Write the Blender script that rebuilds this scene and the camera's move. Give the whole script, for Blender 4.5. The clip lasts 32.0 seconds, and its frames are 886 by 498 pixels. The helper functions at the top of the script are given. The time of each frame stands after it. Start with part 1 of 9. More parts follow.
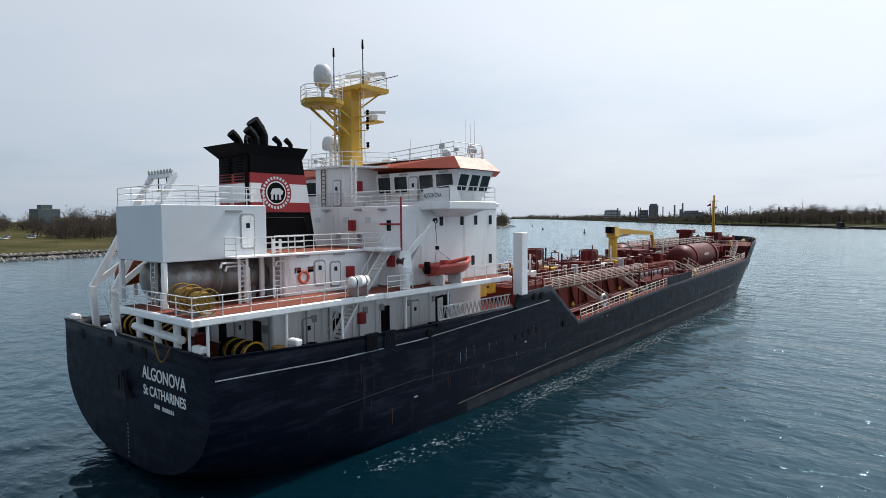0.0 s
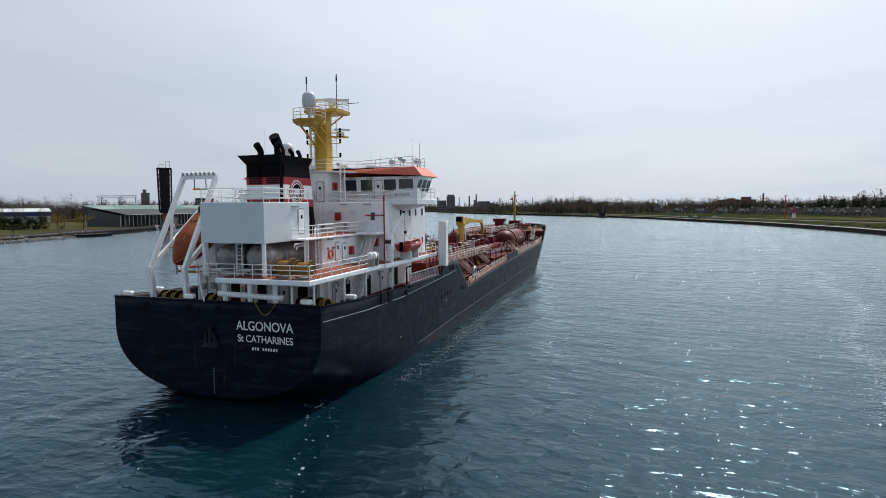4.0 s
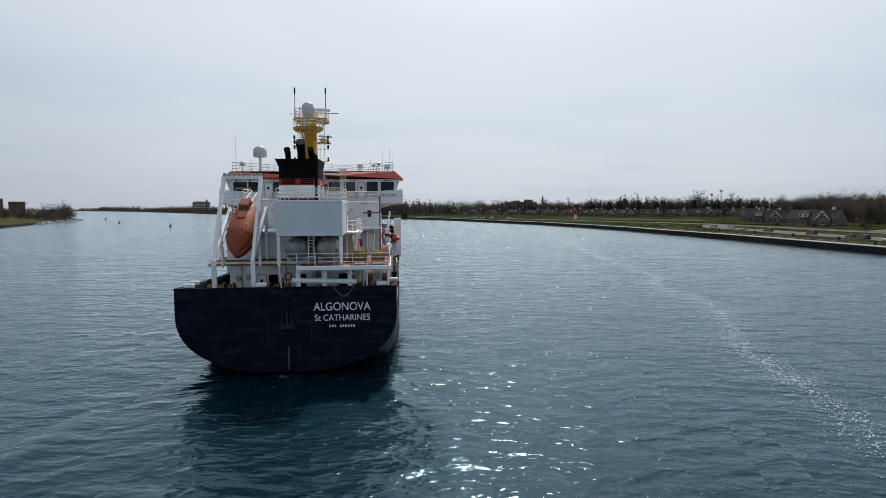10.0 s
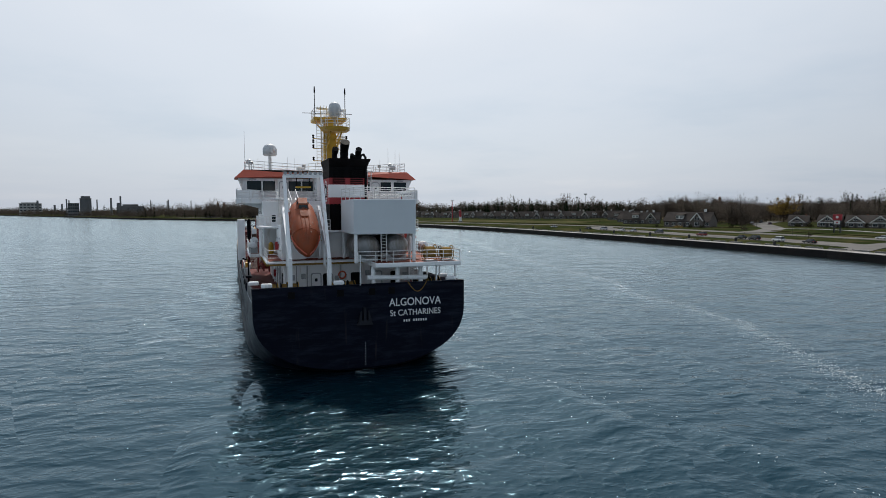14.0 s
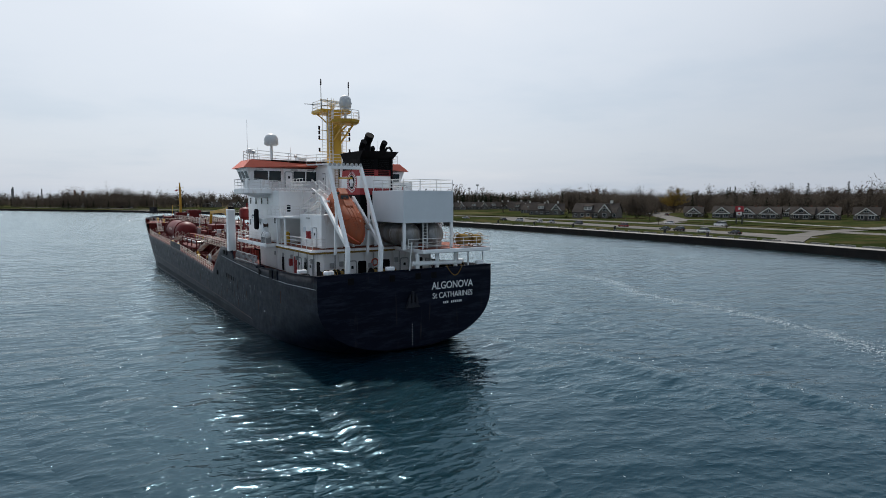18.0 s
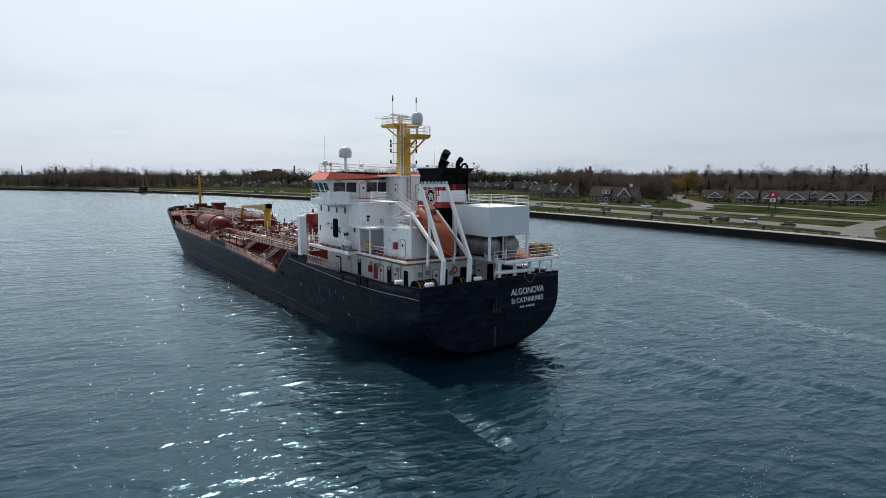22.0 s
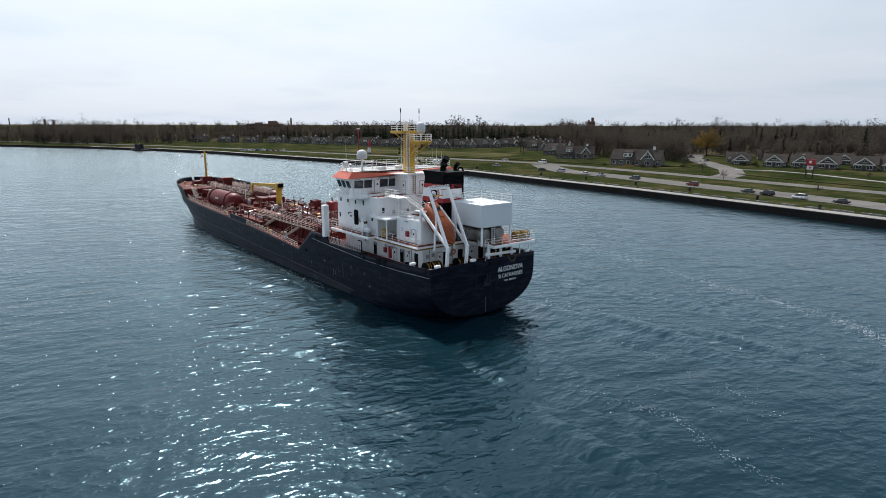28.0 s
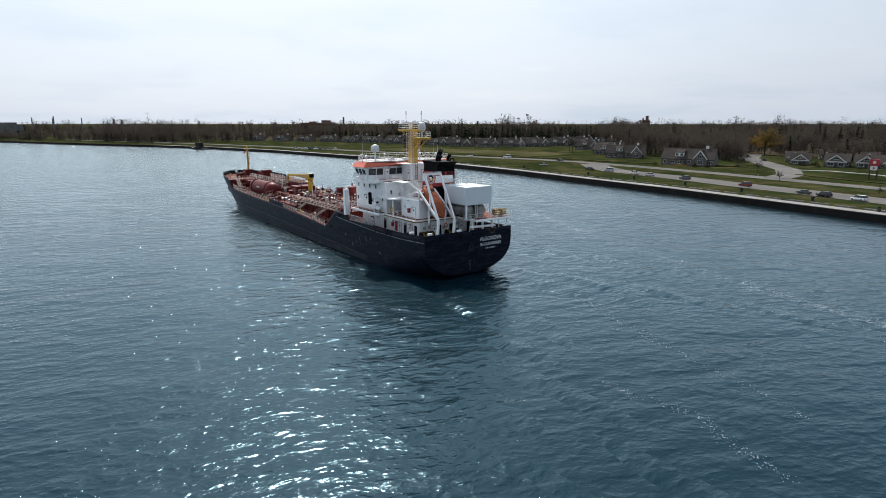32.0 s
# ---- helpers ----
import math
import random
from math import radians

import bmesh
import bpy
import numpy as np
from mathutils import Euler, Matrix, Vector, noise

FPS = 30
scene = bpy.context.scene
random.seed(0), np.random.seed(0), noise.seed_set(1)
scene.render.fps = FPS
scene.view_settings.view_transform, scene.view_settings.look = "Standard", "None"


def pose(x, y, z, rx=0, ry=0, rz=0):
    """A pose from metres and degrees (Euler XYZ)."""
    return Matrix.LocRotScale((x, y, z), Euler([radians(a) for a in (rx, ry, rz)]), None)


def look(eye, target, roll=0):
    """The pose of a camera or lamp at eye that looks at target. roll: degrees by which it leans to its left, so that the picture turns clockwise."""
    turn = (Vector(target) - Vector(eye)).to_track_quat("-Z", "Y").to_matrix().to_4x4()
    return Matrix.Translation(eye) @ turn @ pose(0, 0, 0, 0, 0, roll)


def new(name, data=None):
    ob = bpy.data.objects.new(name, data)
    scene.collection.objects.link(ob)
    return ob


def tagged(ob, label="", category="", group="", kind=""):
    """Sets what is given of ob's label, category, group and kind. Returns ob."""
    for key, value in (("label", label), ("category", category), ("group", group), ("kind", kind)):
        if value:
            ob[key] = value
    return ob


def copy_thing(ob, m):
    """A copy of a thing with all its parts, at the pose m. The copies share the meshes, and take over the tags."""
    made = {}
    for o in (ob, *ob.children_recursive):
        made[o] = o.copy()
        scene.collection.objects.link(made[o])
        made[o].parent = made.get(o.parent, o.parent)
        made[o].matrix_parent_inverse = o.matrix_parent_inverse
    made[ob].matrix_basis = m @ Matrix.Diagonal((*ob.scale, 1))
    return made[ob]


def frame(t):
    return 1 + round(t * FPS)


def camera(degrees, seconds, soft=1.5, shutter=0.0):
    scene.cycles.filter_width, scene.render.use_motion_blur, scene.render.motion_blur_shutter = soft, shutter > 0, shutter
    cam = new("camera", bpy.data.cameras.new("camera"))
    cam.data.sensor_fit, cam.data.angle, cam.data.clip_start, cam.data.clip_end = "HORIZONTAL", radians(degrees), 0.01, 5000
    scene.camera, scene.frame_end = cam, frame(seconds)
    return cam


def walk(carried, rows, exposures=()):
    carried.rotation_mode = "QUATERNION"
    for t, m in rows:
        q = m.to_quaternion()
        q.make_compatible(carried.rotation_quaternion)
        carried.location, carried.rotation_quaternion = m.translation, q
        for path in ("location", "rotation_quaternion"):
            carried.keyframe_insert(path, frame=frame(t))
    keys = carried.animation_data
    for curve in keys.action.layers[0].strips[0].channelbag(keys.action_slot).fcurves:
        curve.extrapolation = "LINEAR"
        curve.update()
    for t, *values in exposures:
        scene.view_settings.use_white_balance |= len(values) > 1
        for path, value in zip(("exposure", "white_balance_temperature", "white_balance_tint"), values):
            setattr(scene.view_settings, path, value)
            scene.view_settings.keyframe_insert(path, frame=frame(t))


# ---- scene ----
cam = camera(73.0, 32.0, soft=0.9)
PATH = [
    (0, (36.54, -14.67, 14.45), (30.14, -7.00, 13.92), -0.47),
    (0.5, (37.15, -14.99, 14.38), (31.21, -6.96, 13.85), -0.54),
    (1, (37.73, -15.32, 14.46), (32.28, -6.95, 13.91), -0.52),
    (1.5, (38.47, -15.54, 14.57), (33.42, -6.92, 13.98), -0.61),
    (2, (39.00, -15.65, 14.63), (34.34, -6.82, 13.99), -0.60),
    (2.5, (39.12, -15.66, 14.77), (34.76, -6.68, 14.08), -0.70),
    (3, (39.29, -15.61, 14.85), (35.17, -6.52, 14.15), -0.55),
    (3.5, (39.55, -15.51, 14.95), (35.66, -6.32, 14.23), -0.41),
    (5.5, (39.13, -13.96, 14.63), (36.35, -4.38, 13.95), -0.41),
    (6, (38.63, -13.10, 14.66), (36.12, -3.44, 13.98), -0.40),
    (6.5, (37.83, -12.26, 14.63), (35.60, -2.54, 13.95), -0.41),
    (7, (36.82, -11.30, 14.54), (34.85, -1.52, 13.86), -0.44),
    (7.5, (35.72, -10.00, 14.49), (34.02, -0.17, 13.81), -0.46),
    (8, (34.50, -8.32, 14.51), (33.06, 1.55, 13.81), -0.46),
    (8.5, (33.20, -6.24, 14.51), (32.03, 3.67, 13.81), -0.41),
    (9, (31.94, -3.97, 14.56), (31.04, 5.97, 13.86), -0.37),
    (9.5, (30.72, -1.54, 14.59), (30.09, 8.41, 13.89), -0.33),
    (10, (29.32, 0.94, 14.66), (28.95, 10.91, 13.95), -0.30),
    (10.5, (27.90, 3.34, 14.64), (27.81, 13.31, 13.93), -0.17),
    (11, (26.49, 5.79, 14.61), (26.67, 15.76, 13.90), -0.17),
    (11.5, (24.87, 8.30, 14.56), (25.32, 18.26, 13.86), -0.15),
    (12, (23.09, 10.74, 14.50), (23.81, 20.69, 13.81), -0.15),
    (12.5, (21.07, 13.08, 14.54), (22.07, 23.00, 13.85), -0.15),
    (13, (18.96, 15.32, 14.55), (20.24, 25.22, 13.86), -0.16),
    (13.5, (16.93, 17.61, 14.51), (18.49, 27.46, 13.83), -0.17),
    (14, (15.03, 20.03, 14.44), (16.87, 29.84, 13.76), -0.20),
    (14.5, (13.27, 22.55, 14.28), (15.39, 32.30, 13.62), -0.28),
    (16.5, (7.03, 32.91, 14.36), (10.20, 42.37, 13.68), -0.12),
    (17, (5.46, 35.56, 14.42), (8.86, 44.94, 13.73), 0.06),
    (17.5, (3.98, 38.22, 14.45), (7.58, 47.52, 13.70), 0.07),
    (18, (2.69, 40.88, 14.48), (6.41, 50.12, 13.64), 0.04),
    (18.5, (1.55, 43.54, 14.56), (5.32, 52.75, 13.61), 0.03),
    (19, (0.50, 46.17, 14.76), (4.31, 55.35, 13.71), 0.01),
    (19.5, (-0.57, 48.81, 15.06), (3.28, 57.97, 13.91), 0.01),
    (20, (-1.70, 51.44, 15.42), (2.19, 60.57, 14.20), 0.02),
    (20.5, (-2.83, 53.91, 15.93), (1.08, 63.03, 14.70), 0.03),
    (21, (-3.96, 56.43, 16.59), (-0.04, 65.54, 15.35), 0.09),
    (21.5, (-5.07, 58.86, 17.54), (-1.14, 67.97, 16.31), 0.16),
    (22, (-6.09, 61.12, 18.62), (-2.16, 70.23, 17.38), 0.17),
    (22.5, (-6.92, 63.33, 19.70), (-2.97, 72.44, 18.46), 0.19),
    (23, (-7.69, 65.29, 20.71), (-3.73, 74.39, 19.47), 0.10),
    (23.5, (-8.43, 67.13, 21.74), (-4.46, 76.23, 20.49), 0.04),
    (24, (-8.95, 68.98, 22.64), (-4.99, 78.05, 21.23), 0.18),
    (24.5, (-9.32, 70.73, 23.60), (-5.35, 79.75, 21.94), 0.27),
    (25, (-9.56, 72.36, 24.56), (-5.59, 81.33, 22.63), 0.26),
    (25.5, (-9.77, 73.84, 25.57), (-5.81, 82.78, 23.49), 0.20),
    (27.5, (-11.37, 78.07, 26.07), (-7.39, 87.00, 24.00), 0.17),
    (28, (-11.46, 77.58, 26.09), (-7.50, 86.53, 24.02), 0.16),
    (28.5, (-11.35, 77.06, 26.08), (-7.49, 86.05, 24.01), 0.08),
    (29, (-11.15, 76.62, 26.08), (-7.38, 85.65, 24.00), 0.10),
    (29.5, (-11.01, 76.33, 26.11), (-7.33, 85.40, 24.04), 0.12),
    (30, (-10.83, 76.09, 26.16), (-7.25, 85.19, 24.08), 0.12),
    (30.5, (-10.71, 75.80, 26.17), (-7.22, 84.94, 24.09), 0.11),
    (31, (-10.59, 75.40, 26.17), (-7.20, 84.57, 24.09), 0.11),
    (31.5, (-10.56, 74.98, 26.24), (-7.26, 84.19, 24.15), 0.05),
    (32, (-10.53, 74.55, 26.35), (-7.34, 83.79, 24.26), 0.03),
]
SAIL = [  # seconds, east, north, heading to port in degrees
    (0, 0.00, 0.00, 0.00),
    (2, 3.31, 10.25, 1.43),
    (4, 6.36, 20.58, 3.10),
    (6, 9.07, 31.00, 5.02),
    (8, 11.53, 41.49, 5.88),
    (10, 13.83, 52.01, 6.80),
    (12, 15.94, 62.57, 7.78),
    (14, 17.87, 73.17, 8.87),
    (16, 19.59, 83.80, 10.12),
    (18, 21.06, 94.47, 11.53),
    (20, 22.34, 105.17, 12.02),
    (22, 23.53, 115.87, 12.76),
    (24, 24.54, 126.60, 13.74),
    (26, 25.41, 137.33, 14.23),
    (28, 26.19, 148.07, 14.93),
    (30, 26.80, 158.83, 15.85),
    (32, 27.24, 169.59, 16.75),
]
EXPOSURE = [(0, 0.03), (3.5, -0.1), (8, -0.28), (13, -0.28), (19, -0.18), (24, -0.03), (28, 0.1), (32, 0.1)]
SKY, CLOUD, SUN = 0.1, 0.85, 4.8
walk(cam, [(t, look(eye, target, roll)) for t, eye, target, roll in PATH], exposures=EXPOSURE)

# ---- light: a high sun ahead of the ship behind thin bright cloud ----
SUN_AZ, SUN_EL = 5.0, 50.0  # degrees to the right of +y, degrees up
world = bpy.data.worlds.new("hazy_sky")
scene.world = world
world.use_nodes = True


def node(tree, kind, x=0, y=0, **values):
    n = tree.nodes.new(kind)
    n.location = (x, y)
    for key, value in values.items():
        n.inputs[key.replace("_", " ")].default_value = value
    return n


def ramp(tree, stops, smooth=False):
    n = tree.nodes.new("ShaderNodeValToRGB")
    n.color_ramp.interpolation = "EASE" if smooth else "LINEAR"
    while len(n.color_ramp.elements) < len(stops):
        n.color_ramp.elements.new(0.5)
    for e, (p, c) in zip(n.color_ramp.elements, stops):
        e.position, e.color = p, (*c, 1) if len(c) == 3 else c
    return n


def mix(tree, a, b, fac, kind="MIX"):
    n = tree.nodes.new("ShaderNodeMix")
    n.data_type, n.blend_type = "RGBA", kind
    for sock, value in ((n.inputs[0], fac), (n.inputs[6], a), (n.inputs[7], b)):
        if isinstance(value, bpy.types.NodeSocket):
            tree.links.new(value, sock)
        elif isinstance(value, (int, float)):
            sock.default_value = value if sock == n.inputs[0] else (value, value, value, 1)
        else:
            sock.default_value = (*value, 1)
    return n.outputs[2]


def sky_world():
    t = world.node_tree
    t.nodes.clear()
    out, bg = node(t, "ShaderNodeOutputWorld"), node(t, "ShaderNodeBackground")
    sky = node(t, "ShaderNodeTexSky")
    sky.sky_type, sky.sun_disc = "NISHITA", False
    sky.sun_elevation, sky.sun_rotation = radians(SUN_EL), radians(SUN_AZ)
    sky.air_density, sky.dust_density, sky.ozone_density = 1.0, 3.0, 1.0
    co = node(t, "ShaderNodeTexCoord")
    sep = node(t, "ShaderNodeSeparateXYZ")
    t.links.new(co.outputs["Generated"], sep.inputs[0])
    # cloud sheet seen in perspective: direction over its height
    add = node(t, "ShaderNodeMath"); add.operation = "ADD"; add.inputs[1].default_value = 0.12
    t.links.new(sep.outputs[2], add.inputs[0])
    flat = node(t, "ShaderNodeVectorMath"); flat.operation = "DIVIDE"
    t.links.new(co.outputs["Generated"], flat.inputs[0])
    comb = node(t, "ShaderNodeCombineXYZ"); comb.inputs[2].default_value = 1.0
    for k in (0, 1):
        t.links.new(add.outputs[0], comb.inputs[k])
    t.links.new(comb.outputs[0], flat.inputs[1])
    n1 = node(t, "ShaderNodeTexNoise", Scale=0.55, Detail=5.0, Roughness=0.55)
    t.links.new(flat.outputs[0], n1.inputs["Vector"])
    cloud = ramp(t, [(0.30, (6.0, 6.8, 7.85)), (0.52, (6.75, 7.35, 8.25)), (0.74, (7.3, 7.75, 8.5))], True)
    t.links.new(n1.outputs[0], cloud.inputs[0])
    # brighter towards the zenith, bluer haze low down
    up = ramp(t, [(0.0, (0.93, 0.95, 0.98)), (0.10, (0.93, 0.95, 0.97)), (0.33, (1.0, 1.0, 1.0)), (0.46, (0.86, 0.90, 0.95)), (0.62, (0.78, 0.83, 0.89)), (1.0, (0.70, 0.76, 0.83))], True)
    t.links.new(sep.outputs[2], up.inputs[0])
    body = mix(t, cloud.outputs[0], up.outputs[0], 1.0, "MULTIPLY")
    # the haze glows round the sun and dims away from it
    dot = node(t, "ShaderNodeVectorMath"); dot.operation = "DOT_PRODUCT"
    t.links.new(co.outputs["Generated"], dot.inputs[0])
    dot.inputs[1].default_value = (math.sin(radians(SUN_AZ)) * math.cos(radians(SUN_EL)), math.cos(radians(SUN_AZ)) * math.cos(radians(SUN_EL)), math.sin(radians(SUN_EL)))
    half = node(t, "ShaderNodeMath"); half.operation = "MULTIPLY_ADD"; half.inputs[1].default_value = 0.5; half.inputs[2].default_value = 0.5
    t.links.new(dot.outputs["Value"], half.inputs[0])
    glow = ramp(t, [(0.0, (0.48, 0.52, 0.54)), (0.45, (0.70, 0.75, 0.77)), (0.72, (1.0, 1.0, 1.0)), (0.9, (1.35, 1.34, 1.31)), (1.0, (2.2, 2.15, 2.05))], True)
    t.links.new(half.outputs[0], glow.inputs[0])
    body = mix(t, body, glow.outputs[0], 1.0, "MULTIPLY")
    col = mix(t, sky.outputs[0], body, CLOUD)
    t.links.new(col, bg.inputs[0])
    bg.inputs[1].default_value = SKY
    t.links.new(bg.outputs[0], out.inputs[0])


sky_world()
sun = new("sun", bpy.data.lights.new("sun", "SUN"))
sun.data.energy, sun.data.angle, sun.data.color = SUN, radians(3.0), (1.0, 0.96, 0.9)
d = Vector((math.sin(radians(SUN_AZ)) * math.cos(radians(SUN_EL)), math.cos(radians(SUN_AZ)) * math.cos(radians(SUN_EL)), math.sin(radians(SUN_EL))))
sun.matrix_world = look(d * 300, (0, 0, 0))
# ---- materials ----
MATS = {}


def mat(name, color, rough=0.5, metal=0.0, vary=0.12, grain=3.0, bump=0.15, bscale=30.0, stain=None, amount=0.0, sscale=0.5, streak=1.0, spread=0.08, ior=1.45, each=0.0, spec=None):
    """A surface: two scales of colour change, fine relief, and stains that run downwards (streak > 1) with a shape of their own."""
    if name in MATS:
        return MATS[name]
    m = bpy.data.materials.new(name)
    m.use_nodes = True
    t = m.node_tree
    p = t.nodes["Principled BSDF"]
    co = node(t, "ShaderNodeTexCoord")
    big = node(t, "ShaderNodeTexNoise", Scale=grain * 0.12, Detail=4.0, Roughness=0.6)
    fine = node(t, "ShaderNodeTexNoise", Scale=grain, Detail=6.0, Roughness=0.65)
    for n in (big, fine):
        t.links.new(co.outputs["Object"], n.inputs["Vector"])
    lo, hi = [tuple(min(1.0, c * k) for c in color) for k in (1 - vary, 1 + vary)]
    r1, r2 = ramp(t, [(0.3, lo), (0.7, hi)]), ramp(t, [(0.3, (1 - vary * 0.7,) * 3), (0.7, (1.0,) * 3)])
    t.links.new(big.outputs[0], r1.inputs[0])
    t.links.new(fine.outputs[0], r2.inputs[0])
    col = mix(t, r1.outputs[0], r2.outputs[0], 1.0, "MULTIPLY")
    if each:
        info = node(t, "ShaderNodeObjectInfo")
        r3 = ramp(t, [(0.0, (1 - each,) * 3), (1.0, (1.0,) * 3)])
        t.links.new(info.outputs["Random"], r3.inputs[0])
        col = mix(t, col, r3.outputs[0], 1.0, "MULTIPLY")
    if stain:
        mp = node(t, "ShaderNodeMapping")
        mp.inputs["Scale"].default_value = (1, 1, 1 / streak)
        sn = node(t, "ShaderNodeTexNoise", Scale=sscale, Detail=7.0, Roughness=0.72)
        t.links.new(co.outputs["Object"], mp.inputs[0])
        t.links.new(mp.outputs[0], sn.inputs["Vector"])
        rs = ramp(t, [(0.62 - amount * 0.25 - spread, (0, 0, 0)), (0.62 - amount * 0.25 + spread, (1, 1, 1))])
        t.links.new(sn.outputs[0], rs.inputs[0])
        mul = node(t, "ShaderNodeMath"); mul.operation = "MULTIPLY"; mul.inputs[1].default_value = min(1.0, 0.45 + amount)
        t.links.new(rs.outputs[0], mul.inputs[0])
        col = mix(t, col, stain, mul.outputs[0])
    t.links.new(col, p.inputs["Base Color"])
    rr = ramp(t, [(0.25, (max(0.02, rough - 0.12),) * 3), (0.75, (min(1, rough + 0.12),) * 3)])
    t.links.new(fine.outputs[0], rr.inputs[0])
    t.links.new(rr.outputs[0], p.inputs["Roughness"])
    p.inputs["Metallic"].default_value, p.inputs["IOR"].default_value = metal, ior
    p.inputs["Specular IOR Level"].default_value = spec if spec is not None else 0.0 if rough >= 0.84 else 0.12 if rough >= 0.68 else 0.5
    if bump:
        bn = node(t, "ShaderNodeTexNoise", Scale=bscale, Detail=4.0)
        t.links.new(co.outputs["Object"], bn.inputs["Vector"])
        b = node(t, "ShaderNodeBump", Strength=bump, Distance=0.02)
        t.links.new(bn.outputs[0], b.inputs["Height"])
        t.links.new(b.outputs[0], p.inputs["Normal"])
    MATS[name] = m
    return m


def water_material(name, slope):
    """River water: a height field of several wave lengths, taken at three neighbouring points, tilts the mirror."""
    m = bpy.data.materials.new(name)
    m.use_nodes = True
    t = m.node_tree
    p = t.nodes["Principled BSDF"]
    co = node(t, "ShaderNodeTexCoord")

    def math_node(kind, a, b):
        n = node(t, "ShaderNodeMath")
        n.operation = kind
        for sock, v in zip(n.inputs, (a, b)):
            if isinstance(v, (int, float)):
                sock.default_value = v
            else:
                t.links.new(v, sock)
        return n.outputs[0]

    def shifted(dx, dy):
        n = node(t, "ShaderNodeVectorMath")
        n.operation = "ADD"
        n.inputs[1].default_value = (dx, dy, 0)
        t.links.new(co.outputs["Object"], n.inputs[0])
        return n.outputs[0]

    # patches of stronger and weaker wind
    gust = node(t, "ShaderNodeTexNoise", Scale=0.022, Detail=3.0)
    t.links.new(co.outputs["Object"], gust.inputs["Vector"])
    gr = ramp(t, [(0.3, (0.86,) * 3), (0.7, (1.14,) * 3)])
    t.links.new(gust.outputs[0], gr.inputs[0])
    def normal(sx, sy):
        tilt = node(t, "ShaderNodeCombineXYZ")
        t.links.new(sx, tilt.inputs[0]), t.links.new(sy, tilt.inputs[1])
        k = node(t, "ShaderNodeVectorMath"); k.operation = "MULTIPLY"
        t.links.new(tilt.outputs[0], k.inputs[0]), t.links.new(gr.outputs[0], k.inputs[1])
        s = node(t, "ShaderNodeVectorMath"); s.operation = "ADD"
        t.links.new(geo.outputs["Normal"], s.inputs[0]), t.links.new(k.outputs[0], s.inputs[1])
        u = node(t, "ShaderNodeVectorMath"); u.operation = "NORMALIZE"
        t.links.new(s.outputs[0], u.inputs[0])
        return u.outputs[0]

    geo = node(t, "ShaderNodeNewGeometry")
    sx, sy, broad = None, None, None
    for scale, stretch, turn, steep, crest in WAVES:
        e, heights = 0.06 / scale, []
        for dx, dy in ((0, 0), (e, 0), (0, e)):
            mp = node(t, "ShaderNodeMapping")
            mp.inputs["Rotation"].default_value = (0, 0, radians(turn))
            mp.inputs["Scale"].default_value = (1 / stretch, 1, 1)
            n = node(t, "ShaderNodeTexNoise", Scale=scale, Detail=1.0, Roughness=0.45, Distortion=0.35)
            t.links.new(shifted(dx, dy), mp.inputs[0])
            t.links.new(mp.outputs[0], n.inputs["Vector"])
            heights.append(math_node("POWER", n.outputs[0], crest))
        if scale > 5:
            broad = normal(sx, sy)  # the waves without their finest ripples
        k = steep * slope / (0.55 * scale * e)
        for i in (1, 2):
            v = math_node("MULTIPLY", math_node("SUBTRACT", heights[0], heights[i]), k)
            if i == 1:
                sx = v if sx is None else math_node("ADD", sx, v)
            else:
                sy = v if sy is None else math_node("ADD", sy, v)
    fine = normal(sx, sy)
    # light coming back out of the water
    n = node(t, "ShaderNodeTexNoise", Scale=0.02, Detail=4.0)
    t.links.new(co.outputs["Object"], n.inputs["Vector"])
    r = ramp(t, [(0.35, WATER_LO), (0.65, WATER_HI)])
    t.links.new(n.outputs[0], r.inputs[0])
    body = node(t, "ShaderNodeBsdfDiffuse")
    t.links.new(r.outputs[0], body.inputs["Color"])
    # the mirror: soft over the small ripples, sharp on the few steep facets
    fres = node(t, "ShaderNodeFresnel", IOR=1.38)
    t.links.new(broad, fres.inputs["Normal"])
    tint = ramp(t, [(0.0, (0.47, 0.81, 1.0)), (0.45, (0.80, 0.95, 1.0)), (1.0, (0.90, 0.98, 1.0))])
    t.links.new(fres.outputs[0], tint.inputs[0])
    lobes = []
    for way, rough in ((broad, 0.17), (fine, 0.045)):
        g = node(t, "ShaderNodeBsdfGlossy", Roughness=rough)
        if rough > 0.1:
            t.links.new(tint.outputs[0], g.inputs["Color"])
        else:
            g.inputs["Color"].default_value = (0.86, 0.95, 1.0, 1)
        t.links.new(way, g.inputs["Normal"])
        lobes.append(g.outputs[0])
    both, all_ = node(t, "ShaderNodeMixShader", Fac=0.25), node(t, "ShaderNodeMixShader")
    t.links.new(lobes[0], both.inputs[1]), t.links.new(lobes[1], both.inputs[2])
    t.links.new(fres.outputs[0], all_.inputs[0])
    t.links.new(body.outputs[0], all_.inputs[1]), t.links.new(both.outputs[0], all_.inputs[2])
    t.links.new(all_.outputs[0], t.nodes["Material Output"].inputs["Surface"])
    t.nodes.remove(p)
    return m


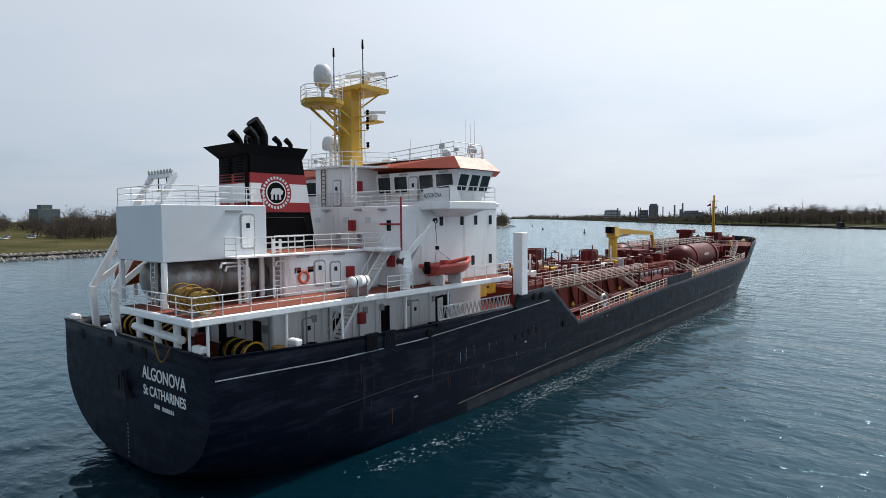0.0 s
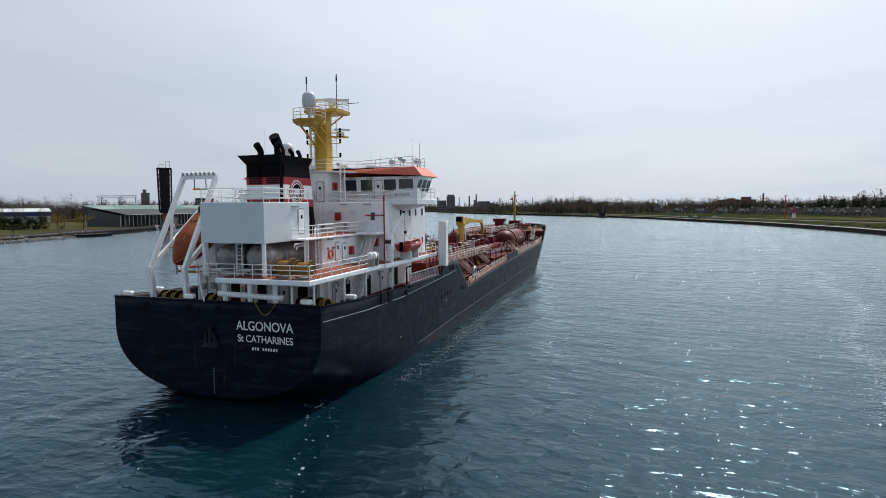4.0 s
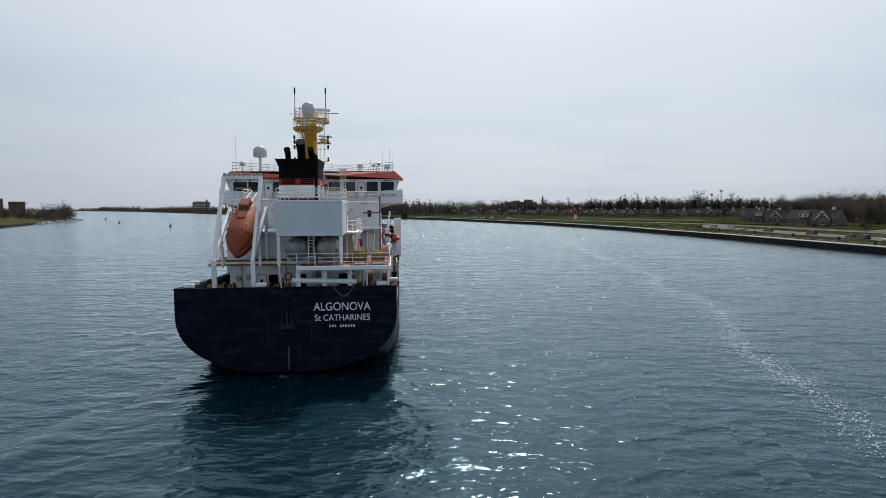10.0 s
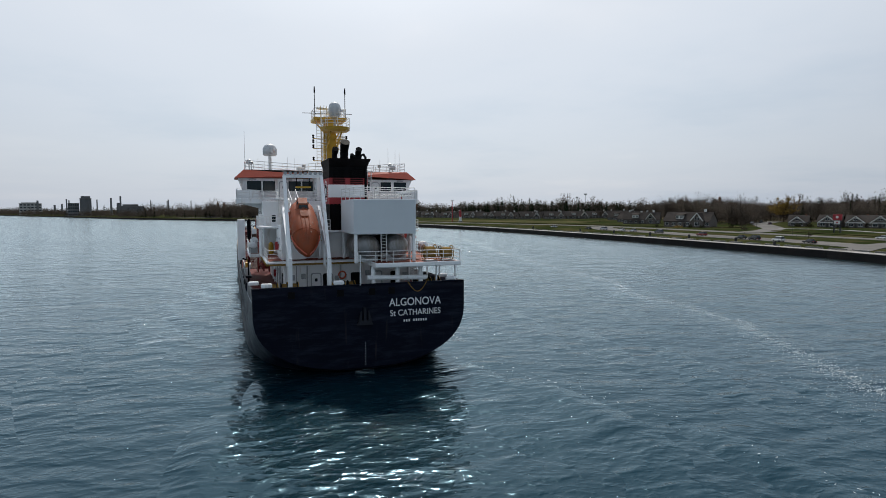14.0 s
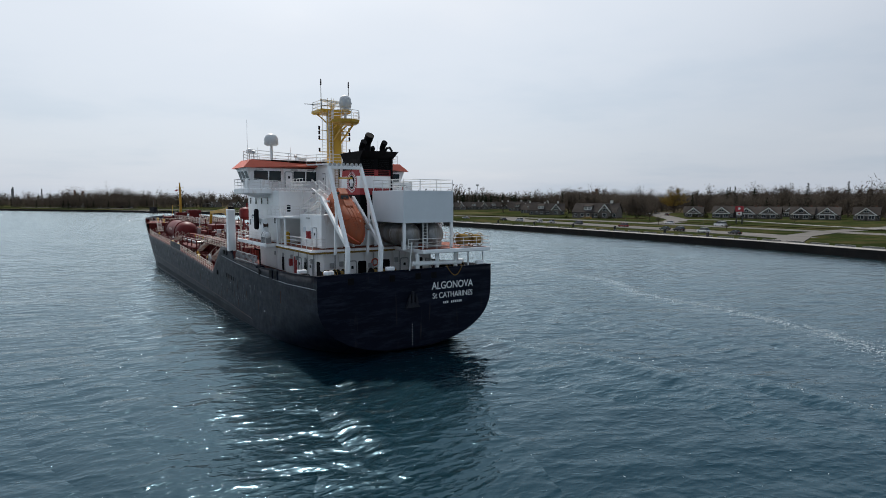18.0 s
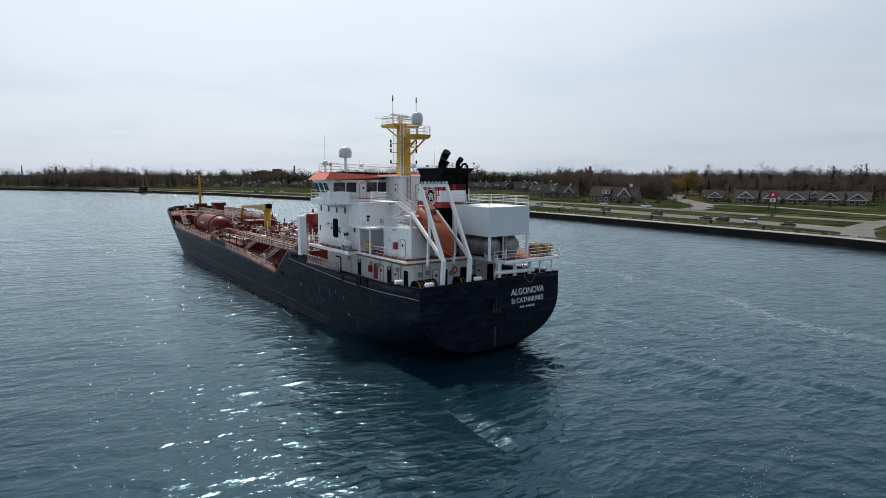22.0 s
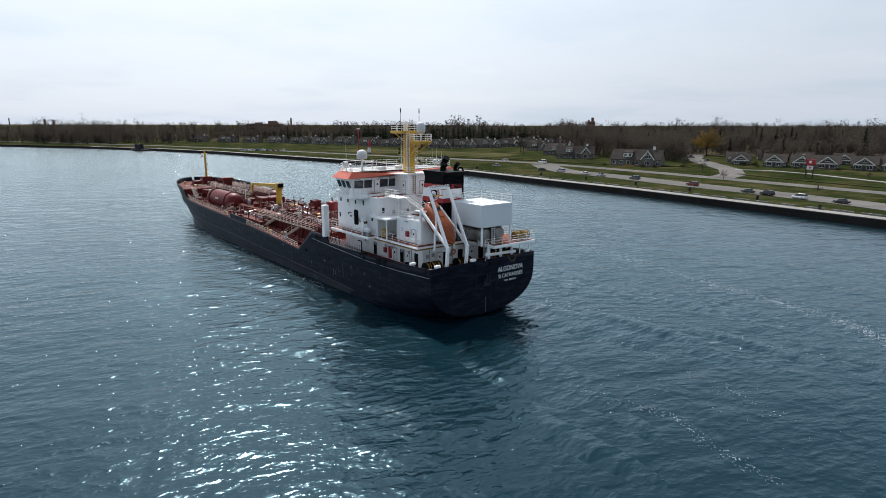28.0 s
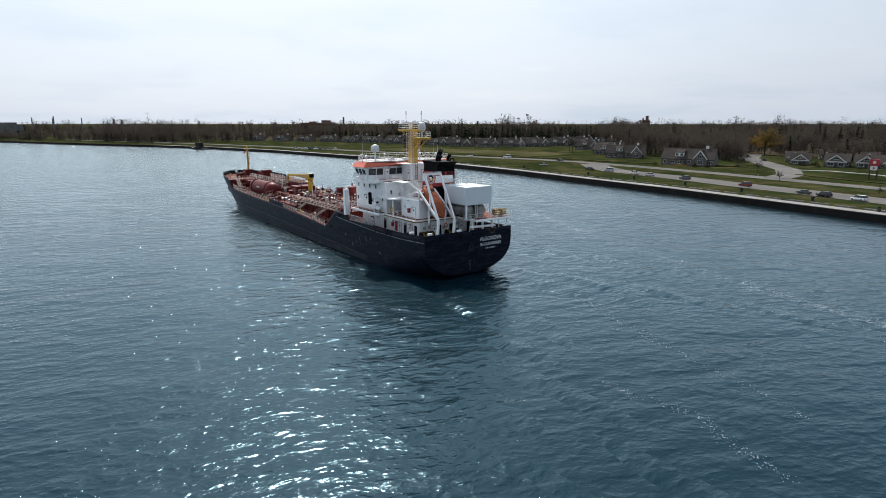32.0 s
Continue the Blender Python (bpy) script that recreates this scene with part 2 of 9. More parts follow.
# waves per metre, length of crest, heading of the wind, steepness, sharpness of crest
WAVES = ((0.07, 1.8, 22, 0.016, 1.0), (0.27, 2.0, 28, 0.055, 1.8), (0.8, 1.8, 14, 0.09, 2.0), (2.3, 1.5, 32, 0.092, 3.0), (8.5, 1.3, 10, 0.30, 5.0))
WATER_LO, WATER_HI = (0.0004, 0.0090, 0.0150), (0.0008, 0.0135, 0.0205)
WATER = water_material("river_water", 1.0)
CALM = water_material("sheltered_water", 1.0)
HULL = mat("navy_hull_paint", (0.0027, 0.0046, 0.0128), 0.42, vary=0.25, grain=1.2, bump=0.25, bscale=3.0, stain=(0.020, 0.025, 0.041), amount=0.2, sscale=0.3, streak=0.16, spec=0.1)
def weathered(m, scale, stretch, low, high, colour, strength):
    """Adds a second layer of marks, stretched along one axis, over a paint."""
    t = m.node_tree
    p = t.nodes["Principled BSDF"]
    old = p.inputs["Base Color"].links[0].from_socket
    co, mp = node(t, "ShaderNodeTexCoord"), node(t, "ShaderNodeMapping")
    mp.inputs["Scale"].default_value = stretch
    n = node(t, "ShaderNodeTexNoise", Scale=scale, Detail=5.0, Roughness=0.6)
    t.links.new(co.outputs["Object"], mp.inputs[0]), t.links.new(mp.outputs[0], n.inputs["Vector"])
    r = ramp(t, [(low, (0, 0, 0)), (high, (strength,) * 3)])
    t.links.new(n.outputs[0], r.inputs[0])
    t.links.new(mix(t, old, colour, r.outputs[0]), p.inputs["Base Color"])


weathered(HULL, 1.6, (1.0, 1.0, 0.10), 0.62, 0.72, (0.058, 0.047, 0.042), 0.3)
weathered(HULL, 0.5, (1.0, 0.25, 3.0), 0.63, 0.70, (0.050, 0.055, 0.066), 0.14)
WHITE = mat("white_ship_paint", (0.84, 0.845, 0.85), 0.42, vary=0.05, grain=2.0, bump=0.06, bscale=8.0, stain=(0.42, 0.30, 0.22), amount=0.0, sscale=0.9, streak=6.0, spread=0.05)
weathered(WHITE, 1.3, (1.0, 1.0, 0.12), 0.60, 0.75, (0.46, 0.36, 0.28), 0.45)
BOXGREY = mat("pale_grey_blue_paint", (0.63, 0.67, 0.70), 0.45, vary=0.04, grain=2.0, bump=0.05)
REDDECK = mat("red_oxide_deck", (0.105, 0.017, 0.014), 0.75, vary=0.25, grain=1.5, bump=0.2, stain=(0.05, 0.016, 0.012), amount=0.25, sscale=0.7)
REDPIPE = mat("dark_red_steel", (0.135, 0.016, 0.016), 0.5, spec=0.2, vary=0.25, grain=2.0, bump=0.1, each=0.35)
ORANGE = mat("orange_boat_plastic", (0.27, 0.052, 0.010), 0.66, vary=0.12, grain=2.0, bump=0.05, stain=(0.14, 0.05, 0.025), amount=0.2, sscale=0.9, streak=3)
CORAL = mat("coral_roof_band", (0.56, 0.115, 0.065), 0.5, vary=0.06)
YELLOW = mat("ochre_mast_paint", (0.56, 0.33, 0.03), 0.45, vary=0.15, grain=1.5, bump=0.05, stain=(0.25, 0.13, 0.04), amount=0.05, sscale=1.2, streak=4)
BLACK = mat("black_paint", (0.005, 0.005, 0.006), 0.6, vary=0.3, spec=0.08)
RED = mat("funnel_red", (0.33, 0.024, 0.028), 0.45, vary=0.12)
GLASS = mat("dark_window_glass", (0.02, 0.03, 0.035), 0.06, vary=0.2, bump=0.0)
STEEL = mat("grey_steel", (0.42, 0.43, 0.44), 0.4, 0.6, vary=0.2)
TANKGREY = mat("silver_tank_paint", (0.36, 0.36, 0.36), 0.36, 0.5, vary=0.2, grain=1.0, stain=(0.16, 0.13, 0.10), amount=0.35, sscale=0.8, streak=3)
DOME = mat("dome_plastic", (0.55, 0.56, 0.57), 0.4, vary=0.06)
DECKWORN = mat("worn_red_deck_paint", (0.24, 0.075, 0.05), 0.8, vary=0.25, grain=1.2, bump=0.2, stain=(0.12, 0.05, 0.035), amount=0.3, sscale=0.6)
BOATRED = mat("rescue_boat_red", (0.46, 0.062, 0.045), 0.4, vary=0.12, grain=2.0, bump=0.05)
ROPE = mat("rope_ochre", (0.24, 0.15, 0.05), 0.85, vary=0.3, grain=8, bump=0.5)
GRASS = mat("spring_grass", (0.023, 0.031, 0.011), 0.9, vary=0.35, grain=0.4, bump=0.6, bscale=4.0, stain=(0.075, 0.06, 0.03), amount=0.25, sscale=0.05)
DRY = mat("dry_field", (0.075, 0.066, 0.034), 0.9, vary=0.3, grain=0.3, bump=0.5, bscale=3.0, stain=(0.035, 0.045, 0.016), amount=0.3, sscale=0.03)
ASPHALT = mat("pale_asphalt", (0.145, 0.138, 0.13), 0.85, vary=0.2, grain=0.5, bump=0.3)
CONCRETE = mat("concrete", (0.26, 0.25, 0.235), 0.8, vary=0.2, grain=0.6, bump=0.4, stain=(0.12, 0.11, 0.10), amount=0.2, sscale=0.3, streak=3)
DARKWALL = mat("dark_sheet_piling", (0.012, 0.011, 0.011), 0.7, vary=0.4, grain=0.8, bump=0.5, stain=(0.03, 0.022, 0.018), amount=0.1, sscale=0.4, streak=3)
FOAM = mat("foam", (0.58, 0.63, 0.65), 0.7, vary=0.2, grain=2.0, bump=0.6, bscale=8)
GRATE = mat("dull_brown_grating", (0.075, 0.045, 0.035), 0.75, vary=0.3, grain=3, bump=0.4)
# ---- building blocks ----
def part(name, bm, material, parent=None, label="", smooth=False):
    """Links a bmesh as one mesh object under a thing or a part."""
    me = bpy.data.meshes.new(name)
    bm.to_mesh(me)
    bm.free()
    if smooth:
        for f in me.polygons:
            f.use_smooth = True
    me.materials.append(material)
    ob = new(name, me)
    ob.parent = parent
    if label:
        tagged(ob, label)
    return ob


def thing(name, label, category, group="", kind="", at=None):
    ob = tagged(new(name), label, category, group, kind)
    ob.empty_display_size = 0.2
    if at:
        ob.matrix_world = at
    return ob


def hexa(bm, low, high):
    """A solid between two rings of the same number of corners."""
    a, b = [bm.verts.new(p) for p in low], [bm.verts.new(p) for p in high]
    n = len(a)
    bm.faces.new(a[::-1]), bm.faces.new(b)
    for i in range(n):
        bm.faces.new((a[i], a[(i + 1) % n], b[(i + 1) % n], b[i]))
    return bm


def box(bm, x0, x1, y0, y1, z0, z1):
    return hexa(bm, [(x0, y0, z0), (x1, y0, z0), (x1, y1, z0), (x0, y1, z0)], [(x0, y0, z1), (x1, y0, z1), (x1, y1, z1), (x0, y1, z1)])


def rod(bm, a, b, r, r2=None, seg=6):
    """A round bar from a to b."""
    a, b = Vector(a), Vector(b)
    q = (b - a).to_track_quat("Z", "Y").to_matrix()
    ring = [Vector((math.cos(i * math.tau / seg), math.sin(i * math.tau / seg), 0)) for i in range(seg)]
    return hexa(bm, [a + q @ (v * r) for v in ring], [b + q @ (v * (r if r2 is None else r2)) for v in ring])


def beam(bm, a, b, w, h):
    """A square bar from a to b."""
    a, b = Vector(a), Vector(b)
    q = (b - a).to_track_quat("Z", "Y").to_matrix()
    ring = [Vector(v) for v in ((-w / 2, -h / 2, 0), (w / 2, -h / 2, 0), (w / 2, h / 2, 0), (-w / 2, h / 2, 0))]
    return hexa(bm, [a + q @ v for v in ring], [b + q @ v for v in ring])


def path_rod(bm, pts, r, seg=6):
    """One round bar bent through points."""
    pts = [Vector(p) for p in pts]
    dirs = [(b - a).normalized() for a, b in zip(pts, pts[1:])]
    q = dirs[0].to_track_quat("Z", "Y")
    rings = []
    for i, p in enumerate(pts):
        a, b = dirs[max(0, i - 1)], dirs[min(i, len(dirs) - 1)]
        mid = (a + b).normalized() if (a + b).length > 1e-4 else a
        if i:
            q = last.rotation_difference(mid) @ q
        last = mid
        m = q.to_matrix()
        rings.append([bm.verts.new(p + m @ Vector((math.cos(k * math.tau / seg) * r, math.sin(k * math.tau / seg) * r, 0))) for k in range(seg)])
    for a, b in zip(rings, rings[1:]):
        for k in range(seg):
            bm.faces.new((a[k], a[(k + 1) % seg], b[(k + 1) % seg], b[k]))
    bm.faces.new(rings[0][::-1]), bm.faces.new(rings[-1])
    return bm


def lathe(bm, profile, seg=20, axis="z", at=(0, 0, 0)):
    """A turned body: profile of (radius, height) along an axis."""
    at = Vector(at)
    rings = []
    for r, h in profile:
        ring = []
        for i in range(seg):
            c, s = math.cos(i * math.tau / seg) * r, math.sin(i * math.tau / seg) * r
            ring.append(bm.verts.new(at + Vector((c, s, h) if axis == "z" else (c, h, s) if axis == "y" else (h, c, s))))
        rings.append(ring)
    for a, b in zip(rings, rings[1:]):
        for i in range(seg):
            bm.faces.new((a[i], a[(i + 1) % seg], b[(i + 1) % seg], b[i]))
    bm.faces.new(rings[0][::-1]), bm.faces.new(rings[-1])
    bmesh.ops.recalc_face_normals(bm, faces=bm.faces)
    return bm


def torus(bm, at, R, r, axis="y", seg=16, tube=6, a0=0.0, a1=math.tau):
    at, rows = Vector(at), []
    closed = abs(a1 - a0 - math.tau) < 1e-6
    for i in range(seg if closed else seg + 1):
        a = a0 + (a1 - a0) * i / seg
        row = []
        for j in range(tube):
            b = j * math.tau / tube
            u, w = (R + r * math.cos(b)), r * math.sin(b)
            c, s = u * math.cos(a), u * math.sin(a)
            row.append(bm.verts.new(at + Vector((c, w, s) if axis == "y" else (w, c, s) if axis == "x" else (c, s, w))))
        rows.append(row)
    for i in range(len(rows) if closed else len(rows) - 1):
        a, b = rows[i], rows[(i + 1) % len(rows)]
        for j in range(tube):
            bm.faces.new((a[j], a[(j + 1) % tube], b[(j + 1) % tube], b[j]))
    bmesh.ops.recalc_face_normals(bm, faces=bm.faces)
    return bm


def B():
    return bmesh.new()
# ---- water and banks ----
def sheet(name, rows, material, label, category, smooth=True):
    """A surface through rows of points."""
    bm = B()
    grid = [[bm.verts.new(p) for p in row] for row in rows]
    for a, b in zip(grid, grid[1:]):
        for i in range(len(a) - 1):
            bm.faces.new((a[i], b[i], b[i + 1], a[i + 1]))
    bmesh.ops.recalc_face_normals(bm, faces=bm.faces)
    if sum(f.normal.z for f in bm.faces) < 0:
        bmesh.ops.reverse_faces(bm, faces=bm.faces)
    return tagged(part(name, bm, material, smooth=smooth), label, category, kind="structure")


def water_sheet():
    steps = [-4900, -2500, -1200, -600, -300, 0, 300, 600, 1200, 2500, 4900]
    sheet("water", [[(x, y, 0) for x in steps] for y in [s + 800 for s in steps]], WATER, "wind-rippled teal river water", "river")


RIGHT = [(168, -900), (156, 0), (151, 100), (152, 165), (146, 210), (140, 255), (131, 300), (122, 348), (108, 400), (88, 460), (56, 530), (20, 610), (-30, 690), (-90, 760), (-180, 850), (-290, 975), (-480, 1250), (-720, 1574), (-1246, 2289), (-2200, 3300)]
LEFT = [(-200, -900), (-214, 0), (-222, 60), (-226, 110), (-231, 158), (-247, 203), (-254, 225), (-272, 268), (-283, 300), (-299, 350), (-322, 445), (-385, 590), (-459, 740), (-600, 900), (-900, 1250), (-1500, 1900), (-3000, 3300)]


def bank(name, line, side, rise, material, label, wall):
    """Land from a water's edge outwards, with its edge wall standing in the water."""
    bm = B()
    rows = []
    for x, y in line:
        rows.append([bm.verts.new((x + side * off if off < 4000 else side * 4900, y, z)) for off, z in rise])
    for a, b in zip(rows, rows[1:]):
        for i in range(len(a) - 1):
            bm.faces.new((a[i], a[i + 1], b[i + 1], b[i]))
    bmesh.ops.recalc_face_normals(bm, faces=bm.faces)
    if sum(f.normal.z for f in bm.faces) < 0:
        bmesh.ops.reverse_faces(bm, faces=bm.faces)
    land = tagged(part(name, bm, material), label, "ground", kind="structure")
    bm = B()
    for (x0, y0), (x1, y1) in zip(line, line[1:]):
        s = side
        hexa(bm, [(x0, y0, -2), (x1, y1, -2), (x1 + s * 1.2, y1, -2), (x0 + s * 1.2, y0, -2)], [(x0, y0, wall), (x1, y1, wall), (x1 + s * 1.2, y1, wall), (x0 + s * 1.2, y0, wall)])
    bmesh.ops.recalc_face_normals(bm, faces=bm.faces)
    tagged(part("river_wall", bm, DARKWALL), "dark sheet-pile river wall along the bank", "wall", kind="structure")
    return land


RISE_E = [(1.0, 2.0), (20, 2.1), (60, 2.4), (110, 3.0), (220, 4.0), (600, 5), (5000, 5)]
RISE_W = [(1.0, 1.8), (30, 2.4), (120, 3.0), (400, 5), (5000, 5)]


def land_z(x, y):
    """Height of the ground east or west of the river."""
    def at(pairs, v):
        for (a, p), (b, q) in zip(pairs, pairs[1:]):
            if v <= b:
                return p + (q - p) * max(0.0, (v - a) / (b - a))
        return pairs[-1][1]
    e, w = at([(b, a) for a, b in RIGHT], y), at([(b, a) for a, b in LEFT], y)
    return at(RISE_E, x - e) if x > (e + w) / 2 else at(RISE_W, w - x)


water_sheet()
bank("ground_east", RIGHT, 1, RISE_E, GRASS, "spring grass along the river bank", 2.15)
bank("ground_west", LEFT, -1, RISE_W, DRY, "flat dry grass land behind the bank", 1.6)
LITTER = mat("woodland_floor", (0.06, 0.05, 0.032), 0.95, vary=0.35, grain=0.2, bump=0.4, bscale=2.0)
sheet("ground_far", [[(x, y, 2.0) for x in (-4900, -3600, -2200, 0, 2500, 4900)] for y in (3290, 3900, 5690)], LITTER, "flat far land where the river bends away", "ground")
ABOARD = []
# ---- the ship: x to starboard, y ahead from the transom, z up from the water ----
ship = thing("tanker_ship", "navy-hulled chemical tanker with white deckhouse under way", "ship")


def sheer(y):
    """Height of the side's upper edge."""
    pts = [(0, 7.7), (6, 7.35), (14, 7.1), (26.2, 7.0), (26.8, 8.1), (32.3, 8.3), (37.6, 4.35), (50, 5.0), (62, 5.5), (100, 6.45), (104.5, 6.6), (108.5, 9.4), (118, 9.65), (130, 9.8)]
    return float(np.interp(y, [p[0] for p in pts], [p[1] for p in pts]))


def breadth(y, z):
    """Half-breadth of the hull."""
    b = 9.5 + 0.4 * min(1, y / 25)
    low = -min(8.0, 0.42 * y) + 0.15
    top = 5.4 - min(8.0, 0.42 * y) * 0.75
    if z < top:
        s = min(1.0, max(0.0, (top - z) / (top - low)))
        b *= max(0.0, 1 - s**2.3) ** 0.44
    k = min(1.0, max(0.0, z / 9.0))
    start, end, n = 86 + 10 * k, 123.5 + 6.5 * k, 1.5 + 0.65 * k
    if y > start:
        s = min(1.0, (y - start) / (end - start))
        b *= max(0.0, 1 - s**n) ** (1 / n)
    return b


def hull():
    ys = [0, 1.5, 3, 5, 7, 9, 12, 15, 18, 21, 24, 26.2, 26.8, 29, 32.3, 34, 36, 37.6, 41, 46, 50, 56, 62, 70, 80, 88, 94, 98, 102, 104.5, 106.5, 108.5, 111, 113, 115, 116.5, 118.5, 120, 121.5, 123, 124.5, 126, 127, 128, 128.8, 129.4, 129.8, 129.99]
    n = 16
    bm = B()
    rings = []
    for y in ys:
        top, low = sheer(y), max(-1.6, 0.16 - 0.42 * y)
        ring = []
        for side in (1, -1):
            for i in range(n + 1):
                u = i / n
                z = low + (top - low) * (u**1.4 if y < 8 else u)
                if side == -1:
                    z = low + (top - low) * ((1 - u) ** 1.4 if y < 8 else 1 - u)
                ring.append((side * max(breadth(y, z), 0.001), y, z))
        rings.append([bm.verts.new(p) for p in ring])
    m = 2 * (n + 1)
    half = n + 1
    # ring runs up the starboard side, then down the port side; left open on top
    for a, b in zip(rings, rings[1:]):
        for i in list(range(n)) + list(range(half, m - 1)):
            bm.faces.new((a[i], a[i + 1], b[i + 1], b[i]))
    first = rings[0]
    for i in range(n):
        bm.faces.new((first[i], first[m - 1 - i], first[m - 2 - i], first[i + 1]))
    bmesh.ops.remove_doubles(bm, verts=bm.verts, dist=0.004)
    bmesh.ops.recalc_face_normals(bm, faces=bm.faces)
    ob = part("hull", bm, HULL, ship, "navy hull with rust and scuffs", smooth=True)
    ob.data.set_sharp_from_angle(angle=radians(35))
    # plate thickness seen from inside
    sol = ob.modifiers.new("plate", "SOLIDIFY")
    sol.thickness, sol.offset = 0.12, -1
    return ob


hull()


def deck(name, y0, y1, z, material, inset=0.1, steps=14, label=""):
    bm = B()
    zf = z if callable(z) else (lambda y: z)
    rows = []
    for i in range(steps + 1):
        y = y0 + (y1 - y0) * i / steps
        w = max(0.05, breadth(y, zf(y)) - inset)
        rows.append([bm.verts.new((x, y, zz)) for x, zz in ((-w, zf(y)), (w, zf(y)), (w, zf(y) - 0.2), (-w, zf(y) - 0.2))])
    for a, b in zip(rows, rows[1:]):
        for i in range(4):
            bm.faces.new((a[i], b[i], b[(i + 1) % 4], a[(i + 1) % 4]))
    bm.faces.new(rows[0]), bm.faces.new(rows[-1][::-1])
    bmesh.ops.recalc_face_normals(bm, faces=bm.faces)
    return part(name, bm, material, ship, label)


deck("poop_deck", 0.15, 33.5, 6.2, REDDECK, label="red oxide poop deck")
deck("main_deck", 33.4, 109, lambda y: sheer(min(max(y, 38), 104)) - 0.35, REDDECK, label="red oxide main deck")
deck("forecastle_deck", 107.5, 129, 8.6, REDDECK, inset=0.25, label="red oxide forecastle deck")


def block(name, x0, x1, y0, y1, z0, z1, material=WHITE, parent=None, label="", bevel=0.06):
    bm = box(B(), x0, x1, y0, y1, z0, z1)
    if bevel:
        bmesh.ops.bevel(bm, geom=bm.edges, offset=bevel, segments=1, affect="EDGES")
    return part(name, bm, material, parent or ship, label)


# poop house, boat deck, middle house, accommodation tower
poop_house = block("poop_house", -6.4, 6.0, 6.0, 27.0, 6.2, 9.2)
boat_deck = block("boat_deck_aft", 0.9, 9.0, -0.6, 12.5, 9.2, 9.6, label="white-edged overhanging platform")
block("boat_deck_side", 6.0, 9.2, 12.4, 26.8, 9.2, 9.6)
block("boat_deck_port", -9.2, -6.4, 15.5, 26.8, 9.2, 9.6)
block("boat_deck_middle", -8.0, 6.1, 5.0, 26.9, 9.15, 9.55)
for k in ((1.1, 8.8, -0.4, 12.4), (6.1, 9.0, 12.4, 26.6), (-9.0, -6.5, 15.6, 26.6), (-7.8, 0.9, 5.2, 15.4)):
    part("deck_paint", box(B(), k[0], k[1], k[2], k[3], 9.6, 9.612), DECKWORN, ship, "worn red deck paint")
house = block("middle_house", -4.4, 5.6, 7.2, 15.6, 9.6, 12.15)
stair_house = block("stair_house", -6.6, -4.3, 6.0, 11.8, 9.6, 12.85)
block("house_deck", -4.3, 5.8, 6.4, 15.5, 12.15, 12.33, WHITE, bevel=0.02)
block("house_deck_paint", -1.9, 5.6, 6.6, 15.3, 12.33, 12.345, DECKWORN, bevel=0)
block("side_deck_port", -8.4, -4.35, 11.85, 17.4, 12.4, 12.62, WHITE, bevel=0.02)
for y in (12.2, 14.6):
    part("pillar", rod(B(), (-8.1, y, 9.6), (-8.1, y, 12.4), 0.11, seg=10), WHITE, ship)
tower = block("accommodation_tower", -7.7, 7.7, 15.3, 27.0, 9.6, 15.3)
wheel = block("bridge_deck", -10.4, 10.4, 17.4, 23.1, 15.0, 15.6)
block("bridge_deck_front", -7.8, 7.8, 23.0, 27.2, 15.3, 15.6)


part("deck_paint", box(B(), -10.3, 10.3, 17.5, 19.15, 15.6, 15.612), DECKWORN, ship, "worn red deck paint")
part("deck_paint", box(B(), -7.4, 7.4, 15.5, 17.35, 15.3, 15.312), DECKWORN, ship, "worn red deck paint")


def wheelhouse():
    z0, z1 = 15.6, 17.9
    bm = hexa(B(), [(-9.2, 19.2, z0), (9.2, 19.2, z0), (9.2, 22.7, z0), (6, 27.0, z0), (-6, 27.0, z0), (-9.2, 22.7, z0)],
              [(-10.1, 19.0, z1), (10.1, 19.0, z1), (10.1, 23.1, z1), (6.4, 27.8, z1), (-6.4, 27.8, z1), (-10.1, 23.1, z1)])
    w = part("wheelhouse", bm, WHITE, ship)
    low = [(-10.5, 18.5, z1), (-3.1, 18.5, z1 + 0.42), (3.1, 18.5, z1 + 0.42), (10.5, 18.5, z1), (10.5, 23.5, z1), (6.7, 28.3, z1), (-6.7, 28.3, z1), (-10.5, 23.5, z1)]
    high = [(-9.5, 19.1, z1 + 0.95), (-3.1, 18.62, z1 + 0.52), (3.1, 18.62, z1 + 0.52), (9.5, 19.1, z1 + 0.95), (9.5, 22.9, z1 + 0.95), (6.2, 27.4, z1 + 0.95), (-6.2, 27.4, z1 + 0.95), (-9.5, 22.9, z1 + 0.95)]
    bm = hexa(B(), low, high)
    part("roof", bm, CORAL, w, "coral orange sloping roof edge")
    part("roof_deck", hexa(B(), [(-9.3, 19.3, 18.84), (9.3, 19.3, 18.84), (9.3, 22.8, 18.84), (6.1, 27.2, 18.84), (-6.1, 27.2, 18.84), (-9.3, 22.8, 18.84)], [(-9.3, 19.3, 18.87), (9.3, 19.3, 18.87), (9.3, 22.8, 18.87), (6.1, 27.2, 18.87), (-6.1, 27.2, 18.87), (-9.3, 22.8, 18.87)]), TANKGREY, w, "dull grey roof deck")
    return w


wheel_house = wheelhouse()
casing = block("bridge_casing", -1.9, 1.5, 15.6, 19.3, 15.3, 18.3)
part("casing_roof", hexa(B(), [(-3.2, 18.6, 18.3), (-2.1, 15.3, 18.3), (1.7, 15.3, 18.3), (3.3, 18.6, 18.3)], [(-3.2, 18.6, 18.44), (-2.1, 15.3, 18.44), (1.7, 15.3, 18.44), (3.3, 18.6, 18.44)]), WHITE, casing)
block("tank_box", -0.82, 4.86, 0.1, 6.5, 12.15, 15.25, BOXGREY, bevel=0.03, label="pale grey steel box over the tanks")


